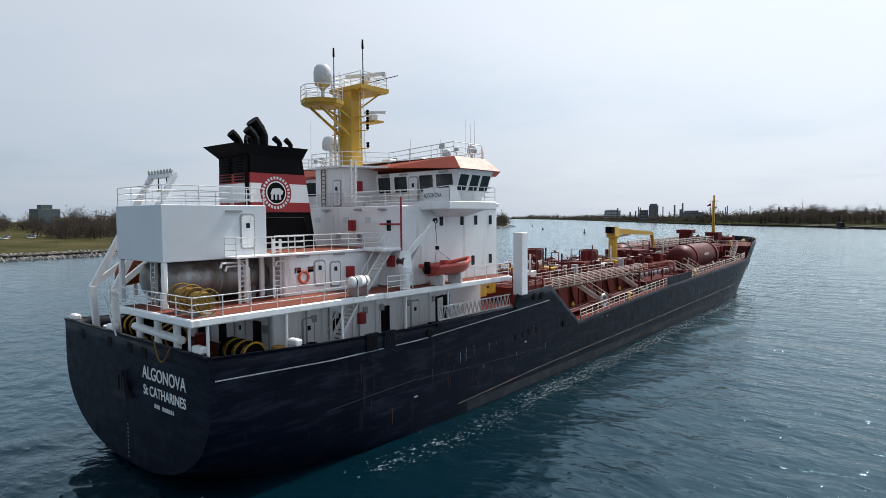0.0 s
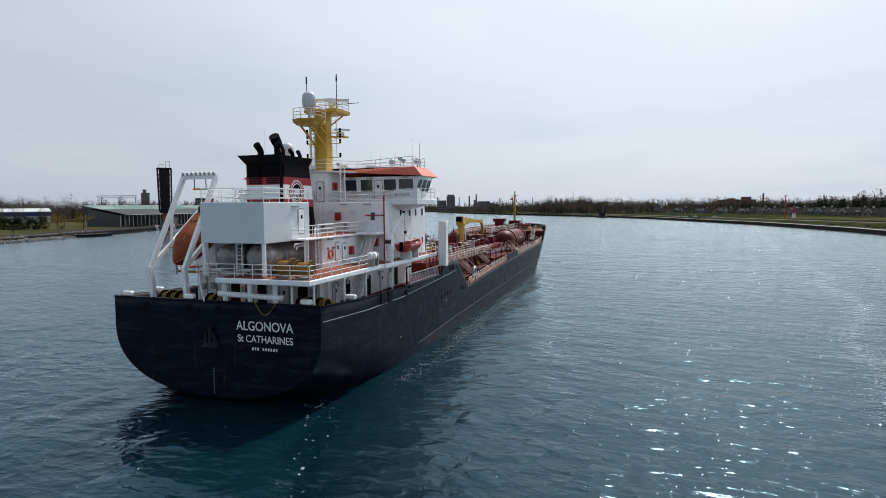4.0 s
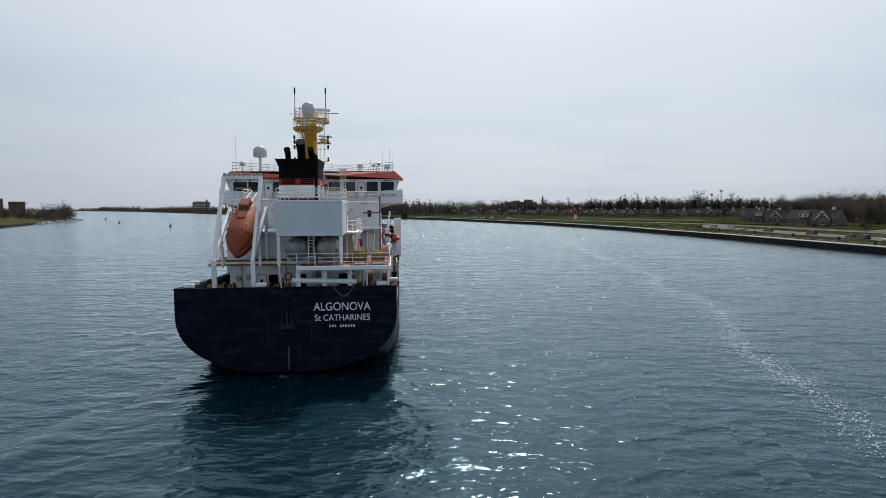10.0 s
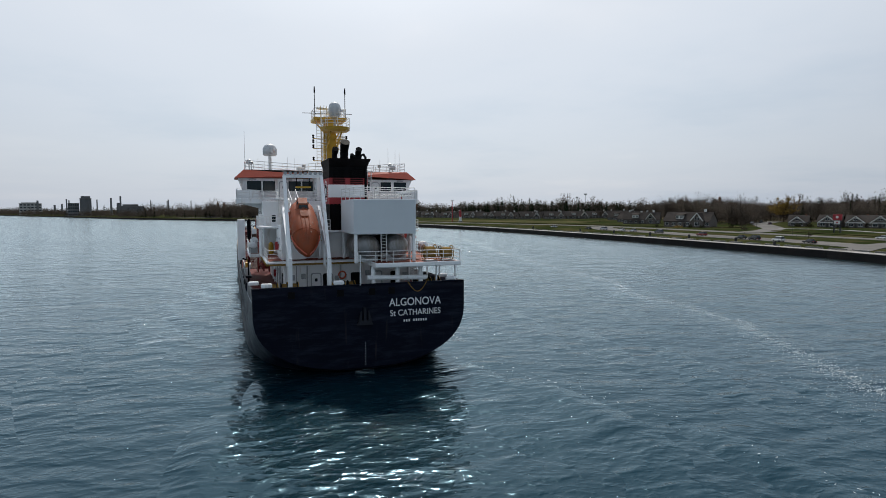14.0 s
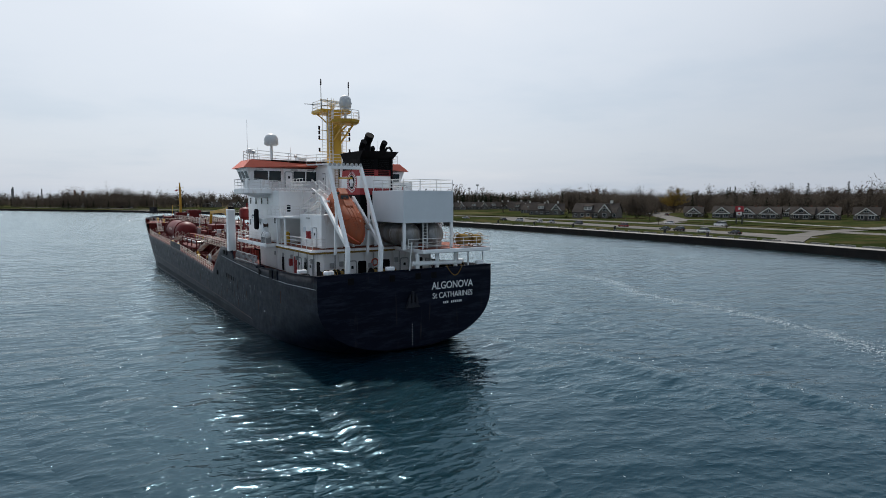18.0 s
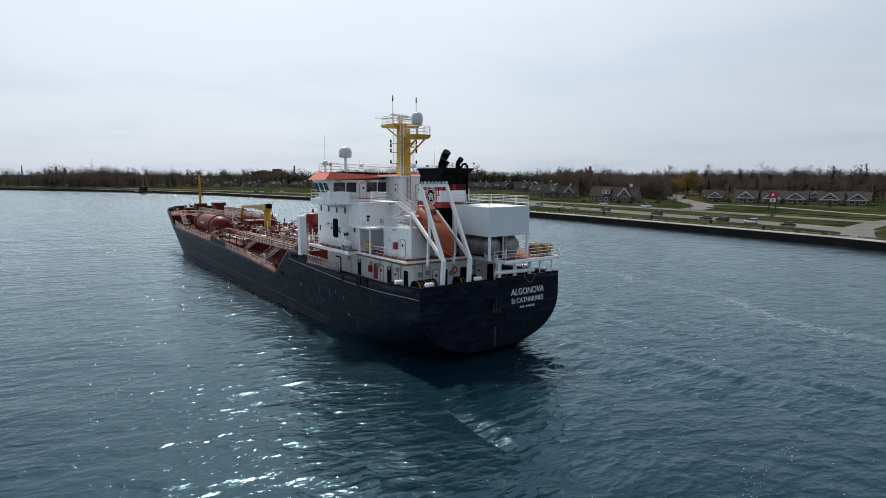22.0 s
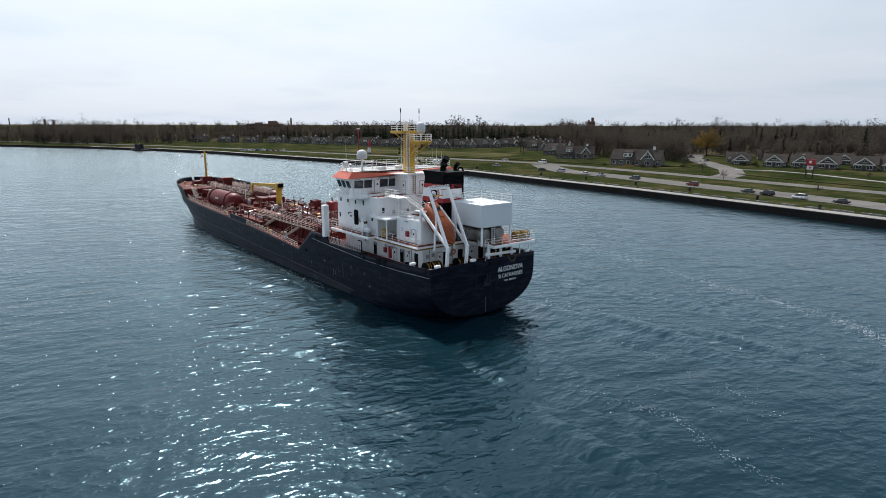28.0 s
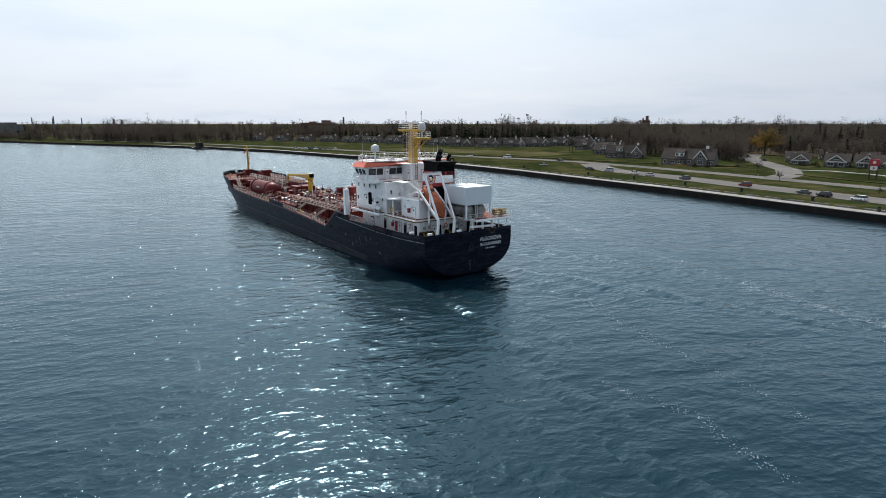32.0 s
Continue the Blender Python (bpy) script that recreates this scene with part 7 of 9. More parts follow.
def car(name, label, colour, long=4.6, wide=1.8, high=1.45, hood=1.1, boot=0.7, category="car"):
    """A parked car: lower body, glazed cabin, roof, wheels with rims, lamps; +x is ahead."""
    c = thing(name, label, category, "cars by the river")
    l, w = long / 2, wide / 2
    belt = high * 0.6
    bm = B()
    hexa(bm, [(-l + 0.1, -w + 0.05, 0.25), (l - 0.12, -w + 0.05, 0.25), (l - 0.12, w - 0.05, 0.25), (-l + 0.1, w - 0.05, 0.25)], [(-l, -w, 0.55), (l, -w, 0.5), (l, w, 0.5), (-l, w, 0.55)])
    hexa(bm, [(-l, -w, 0.55), (l, -w, 0.5), (l, w, 0.5), (-l, w, 0.55)], [(-l + 0.06, -w + 0.07, belt), (l - 0.2, -w + 0.09, belt - 0.16), (l - 0.2, w - 0.09, belt - 0.16), (-l + 0.06, w - 0.07, belt)])
    part("body", bm, PAINT[colour], c)
    part("cabin_glass", hexa(B(), [(-l + boot, -w + 0.1, belt - 0.1), (l - hood, -w + 0.1, belt - 0.1), (l - hood, w - 0.1, belt - 0.1), (-l + boot, w - 0.1, belt - 0.1)], [(-l + boot + 0.35, -w + 0.28, high - 0.05), (l - hood - 0.75, -w + 0.28, high - 0.05), (l - hood - 0.75, w - 0.28, high - 0.05), (-l + boot + 0.35, w - 0.28, high - 0.05)]), PANE, c, "dark windows")
    part("roof", box(B(), -l + boot + 0.3, l - hood - 0.7, -w + 0.26, w - 0.26, high - 0.06, high), PAINT[colour], c)
    for x in (-l * 0.6, l * 0.62):
        for s in (-1, 1):
            wheel = part("wheel", lathe(B(), [(0.2, -0.11), (0.33, -0.1), (0.34, 0), (0.33, 0.1), (0.2, 0.11)], 12, "y", (x, s * (w - 0.1), 0.34)), RUBBER, c)
            part("rim", lathe(B(), [(0.19, s * 0.1), (0.18, s * 0.13), (0.04, s * 0.14)], 8, "y", (x, s * (w - 0.1), 0.34)), STEEL, wheel)
    for s in (-1, 1):
        part("headlight", box(B(), l - 0.16, l - 0.04, s * (w - 0.3) - 0.18, s * (w - 0.3) + 0.18, 0.55, 0.68), TRIM, c)
        part("tail_light", box(B(), -l - 0.01, -l + 0.1, s * (w - 0.25) - 0.14, s * (w - 0.25) + 0.14, 0.62, 0.8), SIGNRED, c)
    return c


SEDAN, SUV, VAN = (4.6, 1.8, 1.45, 1.15, 0.75), (4.7, 1.9, 1.75, 1.0, 0.1), (5.4, 2.0, 2.2, 0.75, 0.05)
PARKED = [(158, 337, 105, "black", SEDAN), (162, 326, 102, "silver", SUV), (164, 309, 97, "white", SEDAN), (165, 299, 95, "silver", SEDAN), (168, 280, 98, "grey", SUV), (171, 251, 95, "maroon", SUV), (171, 226, 92, "green", SEDAN), (170.5, 218, 90, "black", SUV), (171.5, 207, 88, "white", SUV), (173, 194.5, 88, "black", SEDAN),
          (150.5, 371, 118, "silver", SEDAN), (300, 377, 40, "grey", SUV), (288, 371, 220, "white", SEDAN), (283, 348, 60, "grey", SEDAN)]
PARKED += [(40 + 4.0 * i, 609 - 1.6 * i, 60 + R.uniform(-6, 6), R.choice(["white", "silver", "black", "grey", "blue", "maroon", "white"]), R.choice([SEDAN, SUV, SUV, VAN])) for i in range(9)]
PARKED += [(-75 - 9 * i, 835 + 9 * i, 50 + R.uniform(-8, 8), R.choice(["white", "silver", "black", "grey", "white"]), R.choice([SEDAN, SUV, VAN])) for i in range(8)]
KINDNAME = {SEDAN: ("sedan_car", "sedan"), SUV: ("suv_car", "tall estate car"), VAN: ("van", "van")}
FIRST = {}
for x, y, rz, colour, shape in PARKED:
    m = pose(x, y, land_z(x, y) + 0.13, 0, 0, rz)
    if (colour, shape) in FIRST:
        copy_thing(FIRST[colour, shape], m)
    else:
        c = car(KINDNAME[shape][0], colour + " " + KINDNAME[shape][1] + " parked beside the riverside lawn", colour, *shape)
        c.matrix_world = m
        FIRST[colour, shape] = c
DRIVEN = []  # (car, metres along the shore road at 0 s, speed)
DRIVEN.append((car("van", "white delivery van driving along the shore road", "white", *VAN, category="van"), -23.0, 14.4))
DRIVEN.append((car("sedan_car", "white sedan driving along the shore road", "white", *SEDAN), 4.0, 14.4))
DRIVEN.append((car("sedan_car", "black sedan driving along the shore road", "black", *SEDAN), 782.0, -12.0))


def big_sign():
    s = thing("billboard", "tall roadside sign, red panel over a white one on dark posts", "sign", at=pose(238, 251, land_z(238, 251), 0, 0, -68))
    for x in (-1.3, 1.3):
        part("post", box(B(), x - 0.22, x + 0.22, -0.3, 0.3, -0.3, 7.8), POLEDARK, s)
    top = part("panel", box(B(), -1.8, 1.8, -0.4, 0.4, 5.6, 8.2), SIGNRED, s, "dark red upper panel")
    part("emblem", lathe(B(), [(0.0, -0.44), (0.6, -0.44), (0.6, -0.4)], 20, "y", (0, 0, 7.0)), TRIM, top, "white round emblem")
    low = part("panel", box(B(), -1.25, 1.25, -0.36, 0.36, 3.8, 5.4), TRIM, s, "white lower panel")
    part("emblem", lathe(B(), [(0.0, -0.4), (0.4, -0.4), (0.4, -0.36)], 16, "y", (0, 0, 4.6)), SIGNRED, low, "red emblem")


big_sign()


# ---- trees ----
def sprig(vs, fs, base, tip, r, seg=3):
    """A tapering twig that ends in a point."""
    base, tip = Vector(base), Vector(tip)
    q = (tip - base).to_track_quat("Z", "Y").to_matrix()
    n = len(vs)
    for i in range(seg):
        vs.append(base + q @ Vector((math.cos(i * math.tau / seg) * r, math.sin(i * math.tau / seg) * r, 0)))
    vs.append(tip)
    for i in range(seg):
        fs.append((n + i, n + (i + 1) % seg, n + seg))


def flake(vs, fs, at, s, rng):
    """A small bent clump of twigs or leaves: two hinged triangles."""
    n = len(vs)
    for k in range(4):
        vs.append(Vector((at[0] + rng.uniform(-s, s), at[1] + rng.uniform(-s, s), at[2] + rng.uniform(-s, s) * 0.8)))
    fs.extend([(n, n + 1, n + 2), (n + 1, n + 3, n + 2)])


def crown_direction(rng, low=0.15):
    a, z = rng.uniform(0, math.tau), rng.uniform(low, 1.0)
    return Vector((math.cos(a) * math.sqrt(1 - z * z), math.sin(a) * math.sqrt(1 - z * z), z))


def bare_tree_mesh(rng, h, wide, limbs=9, boughs=6, twigs=7, thick=1.0, flakes=0, rise=0.3):
    """Trunk and limbs in one list, fine crown in the other."""
    tv, tf, cv, cf = [], [], [], []
    r = h * 0.022 * thick
    fork = h * rise
    sprig(tv, tf, (0, 0, -0.3), (rng.uniform(-0.5, 0.5), rng.uniform(-0.5, 0.5), h * 0.72), r, 6)
    for i in range(limbs):
        d = crown_direction(rng, 0.25)
        start = Vector((0, 0, fork * rng.uniform(0.8, 2.1)))
        end = Vector((d.x * wide * 0.5, d.y * wide * 0.5, fork + d.z * (h - fork) * 0.85)) * rng.uniform(0.78, 1.0)
        mid = start.lerp(end, 0.5) + Vector((0, 0, -h * 0.04))
        sprig(tv, tf, start, end, r * 0.45, 4)
        for j in range(boughs):
            p = start.lerp(end, rng.uniform(0.3, 1.0))
            e = p + (crown_direction(rng, -0.2) * 0.8 + d * 0.5) * h * rng.uniform(0.09, 0.2)
            sprig(cv, cf, p, e, r * 0.17, 3)
            for k in range(twigs):
                q = p.lerp(e, rng.uniform(0.2, 1.0))
                sprig(cv, cf, q, q + (crown_direction(rng, -0.1) + d * 0.4) * h * rng.uniform(0.05, 0.11), r * 0.15, 3)
            for k in range(flakes):
                q = p.lerp(e, rng.uniform(0.4, 1.2))
                flake(cv, cf, q + Vector((rng.gauss(0, 0.35), rng.gauss(0, 0.35), rng.gauss(0, 0.35))), 0.27, rng)
    return tv, tf, cv, cf


def conifer_mesh(rng, h, wide, ragged=0.35, bare=0.1):
    tv, tf, cv, cf = [], [], [], []
    sprig(tv, tf, (0, 0, -0.3), (0, 0, h), h * 0.016, 6)
    for i in range(int(h * 9)):
        z = rng.uniform(bare, 0.97)
        reach = wide / 2 * (1 - z) ** 0.8 * rng.uniform(1 - ragged, 1.05) + 0.25
        a = rng.uniform(0, math.tau)
        tip = Vector((math.cos(a) * reach, math.sin(a) * reach, z * h - reach * 0.25))
        sprig(cv, cf, (0, 0, z * h), tip, 0.12, 3)
        for k in range(5):
            u = rng.uniform(0.35, 1.0)
            flake(cv, cf, (tip.x * u + rng.gauss(0, 0.15), tip.y * u + rng.gauss(0, 0.15), z * h - reach * 0.25 * u + rng.gauss(0, 0.12)), 0.16 + 0.045 * reach, rng)
    return tv, tf, cv, cf


def bush_mesh(rng, h, wide, n=260):
    tv, tf, cv, cf = [], [], [], []
    for i in range(7):
        d = crown_direction(rng, 0.3)
        sprig(tv, tf, (0, 0, -0.1), (d.x * wide * 0.4, d.y * wide * 0.4, d.z * h * 0.9), 0.05, 3)
    lobes = [(rng.uniform(-0.3, 0.3) * wide, rng.uniform(-0.3, 0.3) * wide, rng.uniform(0.6, 1.0)) for i in range(5)]
    for i in range(n):
        lx, ly, lh = rng.choice(lobes)
        d = crown_direction(rng, 0.02) * rng.uniform(0.75, 1.0)
        flake(cv, cf, (lx + d.x * wide * 0.3, ly + d.y * wide * 0.3, d.z * h * lh), 0.12 + 0.05 * h, rng)
    return tv, tf, cv, cf


def tree(name, label, category, lists, crown, group="trees"):
    t = thing(name, label, category, group)
    for nm, vs, fs, m in (("trunk", lists[0], lists[1], BARK), ("crown", lists[2], lists[3], crown)):
        me = bpy.data.meshes.new(nm)
        me.from_pydata(vs, [], fs)
        me.materials.append(m)
        ob = new(nm, me)
        ob.parent = t
    return t


BARE = [tree("bare_tree", "bare grey-brown tree with a fine open crown", "tree", bare_tree_mesh(random.Random(20 + i), h, w, flakes=5), TWIGS) for i, (h, w) in enumerate(((15, 11), (12, 10), (18, 12), (9, 8)))]
places = [[], [], [], []]
for x, y in ((262, 352), (268, 362), (276, 371), (283, 381), (270, 385), (292, 390), (300, 398), (262, 396), (255, 412), (282, 402), (306, 412), (318, 372), (327, 362), (338, 352), (350, 340), (356, 326), (364, 312), (366, 296), (372, 280), (268, 432), (280, 446), (262, 462), (290, 470), (300, 500), (312, 520), (226, 470), (236, 486)):
    if not (abs((x - 330) * 0.75 - (y - 392) * 0.66) < 14 and x < 334 and y < 400):
        places[R.choice((0, 0, 1, 2))].append((x + R.uniform(-3, 3), y + R.uniform(-3, 3), R.uniform(0, 360), R.uniform(0.8, 1.15)))
for x, y in ((352, 322), (366, 330), (376, 306), (390, 292), (398, 314), (404, 276), (414, 300), (418, 262), (428, 288), (382, 340)):
    places[2].append((x + R.uniform(-3, 3), y + R.uniform(-3, 3), R.uniform(0, 360), R.uniform(0.95, 1.25)))
for x, y in ((224, 296), (200, 262), (190, 214), (258, 238), (252, 334), (240, 324)):
    places[3].append((x, y, R.uniform(0, 360), R.uniform(0.55, 0.8)))
for t, p in zip(BARE, places):
    spread(t, p)
spread(tree("ochre_tree", "broad round tree in ochre spring bloom", "tree", bare_tree_mesh(random.Random(5), 20, 23, 18, 11, 5, 0.9, 44, 0.14), GOLD), [(330, 392, 0, 1.05)])
spread(tree("conifer", "tall dark ragged pine", "tree", conifer_mesh(random.Random(3), 23, 9, 0.5, 0.2), NEEDLES), [(344, 350, 0, 0.85), (322, 366, 140, 0.7), (330, 286, 40, 1.05), (378, 388, 40, 1.0), (445, 447, 80, 1.1), (402, 296, 200, 0.85), (356, 345, 10, 0.9), (415, 284, 70, 1.1), (430, 330, 130, 1.2), (388, 372, 20, 1.0)])
spread(tree("conifer", "dense dark pointed spruce", "tree", conifer_mesh(random.Random(4), 14, 7, 0.2, 0.03), NEEDLES), [(324, 308, 0, 0.85), (328, 304, 50, 0.85), (332, 299, 120, 0.72), (318, 325, 220, 1.1), (262, 425, 200, 0.8), (300, 437, 10, 0.9), (248, 640, 30, 1.0), (236, 655, 90, 0.9), (225, 668, 160, 1.0), (190, 700, 60, 0.9), (206, 690, 100, 0.8)])
spread(tree("shrub", "rounded brown-green garden shrub", "shrub", bush_mesh(random.Random(6), 2.4, 4.5), HEDGE), [(216, 329, 0, 1.0), (220, 324, 50, 0.8), (276, 309, 0, 1.2), (273, 313, 80, 1.1), (271, 303, 0, 0.6), (279, 287, 30, 0.6), (288, 271, 60, 0.6), (296, 256, 90, 0.6), (207, 349, 20, 0.8), (236, 320, 40, 0.9)])
spread(tree("shrub", "low ochre shrub before the house", "shrub", bush_mesh(random.Random(9), 2.0, 7.0, 360), GOLD), [(212.5, 336, 0, 0.9)])


# ---- houses ----
def window(parent, x, y, z, w, h, bars=1):
    """A framed window in a wall that faces -y."""
    f = B()
    for a, b, c, d in ((x - w / 2 - 0.1, x - w / 2, z, z + h), (x + w / 2, x + w / 2 + 0.1, z, z + h), (x - w / 2 - 0.1, x + w / 2 + 0.1, z + h, z + h + 0.12), (x - w / 2 - 0.15, x + w / 2 + 0.15, z - 0.12, z)):
        box(f, a, b, y - 0.1, y + 0.05, c, d)
    for i in range(bars):
        u = x - w / 2 + w * (i + 1) / (bars + 1)
        box(f, u - 0.04, u + 0.04, y - 0.06, y + 0.05, z, z + h)
    frame_ = part("window_frame", f, TRIM, parent)
    part("pane", box(B(), x - w / 2, x + w / 2, y - 0.02, y + 0.05, z, z + h), PANE, frame_)


def gable(bm, x0, x1, y0, y1, z0, z1, over=0.5, thick=0.25):
    """A saddle roof, ridge along x."""
    ym = (y0 + y1) / 2
    s = (z1 - z0) / (ym - y0)
    for a, k in ((y0, -1), (y1, 1)):
        e = a + k * over
        ze = z0 - s * over
        hexa(bm, [(x0 - over, e, ze), (x1 + over, e, ze), (x1 + over, ym, z1), (x0 - over, ym, z1)], [(x0 - over, e, ze + thick), (x1 + over, e, ze + thick), (x1 + over, ym, z1 + thick), (x0 - over, ym, z1 + thick)])
    return bm


def wing(h, x0, x1, y0, y1, wall, peak, roof=True):
    """A cross wing whose white-edged gable faces -y."""
    xm = (x0 + x1) / 2
    bm = hexa(B(), [(x0, y0, 0), (x1, y0, 0), (x1, y1, 0), (x0, y1, 0)], [(x0, y0, wall), (x1, y0, wall), (x1, y1, wall), (x0, y1, wall)])
    hexa(bm, [(x0, y0, wall), (x1, y0, wall), (xm, y0, peak)], [(x0, y1, wall), (x1, y1, wall), (xm, y1, peak)])
    part("wing_wall", bm, SIDING, h)
    bm = B()
    s = (peak - wall) / (xm - x0)
    for a, k in ((x0, -1), (x1, 1)):
        e, ze = a + k * 0.5, wall - s * 0.5
        hexa(bm, [(e, y0 - 0.5, ze), (xm, y0 - 0.5, peak), (xm, y1, peak), (e, y1, ze)], [(e, y0 - 0.5, ze + 0.25), (xm, y0 - 0.5, peak + 0.25), (xm, y1, peak + 0.25), (e, y1, ze + 0.25)])
    part("wing_roof", bm, SHINGLE, h)
    bm = B()
    for a, k in ((x0, -1), (x1, 1)):
        beam(bm, (a + k * 0.5, y0 - 0.58, wall - s * 0.5), (xm, y0 - 0.58, peak + 0.05), 0.14, 0.45)
    part("barge_board", bm, TRIM, h, "white gable edge")


def bungalow(name="bungalow"):
    h = thing(name, "grey-brown gabled bungalow with white-edged front gable", "house", "row of houses")
    bm = hexa(B(), [(-5.6, -5, -0.5), (5.6, -5, -0.5), (5.6, 5, -0.5), (-5.6, 5, -0.5)], [(-5.6, -5, 2.9), (5.6, -5, 2.9), (5.6, 5, 2.9), (-5.6, 5, 2.9)])
    hexa(bm, [(-5.6, -5, 2.9), (-5.6, 5, 2.9), (-5.6, 0, 6.6)], [(5.6, -5, 2.9), (5.6, 5, 2.9), (5.6, 0, 6.6)])
    part("wall", bm, SIDING, h)
    part("roof", gable(B(), -5.6, 5.6, -5, 5, 2.9, 6.6), SHINGLE, h)
    wing(h, -4.2, 4.2, -7.2, 0, 2.9, 6.2)
    window(h, 0, -7.2, 4.0, 2.0, 1.1)
    for x in (-2.3, 2.3):
        window(h, x, -7.2, 0.8, 2.2, 1.6)
    for x in (-4.95, 4.95):
        window(h, x, -5.0, 0.9, 0.8, 1.5)
    part("porch_beam", box(B(), -4.6, 4.6, -7.55, -7.3, 2.6, 3.0), TRIM, h, "white porch beam")
    part("door", box(B(), -0.5, 0.5, -7.26, -7.1, 0, 2.1), POLEDARK, h)
    part("chimney", box(B(), 3.4, 4.3, 0.5, 1.4, 4.5, 7.6), BRICKS, h)
    return h


def town_house(name="town_house", w=26.0, chimney=True):
    h = thing(name, "large grey shingled house with white dormers and gables", "house", "town houses")
    a = w / 2
    bm = hexa(B(), [(-a, -6, -0.5), (a, -6, -0.5), (a, 6, -0.5), (-a, 6, -0.5)], [(-a, -6, 3.4), (a, -6, 3.4), (a, 6, 3.4), (-a, 6, 3.4)])
    hexa(bm, [(-a, -6, 3.4), (-a, 6, 3.4), (-a, 0, 8.3)], [(a, -6, 3.4), (a, 6, 3.4), (a, 0, 8.3)])
    part("wall", bm, SIDING, h)
    part("roof", gable(B(), -a, a, -6, 6, 3.4, 8.3), SHINGLE, h)
    wing(h, a * 0.3, a * 0.78, -8.2, 0, 4.0, 7.9)
    window(h, a * 0.54, -8.2, 4.2, 2.6, 1.4, 2)
    window(h, a * 0.54, -8.2, 0.9, 2.4, 1.9, 2)
    d = part("dormer", box(B(), -a * 0.5, -a * 0.16, -4.9, -1.2, 3.9, 6.6), TRIM, h, "white boxed dormer")
    for x in (-a * 0.42, -a * 0.24):
        window(h, x, -4.9, 4.9, 1.3, 1.2)
    part("dormer_roof", hexa(B(), [(-a * 0.53, -5.3, 6.6), (-a * 0.13, -5.3, 6.6), (-a * 0.13, -0.6, 7.6), (-a * 0.53, -0.6, 7.6)], [(-a * 0.53, -5.3, 6.85), (-a * 0.13, -5.3, 6.85), (-a * 0.13, -0.6, 7.85), (-a * 0.53, -0.6, 7.85)]), SHINGLE, d)
    for x in (-a * 0.85, -a * 0.55, -a * 0.28, a * 0.08, a * 0.9):
        window(h, x, -6.0, 0.9, 1.5, 1.6)
    part("door", box(B(), -a * 0.1, -a * 0.02, -6.1, -5.9, 0, 2.2), POLEDARK, h)
    if chimney:
        c = part("chimney", box(B(), a * 0.58, a * 0.58 + 1.3, 0.3, 1.4, 5.5, 10.2), TRIM, h, "pale chimney")
        part("chimney_cap", box(B(), a * 0.58 - 0.15, a * 0.58 + 1.45, 0.15, 1.55, 10.2, 10.45), SIDING, c)
    return h


spread(bungalow(), [(284.5, 303.2, -58, 0.98), (291.7, 292.7, -58, 0.96), (295.5, 281.8, -58, 0.99), (303, 268, -60, 1.0), (310, 258.7, -60, 0.98), (318.6, 244.5, -60, 1.0), (325.6, 232.5, -60, 1.0), (281, 322, -52, 0.9), (293, 336, -48, 0.9), (318, 312, -50, 0.9), (330, 296, -55, 0.9), (340, 280, -55, 0.9), (330, 345, -45, 0.9)])
TOWN = town_house()
spread(TOWN, [(225.5, 343.5, -55, 1.03), (230, 408, -35, 0.9), (241, 441, -62, 0.8), (262, 470, -60, 0.8), (262, 500, -50, 0.8), (206, 577, -15, 0.75), (227, 568, -12, 0.75), (249, 566, -10, 0.8), (271, 568, -8, 0.8), (293, 570, -8, 0.85), (282, 535, -40, 0.8),
              (190, 600, -35, 0.8), (178, 628, -38, 0.75), (164, 652, -38, 0.8), (147, 684, -40, 0.75), (130, 708, -42, 0.8), (112, 735, -42, 0.75), (92, 757, -42, 0.8), (68, 778, -42, 0.75), (44, 800, -42, 0.8), (215, 610, -30, 0.8), (238, 602, -15, 0.8), (262, 604, -10, 0.8), (196, 650, -38, 0.8), (178, 690, -40, 0.8), (160, 722, -40, 0.8), (128, 762, -42, 0.8), (300, 610, -5, 0.8), (330, 580, -10, 0.8), (330, 620, -10, 0.8), (15, 830, -42, 0.8), (-15, 860, -42, 0.7)])


def plain_building(name, label, x, y, w, d, h, material, rz=0, floors=0, bays=0, roofkit=(), category="building", base=None):
    """A flat-roofed block with a parapet, rows of windows and rooftop boxes."""
    b = thing(name, label, category, at=pose(x, y, land_z(x, y) - 0.3 if base is None else base, 0, 0, rz))
    part("wall", box(B(), -w / 2, w / 2, -d / 2, d / 2, 0, h), material, b)
    part("roof", box(B(), -w / 2 - 0.3, w / 2 + 0.3, -d / 2 - 0.3, d / 2 + 0.3, h, h + 0.6), CONCRETE, b)
    for i in range(floors):
        for j in range(bays):
            u = w / bays
            xc, zc = -w / 2 + u * (j + 0.5), h * (i + 0.3) / max(1, floors)
            part("window", box(B(), xc - u * 0.33, xc + u * 0.33, -d / 2 - 0.08, -d / 2 + 0.1, zc, zc + h / floors * 0.45), PANE, b)
    for x0, x1, z in roofkit:
        part("roof_box", box(B(), x0 * w / 2, x1 * w / 2, -d / 4, d / 4, h + 0.6, h + z), material, b)
    return b


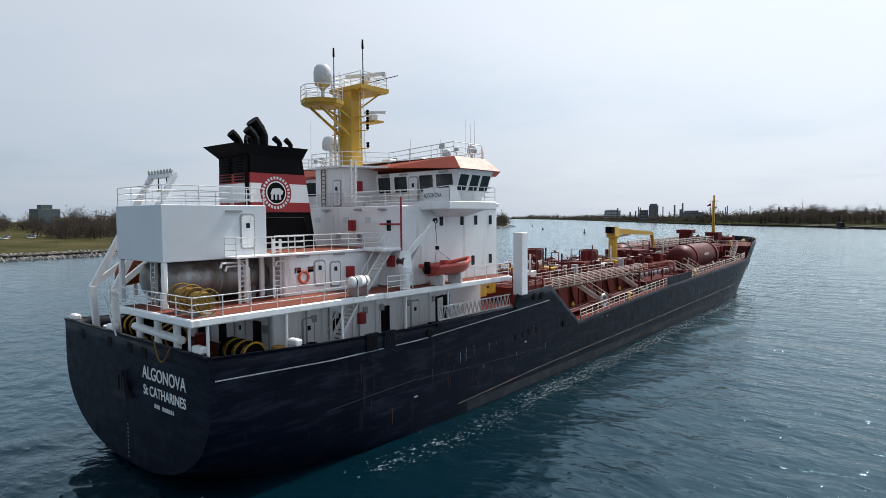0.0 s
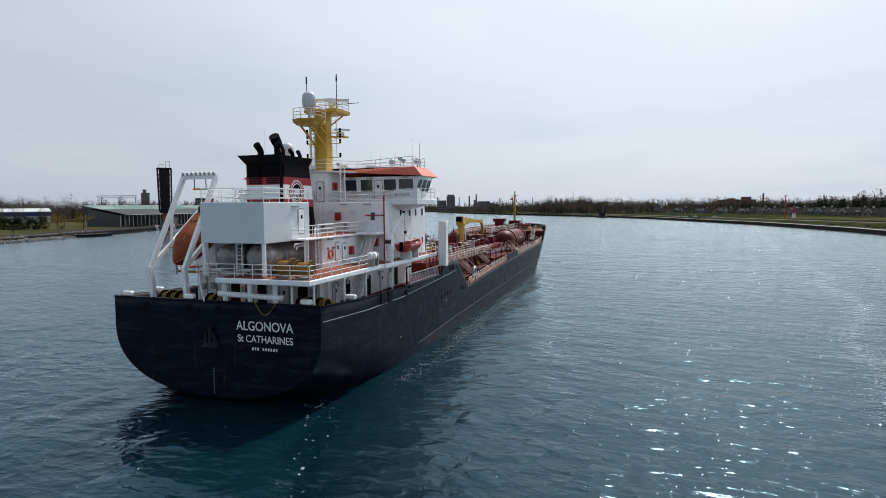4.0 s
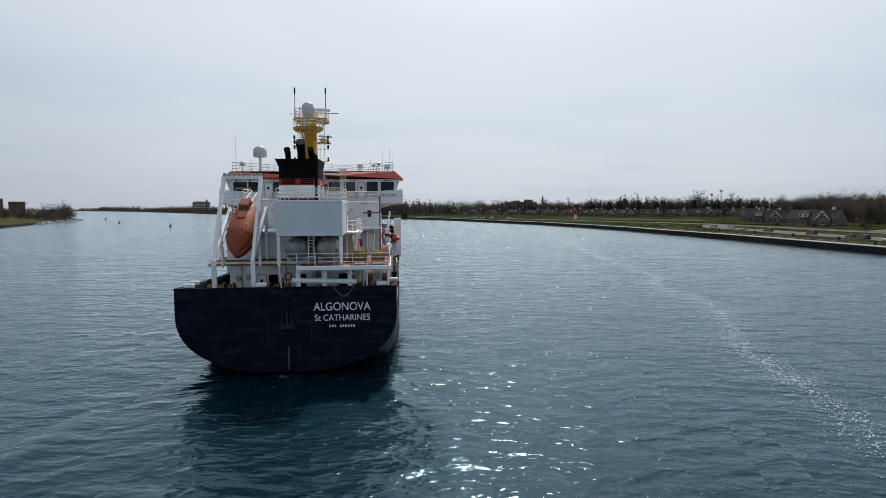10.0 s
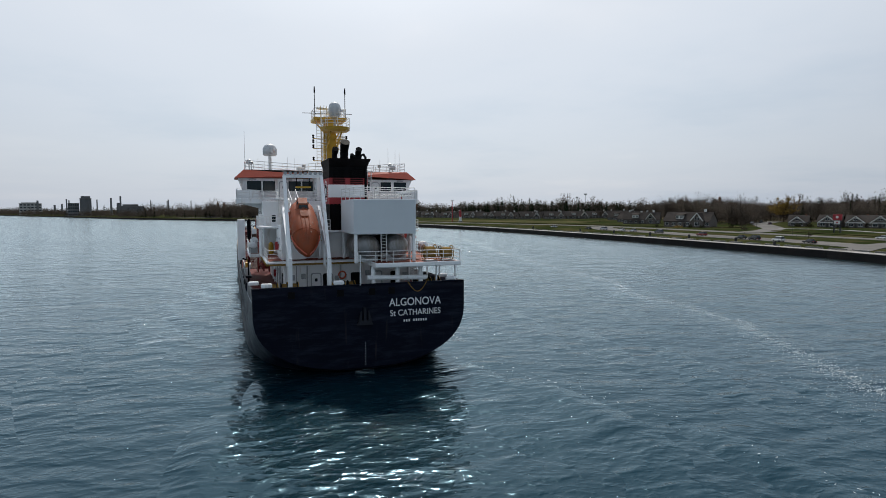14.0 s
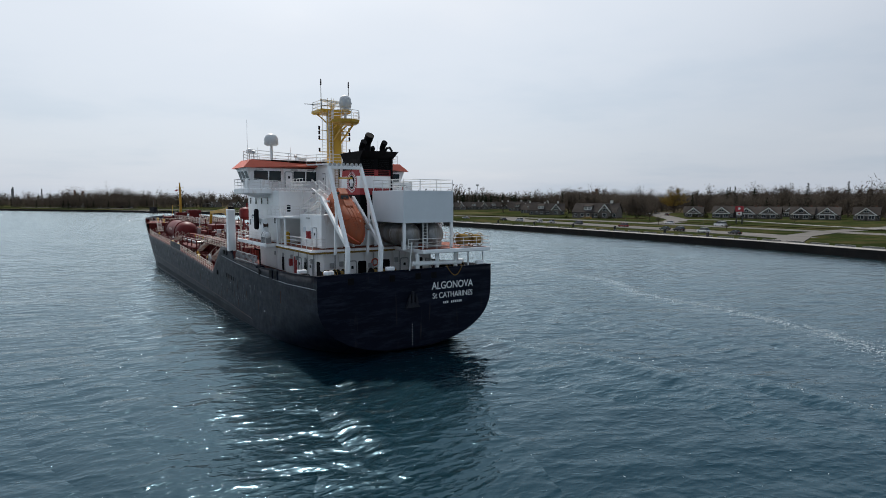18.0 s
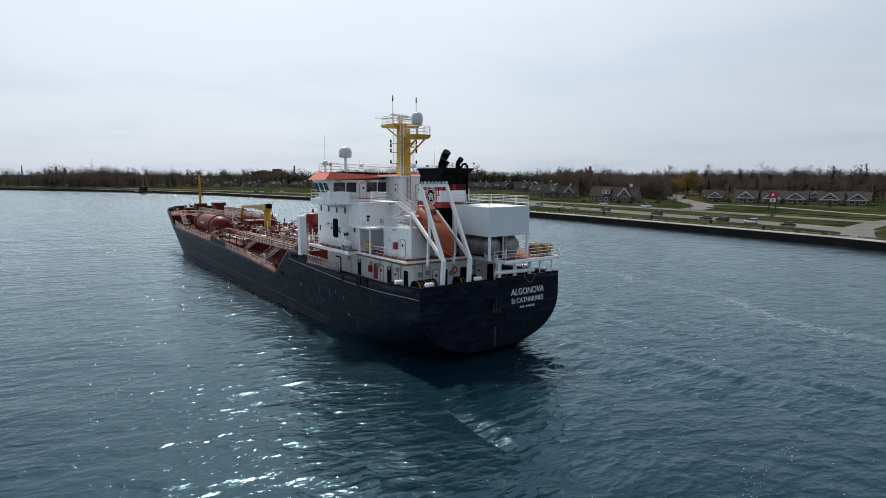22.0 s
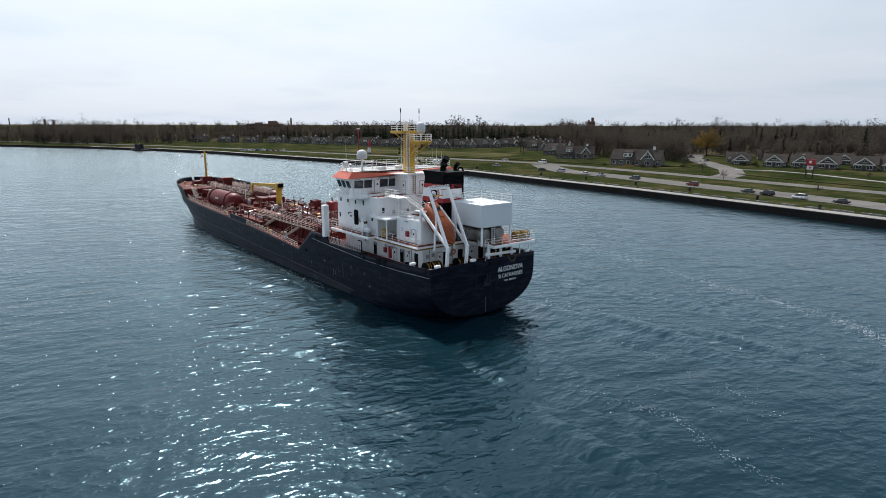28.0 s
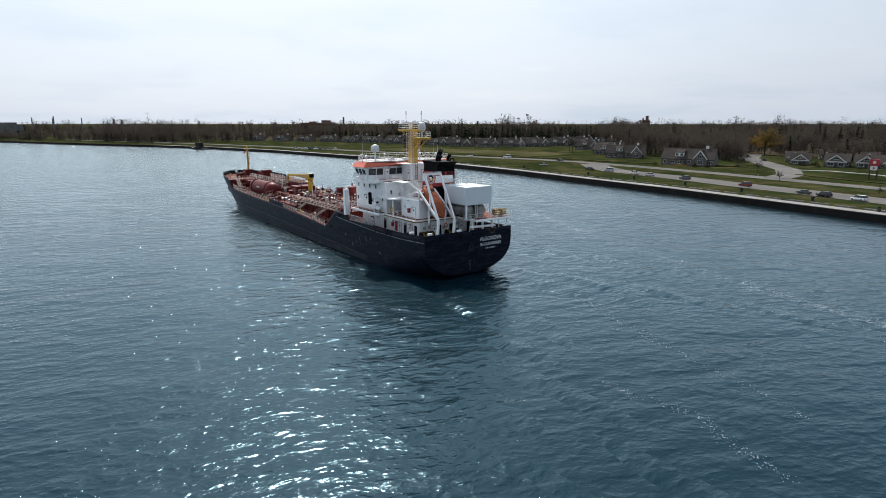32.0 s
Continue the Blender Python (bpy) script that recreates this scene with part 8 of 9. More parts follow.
MILL = mat("grey_cladding", (0.17, 0.175, 0.18), 0.7, vary=0.2, grain=0.3, bump=0.1, stain=(0.09, 0.08, 0.075), amount=0.2, sscale=0.1, streak=4)
PALE = mat("pale_cladding", (0.42, 0.42, 0.41), 0.7, vary=0.12, grain=0.3, bump=0.1)
plain_building("hospital", "long brown brick block on a rise behind the trees", 146, 1266, 64, 20, 17.5, BRICKS, 5, 3, 9, ((-0.5, -0.1, 3.0), (0.25, 0.75, 5.5)))
plain_building("school_building", "low brick building with pale front behind the trees", 432, 636, 46, 16, 8.0, BRICKS, -32, 1, 8, ((0.1, 0.5, 2.5),))
plain_building("white_house", "white walled house behind the trees", 448, 606, 12, 10, 9, PALE, -32, 2, 3)
plain_building("church_tower", "dark square tower with corner pinnacles far behind the trees", 866, 1223, 16, 14, 24, BRICKS, -30, 3, 2, ((-0.9, -0.5, 4), (0.0, 0.7, 9)), "tower")
plain_building("shore_house", "low shore building with a pale front", -148, 930, 26, 12, 6, PALE, -45, 1, 5)
plain_building("warehouse", "pale mill building with a grey top by the far water", -716, 1672, 46, 30, 27, PALE, 25, 4, 6, ((-0.8, 0.7, 3),))
plain_building("grain_mill", "tall grey mill block with a stepped lower wing", -440, 1262, 19, 20, 33, MILL, 20, 0, 0, ((-0.8, 0.8, 4.5),))
plain_building("mill_wing", "grey lower wing of the mill", -461, 1262, 18, 20, 24, MILL, 20, 4, 5, ((-0.9, -0.7, 6),))
plain_building("factory_hall", "dark steel hall at the plant", -352, 1234, 40, 24, 17, MILL, 20, 0, 0, ((-0.7, 0.6, 4),))


def stack(x, y, h, r, label, material=MILL, base=None):
    c = thing("chimney", label, "chimney", "far chimneys", at=pose(x, y, land_z(x, y) - 0.3))
    part("shaft", lathe(B(), [(r, 0), (r * 0.85, h * 0.5), (r * 0.72, h)], 12), material, c)
    part("rim", lathe(B(), [(r * 0.8, h - 0.6), (r * 0.82, h + 0.3), (r * 0.6, h + 0.3)], 12), BLACK, c)
    part("plinth", box(B(), -r * 1.3, r * 1.3, -r * 1.3, r * 1.3, -0.2, 2.5), material, c)


stack(181, 1181, 28, 1.9, "slim dark brick chimney behind the trees", BRICKS)
stack(-201, 1327, 24, 2.4, "one of two dark plant chimneys", BRICKS)
stack(-219, 1356, 26, 2.4, "one of two dark plant chimneys", BRICKS)
for x, y, h, r in ((-690, 1650, 34, 3.0), (-478, 1275, 32, 1.6), (-430, 1290, 31, 1.4), (-395, 1300, 24, 4.0), (-400, 1275, 33, 2.2), (-372, 1240, 36, 2.0), (-500, 1400, 26, 1.5), (-540, 1450, 24, 2.0), (-330, 1280, 28, 1.2), (-290, 1240, 26, 1.2), (-310, 1330, 30, 1.4), (-260, 1300, 27, 1.2), (-600, 1560, 24, 2.4), (-640, 1620, 22, 3.0)):
    stack(x, y, h, r, "grey steel plant chimney by the far water")


def light_tower():
    t = thing("harbour_light", "small red and white harbour light tower on the bank", "light tower", at=pose(126, 530, land_z(126, 530)))
    part("base", lathe(B(), [(2.2, 0), (2.2, 0.8)], 12), CONCRETE, t)
    part("shaft", lathe(B(), [(1.3, 0.8), (1.1, 4.4)], 12), TRIM, t, "white lower shaft")
    part("upper_shaft", lathe(B(), [(1.1, 4.4), (1.0, 8.2)], 12), SIGNRED, t, "red upper shaft")
    part("lantern", lathe(B(), [(1.4, 8.2), (1.4, 8.5), (0.6, 8.6), (0.6, 9.8), (0.1, 10.4)], 12), SIGNRED, t)
    p = thing("red_marker_post", "slim red marker post with a white top", "post", at=pose(122, 545, land_z(122, 545)))
    part("pole", rod(B(), (0, 0, -0.2), (0, 0, 18), 0.45, 0.3, 8), SIGNRED, p)
    part("cap", box(B(), -1.2, 1.2, -0.3, 0.3, 18, 19), TRIM, p)


light_tower()


def lamp_post(h=9.0):
    p = thing("street_lamp", "slim dark street lamp with a short arm", "street lamp", "street lamps")
    part("pole", rod(B(), (0, 0, -0.2), (0, 0, h), 0.11, 0.06, 8), POLEDARK, p)
    arm = part("arm", rod(B(), (0, 0, h), (1.4, 0, h + 0.3), 0.05, seg=6), POLEDARK, p)
    part("lamp_head", box(B(), 1.1, 1.9, -0.15, 0.15, h + 0.22, h + 0.38), STEEL, arm)
    return p


spread(lamp_post(), [(206, 293, 180, 0.7), (196, 330, 180, 0.7), (210, 245, 180, 0.7), (160, 455, 200, 0.7), (188, 262, 0, 0.45), (184, 300, 0, 0.45), (192, 222, 0, 0.45), (250, 318, 20, 0.7), (120, 520, 20, 0.8), (84, 590, 20, 0.8)])


def radio_mast(x, y, h):
    p = thing("radio_mast", "thin lattice radio mast far behind the woods", "mast", "radio masts", at=pose(x, y, land_z(x, y)))
    for dx, dy in ((-0.6, -0.35), (0.6, -0.35), (0, 0.7)):
        part("leg", rod(B(), (dx * 1.6, dy * 1.6, 0), (dx * 0.7, dy * 0.7, h), 0.16, seg=4), STEEL, p)
    bm = B()
    for i in range(int(h / 3)):
        beam(bm, (-0.8, -0.5, i * 3), (0.8, -0.5, i * 3 + 3), 0.1, 0.1), beam(bm, (0.8, -0.5, i * 3), (0, 0.9, i * 3 + 3), 0.1, 0.1)
    part("bracing", bm, STEEL, p)
    part("antenna_head", box(B(), -1.9, 1.9, -0.7, 0.7, h - 2.2, h), STEEL, p)


radio_mast(386, 885, 26)
radio_mast(397, 879, 31)


def wood_tree(rng, twigs=80, clumps=190, wide=1.0, size=0.23):
    """A bare tree ten units high: trunk, limbs, fine rays of twigs round uneven lobes, undergrowth."""
    vs, fs = [], []
    sprig(vs, fs, (0, 0, -0.3), (rng.uniform(-0.4, 0.4), rng.uniform(-0.4, 0.4), 6.5), 0.15, 4)
    lobes = []
    for i in range(12):
        a, u = rng.uniform(0, math.tau), rng.uniform(0.1, 1.0)
        tip = Vector((math.cos(a) * 3.2 * u * wide, math.sin(a) * 3.2 * u * wide, rng.uniform(3.4, 8.9) - 1.2 * u * u))
        sprig(vs, fs, (0, 0, tip.z * rng.uniform(0.3, 0.5)), tip, 0.12, 3)
        lobes.append(tip)
    for i in range(twigs):
        p = rng.choice(lobes) * rng.uniform(0.75, 1.0) + Vector((rng.gauss(0, 0.5), rng.gauss(0, 0.5), rng.gauss(0, 0.4)))
        way = (p - Vector((0, 0, 3.0))).normalized() * rng.uniform(0.4, 0.9) + Vector((rng.gauss(0, 0.4), rng.gauss(0, 0.4), rng.gauss(0.1, 0.3)))
        side = way.cross(Vector((rng.gauss(0, 1), rng.gauss(0, 1), rng.gauss(0, 1)))).normalized() * rng.uniform(0.04, 0.08)
        k = len(vs)
        vs.extend([p - side, p + side, p + way])
        fs.append((k, k + 1, k + 2))
    for i in range(clumps):
        p = rng.choice(lobes) * rng.uniform(0.6, 1.03)
        flake(vs, fs, p + Vector((rng.gauss(0, 0.6), rng.gauss(0, 0.6), rng.gauss(0, 0.45))), size, rng)
    for i in range(clumps // 6):
        a, r = rng.uniform(0, math.tau), rng.uniform(0.3, 4.0)
        flake(vs, fs, (math.cos(a) * r, math.sin(a) * r, rng.uniform(0.2, 3.4)), size * 1.7, rng)
    return vs, fs


def far_tree(rng):
    return wood_tree(rng, 40, 60, 1.2, 0.42)


def evergreen(rng):
    tv, tf, cv, cf = conifer_mesh(rng, 10.0, 5.0, 0.4, 0.05)
    off = len(tv)
    return tv + cv, tf + [tuple(k + off for k in f) for f in cf[::3]]


def woods(name, label, points, material, seed, low=9.0, high=17.0, kind=wood_tree):
    """Distant woods, too many trees to count."""
    rng = random.Random(seed)
    vs, fs = [], []
    kinds = [kind(rng) for i in range(10)]
    for x, y in points:
        kv, kf = rng.choice(kinds)
        s, a = rng.uniform(low, high) / 10.0 * (1.2 if rng.random() < 0.12 else 0.95) * (1 + 0.34 * math.sin(x / 37 + 1) * math.sin(y / 53)), rng.uniform(0, math.tau)
        c, d, z, n = math.cos(a) * s * 1.1, math.sin(a) * s * 1.1, land_z(x, y), len(vs)
        vs.extend([(x + v[0] * c - v[1] * d, y + v[0] * d + v[1] * c, z + v[2] * s) for v in kv])
        fs.extend([tuple(k + n for k in f) for f in kf])
    me = bpy.data.meshes.new(name)
    me.from_pydata(vs, [], fs)
    me.materials.append(material)
    return tagged(new(name, me), label, "woods", kind="stuff")


def scatter(n, seed, inside, near=300, far=1500):
    """Points of a wide field that pass a test of the plan."""
    rng = random.Random(seed)
    out = []
    while len(out) < n:
        a, r = radians(rng.uniform(-42, 62)), near * (far / near) ** rng.random()
        x, y = 20 + math.sin(a) * r, 60 + math.cos(a) * r
        if inside(x, y):
            out.append((x, y))
    return out


EDGE = [(0, 380), (270, 395), (330, 365), (380, 330), (470, 300), (560, 320), (600, 330), (640, 262), (700, 210), (800, 150), (830, 40), (900, -30), (1000, -150), (1300, -340), (1700, -560)]


def east_wood(x, y):
    for (y0, x0), (y1, x1) in zip(EDGE, EDGE[1:]):
        if y0 <= y <= y1:
            return x > x0 + (x1 - x0) * (y - y0) / (y1 - y0)
    return False


woods("woods_east", "bare grey-brown spring woods behind the houses", scatter(1500, 11, east_wood, 300, 900), TWIGS, 1, 12, 20)
woods("woods_beyond", "grey-brown woods fading towards the horizon", scatter(1600, 14, east_wood, 900, 4300), TWIGS, 14, 15, 26, far_tree)
woods("evergreen_woods", "dark evergreen trees among the bare woods", scatter(430, 12, east_wood), NEEDLES, 2, 8, 16, evergreen)
rngb = random.Random(13)
woods("evergreen_belt", "dense belt of dark pines behind the town houses", [(100 + 240 * u + rngb.gauss(0, 10), 785 - 160 * u + rngb.gauss(0, 10)) for u in [rngb.random() for k in range(240)]], NEEDLES, 3, 12, 19, evergreen)
sheet("woodland_floor", [[(x + o, y, land_z(x + o, y) + 0.15) for o in (0, 30, 90, 200, 500, 1100, 2600, 5200)] for y, x in EDGE], LITTER, "brown leaf litter under the woods", "ground")
GROVE = [(rngb.uniform(252, 335), rngb.uniform(388, 450)) for k in range(60)] + [(262 + 58 * u + rngb.gauss(0, 6), 352 + 55 * u + rngb.gauss(0, 6)) for u in [rngb.random() for k in range(34)]] + [(312 + 52 * u + rngb.gauss(0, 6), 348 - 92 * u + rngb.gauss(0, 6)) for u in [rngb.random() for k in range(34)]] + [(308 + 62 * u + rngb.gauss(0, 14), 352 - 100 * u + rngb.gauss(0, 14)) for u in [rngb.random() for k in range(46)]]
GROVE = [(x, y) for x, y in GROVE if not (abs((x - 330) * 0.75 - (y - 392) * 0.66) < 15 and x < 338 and y < 402)]
HOMES = [(284, 303), (292, 293), (296, 282), (303, 268), (310, 259), (281, 322), (293, 336), (318, 312), (330, 296), (340, 280), (330, 345)]
GROVE = [(x, y) for x, y in GROVE if min(math.hypot(x - a, y - b) for a, b in HOMES) > 9 and (x - 284) * 0.86 + (y - 303) * 0.5 > 0]
woods("grove_east", "dense dark grove between the houses and the side street", GROVE, TWIGS, 9, 12, 18)
# ---- the west shore: stone bank, field, sheds, wharf, marina ----
ROCK = mat("grey_quarry_stone", (0.26, 0.25, 0.235), 0.9, vary=0.35, grain=1.2, bump=0.6, bscale=4)
EAVES = mat("white_shed_eaves", (0.55, 0.56, 0.56), 0.5, vary=0.08)
GREENROOF = mat("pale_green_roof", (0.12, 0.21, 0.18), 0.75, vary=0.2, grain=0.2, stain=(0.35, 0.36, 0.35), amount=0.2, sscale=0.06)
GREYROOF = mat("grey_tin_roof", (0.065, 0.068, 0.072), 0.75, vary=0.15, grain=0.2)
SHEDWALL = mat("grey_shed_wall", (0.10, 0.105, 0.11), 0.7, vary=0.2, grain=0.3, stain=(0.1, 0.09, 0.08), amount=0.2, sscale=0.15, streak=4)
BLUE = mat("blue_cladding", (0.02, 0.035, 0.13), 0.5, vary=0.1)
CORE = mat("tower_cladding", (0.05, 0.036, 0.04), 0.8, vary=0.35, grain=0.8)
RUST = mat("dark_lattice_steel", (0.022, 0.020, 0.024), 0.7, vary=0.3)
LADDERRED = mat("dull_red_steel", (0.05, 0.02, 0.02), 0.7, vary=0.3)
ORANGECOL = mat("rusty_column", (0.28, 0.09, 0.035), 0.7, vary=0.25)
WHARF = mat("dark_wharf_deck", (0.05, 0.047, 0.045), 0.85, vary=0.3, grain=0.3)
OFFICE = mat("blue_grey_office_glass", (0.06, 0.085, 0.10), 0.25, vary=0.2)


def riprap():
    """Loose quarry stone along the water's edge."""
    rng = random.Random(31)
    vs, fs = [], []
    line = [p for p in LEFT if -900 < p[1] <= 225]
    corners = [(-1, -1, -1), (1, -1, -1), (1, 1, -1), (-1, 1, -1), (-1, -1, 1), (1, -1, 1), (1, 1, 1), (-1, 1, 1)]
    quads = [(0, 3, 2, 1), (4, 5, 6, 7), (0, 1, 5, 4), (1, 2, 6, 5), (2, 3, 7, 6), (3, 0, 4, 7)]
    for (x0, y0), (x1, y1) in zip(line, line[1:]):
        for i in range(int((y1 - y0) * 17)):
            u, v = rng.random(), rng.random()
            x, y = x0 + (x1 - x0) * u - v * 7.0 + 2.2, y0 + (y1 - y0) * u
            z, s = 0.1 + v * 1.9 + rng.uniform(-0.2, 0.2), rng.uniform(0.2, 0.6)
            m = Euler((rng.uniform(0, 3), rng.uniform(0, 3), rng.uniform(0, 3))).to_matrix()
            n = len(vs)
            for c in corners:
                p = m @ Vector((c[0] * s * rng.uniform(0.7, 1.2), c[1] * s * rng.uniform(0.6, 1.1), c[2] * s * rng.uniform(0.45, 0.8)))
                vs.append((x + p.x, y + p.y, z + p.z))
            fs.extend([tuple(k + n for k in q) for q in quads])
    me = bpy.data.meshes.new("riprap")
    me.from_pydata(vs, [], fs)
    me.materials.append(ROCK)
    tagged(new("riprap", me), "loose grey quarry stone along the water's edge", "stones", kind="stuff")


riprap()
WESTBARE = tree("bare_tree", "young bare tree on the dry field", "tree", bare_tree_mesh(random.Random(40), 7, 5, flakes=2), TWIGS, "field trees")
spread(WESTBARE, [(-243, 168, 0, 0.8), (-238, 120, 40, 0.7), (-250, 196, 90, 0.9), (-236, 92, 200, 0.8), (-262, 150, 20, 0.8), (-255, 118, 0, 0.9), (-275, 175, 10, 1.0)])
EVER = tree("evergreen_bush", "dense dark evergreen bush at the field's edge", "bush", bush_mesh(random.Random(41), 9, 11, 700), NEEDLES, "evergreen bushes")
spread(EVER, [(-321, 203, 0, 1.0), (-316, 210, 50, 1.1), (-312, 217, 120, 1.05), (-307, 223, 200, 1.0), (-325, 196, 20, 0.85), (-332, 188, 60, 0.7)])
spread(tree("ochre_willow", "broad yellow-green willow by the water", "tree", bare_tree_mesh(random.Random(42), 12, 15, 10, 8, 6, 0.9, 8, 0.2), GOLD), [(-277, 214, 0, 1.0), (-291, 240, 70, 0.95)])
spread(tree("bare_tree", "bare brown tree beyond the field", "tree", bare_tree_mesh(random.Random(43), 13, 11, flakes=5), TWIGS), [(-330, 150, 0, 0.9), (-338, 138, 50, 1.0), (-345, 165, 90, 1.0), (-350, 126, 10, 0.9), (-356, 150, 130, 1.1), (-296, 232, 60, 0.8), (-335, 120, 100, 0.9), (-342, 108, 100, 1.0)])
spread(lamp_post(7.0), [(-237, 157, 0, 0.8), (-229, 96, 0, 0.8), (-272, 130, 180, 1.2), (-300, 90, 180, 1.4), (-330, 60, 180, 1.4), (-310, 150, 180, 1.4), (-420, 160, 0, 2.4), (-480, 190, 0, 2.4), (-440, 230, 0, 2.4)])


def blue_shed():
    s = thing("blue_shed", "long low shed with blue wall band and white roof edge", "shed", at=pose(-466, 300, land_z(-466, 300) - 0.3, 0, 0, 58))
    part("wall", box(B(), -36, 36, -12, 12, 0, 5.2), PALE, s)
    part("wall_band", box(B(), -36.1, 36.1, -12.1, 12.1, 5.2, 8.6), BLUE, s, "blue upper band")
    part("roof", hexa(B(), [(-36.5, -12.5, 8.6), (36.5, -12.5, 8.6), (36.5, 12.5, 8.6), (-36.5, 12.5, 8.6)], [(-36.5, -12.5, 9.0), (36.5, -12.5, 9.0), (36.5, 12.5, 11.5), (-36.5, 12.5, 11.5)]), EAVES, s)
    for i in range(8):
        part("door", box(B(), -32 + i * 8.6, -27 + i * 8.6, -12.15, -11.9, 0, 4.2), SHEDWALL, s)


blue_shed()
plain_building("office_block", "blue-grey glazed office block behind bare trees", -730, 214, 16, 24, 22, OFFICE, 15, 0, 0, ((-0.5, 0.5, 5),))
plain_building("office_wing", "low pale office wing with glass bands", -690, 236, 20, 46, 12, PALE, 15, 2, 3)
WESTCARS = [(-395 - 18 * (i % 3) + R.uniform(-2, 2), 92 + 5 * i + R.uniform(-1, 1), R.uniform(0, 360), R.choice(["white", "silver", "black", "grey", "white", "blue"]), R.choice([SEDAN, SUV])) for i in range(16)]
for x, y, rz, colour, shape in WESTCARS:
    m = pose(x, y, land_z(x, y) + 0.05, 0, 0, rz)
    if (colour, shape) in FIRST:
        copy_thing(FIRST[colour, shape], m)
    else:
        c = car(KINDNAME[shape][0], colour + " " + KINDNAME[shape][1] + " parked on the lot", colour, *shape)
        c.matrix_world = m
        FIRST[colour, shape] = c


ribbon("wharf", [(-243, 168), (-257, 205), (-268, 238), (-281, 268), (-292, 300), (-308, 350), (-331, 445)], 17.0, WHARF, "dark worn wharf deck before the shed", "wharf", 0.35)


def wharf_shed():
    """Long transit shed along the wharf: posts, bays, white eaves and a green ridge strip."""
    s = thing("wharf_shed", "long grey wharf shed with white eaves and green roof strip", "shed", at=pose(-299, 277, 2.2, 0, 0, math.degrees(math.atan2(165, -26))))
    L = 158.0  # local x runs along the wharf, the front looks to -y
    part("back_wall", box(B(), 0, L, 30, 30.5, 0, 12), SHEDWALL, s)
    part("end_wall", hexa(B(), [(L - 0.5, 5, 0), (L, 5, 0), (L, 30, 0), (L - 0.5, 30, 0)], [(L - 0.5, 5, 7.6), (L, 5, 7.6), (L, 30, 12), (L - 0.5, 30, 12)]), SHEDWALL, s)
    part("end_wall", hexa(B(), [(0, 5, 0), (0.5, 5, 0), (0.5, 30, 0), (0, 30, 0)], [(0, 5, 7.6), (0.5, 5, 7.6), (0.5, 30, 12), (0, 30, 12)]), SHEDWALL, s)
    part("solid_front", box(B(), 112, L, 4.4, 5, 0, 7.4), PALE, s, "pale sheeted end bays")
    part("inner_wall", box(B(), 0, 112, 12, 12.4, 0, 7.6), SHEDWALL, s)
    part("roof", hexa(B(), [(-1, -1, 7.7), (L + 1, -1, 7.7), (L + 1, 18, 11.2), (-1, 18, 11.2)], [(-1, -1, 8.1), (L + 1, -1, 8.1), (L + 1, 18, 11.6), (-1, 18, 11.6)]), GREYROOF, s)
    part("roof", hexa(B(), [(-1, 18, 11.2), (L + 1, 18, 11.2), (L + 1, 31, 13.2), (-1, 31, 13.2)], [(-1, 18, 11.6), (L + 1, 18, 11.6), (L + 1, 31, 14.0), (-1, 31, 14.0)]), GREENROOF, s, "pale green roof strip")
    part("eaves", box(B(), -1.2, L + 1.2, -1.5, -1.05, 7.75, 8.15), EAVES, s, "white eaves board")
    part("ridge_strip", box(B(), -1.2, L + 1.2, 30.4, 31.0, 13.9, 14.3), EAVES, s, "white ridge flashing")
    for i in range(29):
        x = 0.4 + i * 3.9
        part("post", box(B(), x - 0.2, x + 0.2, 4.4, 4.9, 0, 7.6), EAVES, s)
        if i % 3 and i < 29:
            part("bay_panel", box(B(), x + 0.3, x + 3.7, 5.2, 5.4, 0, R.choice((2.4, 5.0, 7.0))), R.choice((SHEDWALL, PALE, PANE)), s)


wharf_shed()


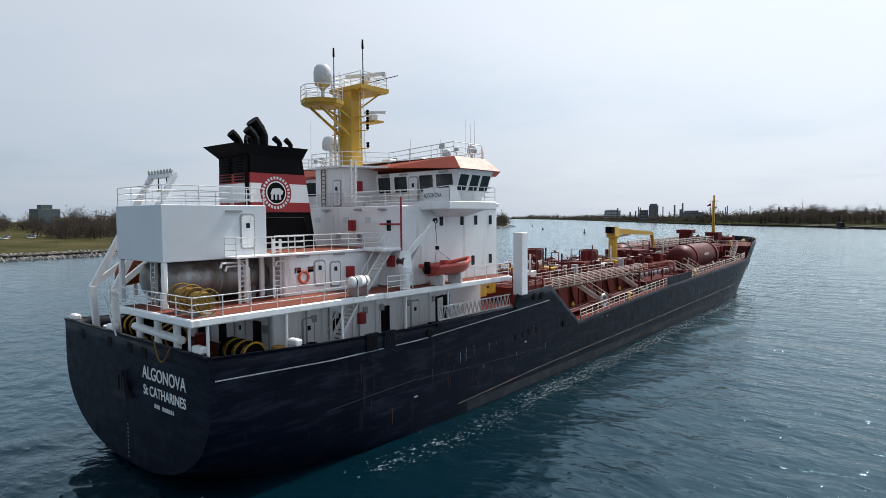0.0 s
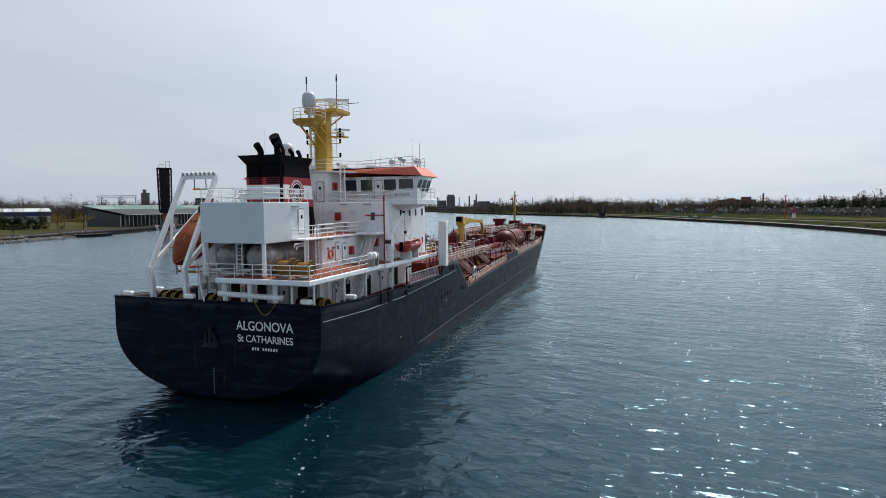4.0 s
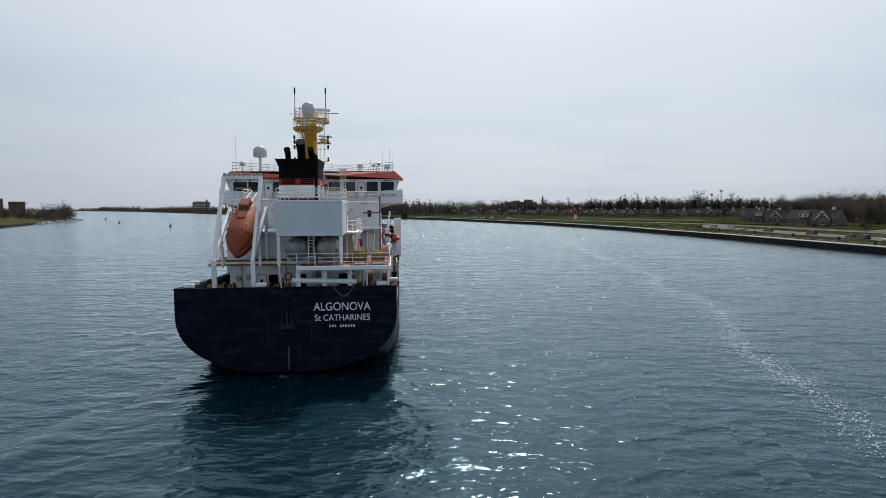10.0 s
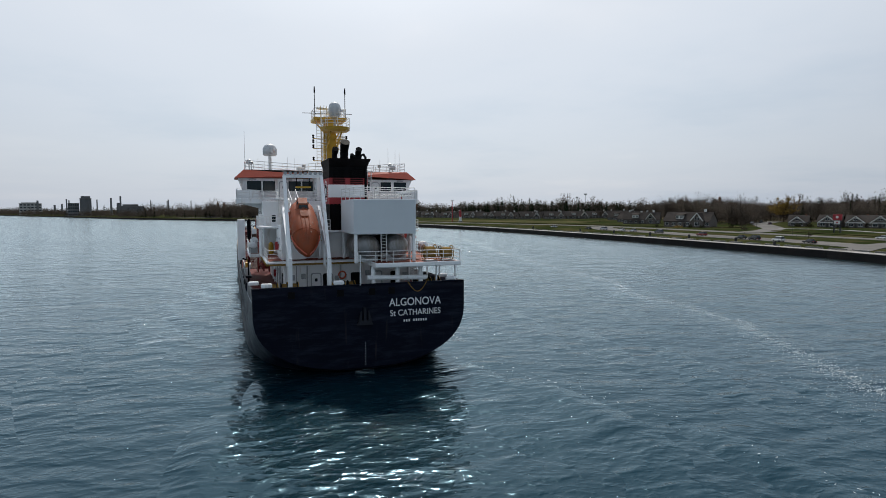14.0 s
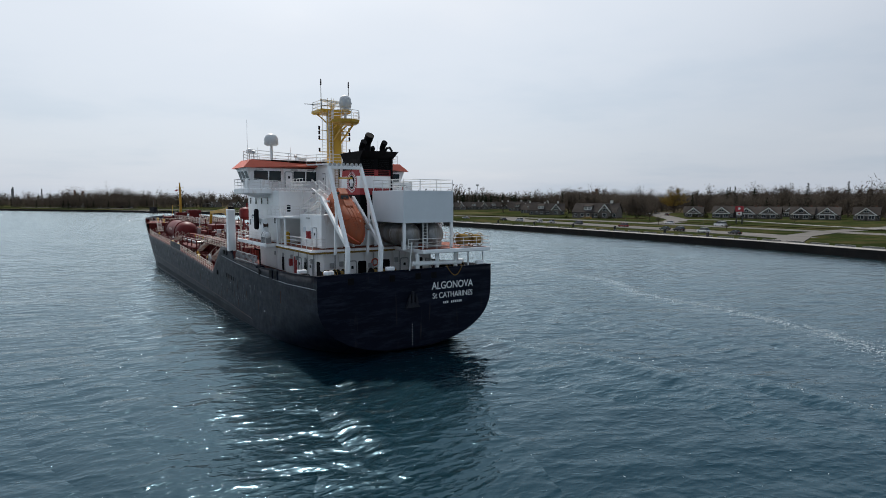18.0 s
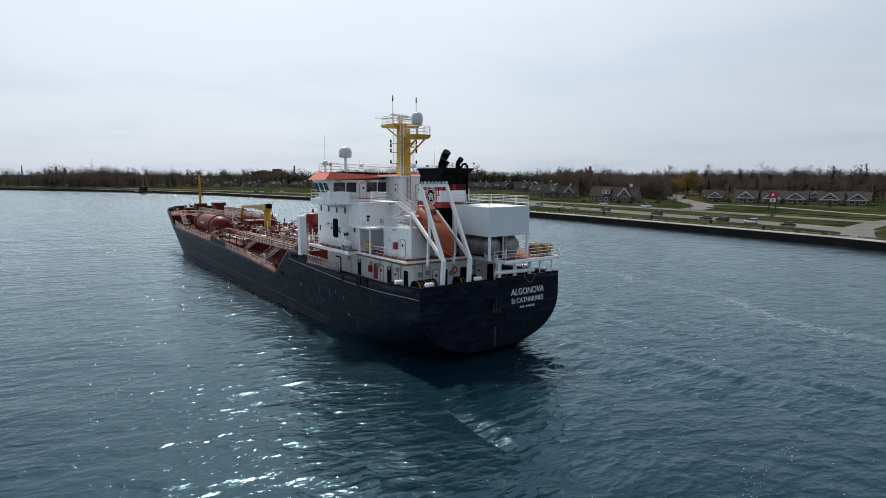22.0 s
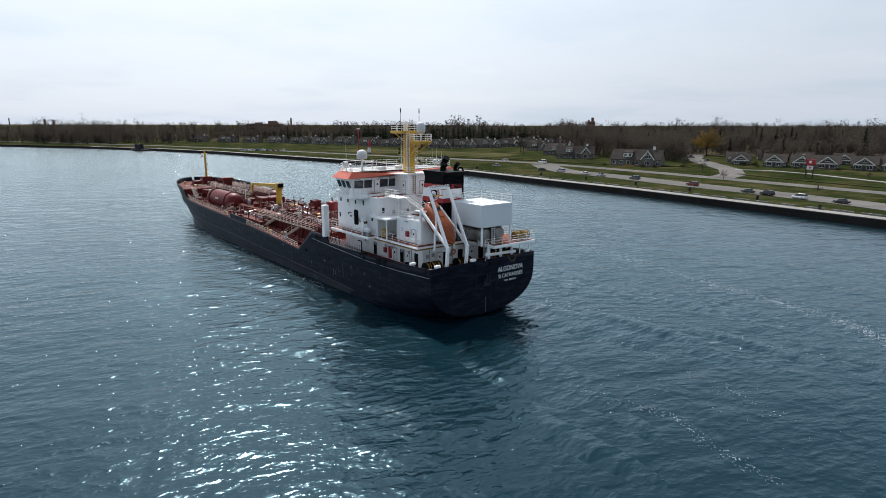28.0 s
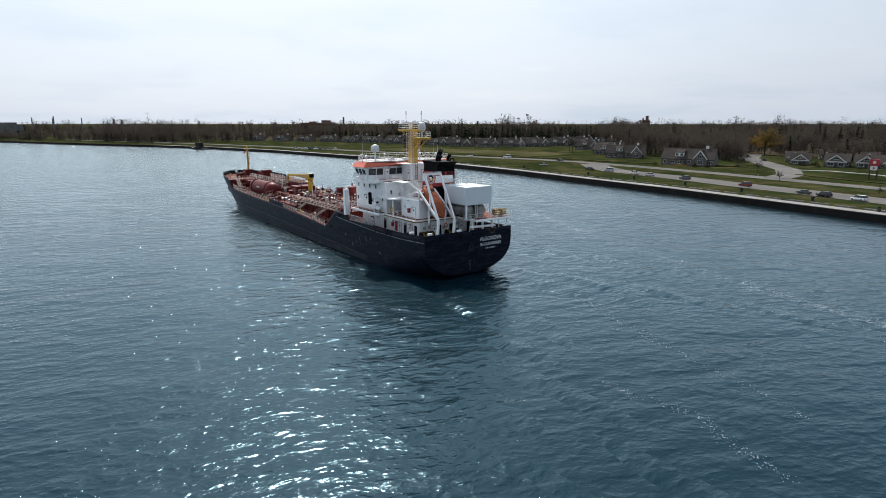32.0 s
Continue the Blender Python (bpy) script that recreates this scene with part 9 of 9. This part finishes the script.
def loader_tower():
    t = thing("loader_tower", "tall dark lattice loading tower standing on the wharf", "tower", at=pose(-289.5, 301, 2.0, 0, 0, 42) @ Matrix.Diagonal((0.82, 0.82, 1.0, 1.0)))
    part("column", box(B(), -2.4, 2.4, -2.4, 2.4, 0, 9.5), ORANGECOL, t, "rusty orange column")
    part("foot", box(B(), -3.4, 3.4, -3.4, 3.4, 0, 1.0), CONCRETE, t)
    part("collar", hexa(B(), [(-4.2, -4.2, 9.0), (4.2, -4.2, 9.0), (4.2, 4.2, 9.0), (-4.2, 4.2, 9.0)], [(-5.0, -5.0, 11.5), (5.0, -5.0, 11.5), (5.0, 5.0, 11.5), (-5.0, 5.0, 11.5)]), RUST, t)
    part("core", hexa(B(), [(-3.6, -3.6, 11.5), (3.6, -3.6, 11.5), (3.6, 3.6, 11.5), (-3.6, 3.6, 11.5)], [(-3.9, -3.9, 38.5), (3.9, -3.9, 38.5), (3.9, 3.9, 38.5), (-3.9, 3.9, 38.5)]), CORE, t)
    for x in (-4.7, -1.7, 1.7, 4.7):
        for y in (-4.7, -1.7, 1.7, 4.7):
            if max(abs(x), abs(y)) > 4:
                part("upright", beam(B(), (x, y, 11.5), (x * 1.12, y * 1.12, 39.2), 0.45, 0.45), RUST, t)
    for i in range(8):
        z, w = 12.5 + i * 3.8, 4.9 + i * 0.08
        bm = B()
        for a in (-1, 1):
            beam(bm, (-w, a * w, z), (w, a * w, z), 0.4, 0.4), beam(bm, (a * w, -w, z), (a * w, w, z), 0.4, 0.4)
        part("ring_beam", bm, RUST, t)
        if i < 7:
            part("ladder", box(B(), -0.7, 0.7, -w - 0.5, -w - 0.2, z + 0.6, z + 3.0), LADDERRED, t)
    part("roof_deck", box(B(), -5.4, 5.4, -5.4, 5.4, 39.2, 39.8), RUST, t)
    for x, z in ((-4, 42), (-1.5, 42.5), (1.2, 44.5), (4.2, 44.5)):
        part("top_post", beam(B(), (x, 0, 39.5), (x, 0, z), 0.25, 0.25), RUST, t)
    part("top_rail", beam(B(), (-4, 0, 42), (0, 0, 42.4), 0.2, 0.2), RUST, t)
    part("top_rail", beam(B(), (1.2, 0, 44.4), (4.2, 0, 44.4), 0.2, 0.2), RUST, t)


loader_tower()


def bollard():
    b = thing("wharf_bollard", "white painted mooring post on the dark wharf", "bollard", "wharf posts")
    part("post", lathe(B(), [(0.8, -2.2), (0.8, 0.9), (0.95, 1.0), (0.95, 1.3), (0.6, 1.4)], 10), EAVES, b)
    part("base", box(B(), -1.1, 1.1, -1.1, 1.1, -2.4, -0.4), CONCRETE, b)
    return b


edge = [(-276, 279), (-283, 300), (-292, 329), (-303, 366)]
spread(bollard(), [(x + 0.9, y, 0, 1.0) for x, y in edge])
plain_building("tower_block", "grey slab of flats far behind the shed", -851, 940, 34, 16, 29, MILL, 46, 5, 8)
plain_building("tower_block", "dark narrow tower of flats far behind the wharf", -776, 1003, 18, 18, 29, MILL, 46, 6, 4)
plain_building("tower_block", "dark block of flats behind bare trees", -752, 1020, 22, 16, 24, BRICKS, 46, 5, 5)
plain_building("grain_silo", "grey silo house with a stepped top behind the woods", -775, 727, 12, 12, 34, MILL, 40, 0, 0, ((-0.6, 0.2, 6),))


def gantry():
    g = thing("conveyor_bridge", "long raised conveyor bridge on trestles beyond the woods", "conveyor", at=pose(-740, 615, 4, 0, 0, 50))
    for z in (25.5, 29.0):
        part("chord", box(B(), 0, 48, -1, 1, z - 0.4, z), MILL, g)
    for i in range(12):
        part("brace", beam(B(), (i * 4, 0, 25.5), (i * 4 + 4, 0, 29), 0.35, 0.35), MILL, g)
    for x in (2, 24, 46):
        part("trestle", box(B(), x - 0.6, x + 0.6, -0.8, 0.8, -1, 25.2), MILL, g)


gantry()


def small_boat(name, label, x, y, rz, long=9.0, hullm=None, cabin=True):
    b = thing(name, label, "boat", "moored boats", at=pose(x, y, 0, 0, 0, rz))
    w = long * 0.16
    low = [(-long / 2, -w * 0.8, -0.3), (long * 0.2, -w * 0.8, -0.3), (long * 0.45, 0, -0.3), (long * 0.2, w * 0.8, -0.3), (-long / 2, w * 0.8, -0.3)]
    up = [(-long / 2, -w, 1.1), (long * 0.22, -w, 1.3), (long / 2, 0, 1.7), (long * 0.22, w, 1.3), (-long / 2, w, 1.1)]
    part("hull", hexa(B(), low, up), hullm or EAVES, b)
    if cabin:
        part("cabin", hexa(B(), [(-long * 0.25, -w * 0.7, 1.1), (long * 0.2, -w * 0.7, 1.1), (long * 0.2, w * 0.7, 1.1), (-long * 0.25, w * 0.7, 1.1)], [(-long * 0.22, -w * 0.6, 2.6), (long * 0.05, -w * 0.6, 2.6), (long * 0.05, w * 0.6, 2.6), (-long * 0.22, w * 0.6, 2.6)]), hullm or EAVES, b)
        part("window_band", box(B(), -long * 0.2, long * 0.12, -w * 0.72, w * 0.72, 1.7, 2.2), PANE, b)
    part("mast", rod(B(), (-long * 0.1, 0, 2.4), (-long * 0.1, 0, 2.4 + long * 0.4), 0.06, seg=5), STEEL, b)
    return b


for i in range(10):
    y = 520 + i * 20
    x = [a + (c - a) * (y - b) / (d - b) for (a, b), (c, d) in zip(LEFT, LEFT[1:]) if b <= y <= d][0]
    small_boat("motor_boat", "white motor boat moored at the marina", x + 5 + R.uniform(-1, 3), y, R.uniform(40, 90), R.uniform(8, 14))
tug = small_boat("work_boat", "dark work boat moored at the bank", -42, 696, 125, 24, RUST)
part("wheelhouse", box(B(), -5, 2, -2, 2, 2.5, 6.0), RUST, tug)
small_boat("barge", "low dark barge moored at the stone bank", -243, 207, 70, 22, RUST, False)


def buoy():
    b = thing("channel_buoy", "dark channel buoy with a topmark floating on the river", "buoy", "channel buoys")
    part("float", lathe(B(), [(0.5, -0.4), (1.1, -0.2), (1.1, 0.5), (0.7, 0.8)], 12), RUST, b)
    part("cage", lathe(B(), [(0.6, 0.8), (0.3, 2.6)], 6), RUST, b)
    part("topmark", lathe(B(), [(0.05, 2.6), (0.4, 2.9), (0.05, 3.5)], 8), LADDERRED, b)
    return b


BUOY = buoy()
for i, (x, y) in enumerate(((-196, 451), (-420, 735), (-300, 560))):
    m = pose(x, y, 0)
    if i:
        copy_thing(BUOY, m)
    else:
        BUOY.matrix_world = m


def strip(line, side, lo, hi, n, seed, y0, y1):
    """Points in a strip of land behind a shoreline."""
    rng = random.Random(seed)
    out = []
    while len(out) < n:
        y = rng.uniform(y0, y1)
        for (xa, ya), (xb, yb) in zip(line, line[1:]):
            if ya <= y <= yb:
                out.append((xa + (xb - xa) * (y - ya) / (yb - ya) + side * rng.uniform(lo, hi), y))
                break
    return out


woods("woods_west", "bare brown woods behind the sheds and the field", strip(LEFT, -1, 330, 520, 220, 51, -40, 170) + strip(LEFT, -1, 130, 420, 640, 57, 170, 520) + strip(LEFT, -1, 45, 300, 260, 52, 470, 900) + strip(LEFT, -1, 8, 200, 40, 55, 690, 780), TWIGS, 5, 13, 22)
rngg = random.Random(61)
woods("grove_west", "dense brown grove beside the office block", [(rngg.uniform(-425, -345), rngg.uniform(112, 190)) for k in range(130)], TWIGS, 8, 10, 15)
woods("woods_far_bank", "low bare trees along the far bank", strip(LEFT, -1, 20, 500, 340, 53, 900, 2600) + strip(RIGHT, 1, 40, 380, 460, 54, 900, 2400) + strip(RIGHT, 1, 8, 60, 330, 56, 960, 2000) + strip(LEFT, -1, 3, 40, 80, 62, 610, 770), TWIGS, 6, 11, 18, far_tree)
woods("woods_bend", "tall bare trees on the bank where the river bends", strip(RIGHT, 1, 45, 150, 190, 63, 790, 1000), TWIGS, 12, 15, 23)
woods("evergreens_far_bank", "dark evergreens among the far bank's trees", strip(RIGHT, 1, 30, 200, 130, 64, 800, 1700), NEEDLES, 10, 9, 15, evergreen)
rngw = random.Random(58)
woods("woods_horizon", "low dark trees on the far horizon", [(rngw.uniform(-4200, -1500), rngw.uniform(3300, 3460)) for k in range(260)] + strip(RIGHT, 1, 10, 200, 300, 59, 1900, 3290) + strip(LEFT, -1, 10, 160, 160, 60, 1900, 3290), TWIGS, 7, 14, 24, lambda rng: wood_tree(rng, 30, 40, 1.5, 0.5))
# ---- the ship's waves and foam ----
def wake():
    """Bow and stern waves as a low relief of water that travels with the ship."""
    nx, ny = 190, 330
    X, Y = np.meshgrid(np.linspace(-70, 70, nx), np.linspace(-95, 142, ny))
    A = np.abs(X)
    Z = np.full(X.shape, -0.10)
    for y0, x0, slope, amp, wave, reach in ((128, 1.5, 0.20, 0.42, 5.5, 120), (2, 7.5, 0.30, 0.26, 6.5, 95), (96, 10.5, 0.12, 0.16, 4.5, 80), (0, 6.0, 0.48, 0.10, 5.0, 40), (-3, 4.0, 0.68, 0.07, 4.0, 34)):
        s = y0 - Y  # distance aft of where the wave begins
        off = A - x0 - slope * np.maximum(s, 0)
        env = np.where(s > 0, np.exp(-np.maximum(s, 0) / reach) * np.minimum(1, np.maximum(s, 0) / 6), 0)
        ridge = np.exp(-(off / (2.0 + 0.02 * np.maximum(s, 0))) ** 2) * (0.7 + 0.5 * np.sin(s * math.tau / wave / 2.2 + off)) + 0.45 * np.exp(-((off + wave) / 3.0) ** 2)
        Z += amp * env * ridge
    aft = np.maximum(0, 4 - Y)
    belt = np.exp(-(A / (9 + 0.10 * aft)) ** 4) * np.where(Y < 4, np.exp(-aft / 60), 0)
    rng = np.random.default_rng(3)
    chop = np.zeros(X.shape)
    for k in range(26):
        a, w, ph = rng.uniform(0, math.tau), rng.uniform(2.2, 8.0), rng.uniform(0, math.tau)
        chop += w / 5 * np.sin((X * math.cos(a) + Y * math.sin(a)) * math.tau / w + ph + 1.3 * np.sin(X / 7 + k) )
    Z += belt * (0.09 + 0.006 * chop)
    arcs = np.sin((np.hypot(X - 6, (Y - 6) * 0.8)) * math.tau / 9.0) * belt * 0.02
    Z += arcs
    verts = np.stack([X, Y, Z], -1).reshape(-1, 3)
    i = (np.arange(ny - 1)[:, None] * nx + np.arange(nx - 1)[None]).ravel()
    faces = np.stack([i, i + 1, i + nx + 1, i + nx], 1)
    keep = (verts[faces][:, :, 2].max(1) > -0.01)
    me = bpy.data.meshes.new("wake")
    me.from_pydata(verts.tolist(), [], faces[keep].tolist())
    for f in me.polygons:
        f.use_smooth = True
    me.materials.append(CALM)
    ob = tagged(new("wake", me), "low waves spreading from the moving hull", "wake", kind="stuff")
    ABOARD.append((ob, Matrix()))


wake()


def flecks(name, label, spots, seed, lift=0.03):
    """Small flat foam flecks lying on the water; a spot is (x, y, size)."""
    rng = random.Random(seed)
    vs, fs = [], []
    for x, y, s in spots:
        n, k, a = len(vs), 6, rng.uniform(0, math.tau)
        for i in range(k):
            r = s * rng.uniform(0.5, 1.2)
            b = i * math.tau / k
            px, py = math.cos(b) * r * 2.2, math.sin(b) * r * 0.7
            vs.append((x + px * math.cos(a) - py * math.sin(a), y + px * math.sin(a) + py * math.cos(a), lift + rng.uniform(0, 0.01)))
        vs.append((x, y, lift + 0.02))
        fs.extend([(n + i, n + (i + 1) % k, n + k) for i in range(k)])
    me = bpy.data.meshes.new(name)
    me.from_pydata(vs, [], fs)
    me.materials.append(FOAM)
    return tagged(new(name, me), label, "foam", kind="stuff")


def streak(line, n, spread_, rng, s0=0.02, s1=0.09):
    out = []
    for i in range(n):
        k = rng.randrange(len(line) - 1)
        u = rng.random()
        (x0, y0), (x1, y1) = line[k], line[k + 1]
        g = rng.gauss(0, 1)
        out.append((x0 + (x1 - x0) * u + g * spread_ + rng.gauss(0, 0.3), y0 + (y1 - y0) * u + rng.gauss(0, spread_), rng.uniform(s0, s1) * max(0.3, 1 - abs(g) * 0.3)))
    return out


rngf = random.Random(8)
STREAKS = streak([(38.3, 152.9), (36.8, 141.7), (36.9, 123.8), (37.1, 110.8)], 420, 0.5, rngf, 0.012, 0.05) + streak([(24.0, 123.2), (24.6, 120.2), (28.2, 114.6), (26.9, 109.0), (27.3, 104.2)], 420, 0.45, rngf, 0.012, 0.05)
STREAKS += streak([(8, 70), (14, 78), (22, 84), (33, 88)], 260, 0.6, rngf, 0.012, 0.04) + streak([(-14, 118), (-6, 112), (4, 108)], 200, 0.8, rngf, 0.012, 0.04)
LINE = [(54, 34), (57, 50), (57, 60), (62, 76), (65, 86), (66, 100), (64, 113), (69, 126), (68, 150), (69, 200), (72, 240), (77, 290), (74, 330)]
flecks("foam_streak", "long drifting line of broken foam on the river", streak(LINE, 6500, 1.8, rngf, 0.015, 0.07) + streak(LINE, 3500, 0.8, rngf, 0.015, 0.07) + streak(LINE[:5], 1600, 5.0, rngf, 0.012, 0.05) + STREAKS, 3)
quarter = [(8, 2), (13, -8), (17, -20), (19, -34), (22, -50)]
port = [(-8, 1), (-13, -10), (-18, -24), (-22, -40)]
centre = [(0, -6), (2, -16), (-3, -28), (1, -42)]
bow = [(1.5, 127), (6, 117), (11, 104), (14, 90)]
spots = streak(quarter, 120, 0.8, rngf, 0.02, 0.07) + streak(centre, 60, 5.0, rngf, 0.02, 0.05)
spots += streak(bow, 200, 0.8, rngf, 0.02, 0.08) + streak([(-x, y) for x, y in bow], 200, 0.8, rngf, 0.02, 0.08)
for side in (-1, 1):
    water_line = [(side * (breadth(y, 0.2) + 0.5 + 0.012 * (126 - y)), y) for y in range(24, 126, 6)]
    spots += streak(water_line, 1300, 0.45, rngf, 0.015, 0.06)
    off_line = [(side * (breadth(y, 0.2) + 1.6 + 0.03 * (60 - y)), y) for y in range(8, 62, 6)]
    if side > 0:
        spots += streak(off_line, 900, 0.6, rngf, 0.015, 0.06)
ABOARD.append((flecks("wake_foam", "broken white foam flecks behind the stern and bow", spots, 4, 0.22), Matrix()))
def road_pose(y, turn):
    """Place and heading on the shore road at a given northing."""
    for (x0, y0), (x1, y1) in zip(DRIVE, DRIVE[1:]):
        if y <= y1:
            break
    x = x0 + (x1 - x0) * (y - y0) / (y1 - y0)
    side = 2.0 if turn else -2.0
    return pose(x - side, y, land_z(x, y) + 0.1, 0, 0, math.degrees(math.atan2(y1 - y0, x1 - x0)) + turn)


def motions():
    """The ship steams ahead and turns slowly to port; three cars pass on the shore road."""
    rows = [(t, pose(x, y, 0, 0, 0, h)) for t, x, y, h in SAIL]
    for ob, m in ABOARD:
        walk(ob, [(t, s @ m) for t, s in rows])
    for ob, y0, speed in DRIVEN:
        walk(ob, [(t, road_pose(y0 + speed * t, 180 if speed < 0 else 0)) for t in range(0, 33)])


ABOARD.append((ship, Matrix()))
motions()
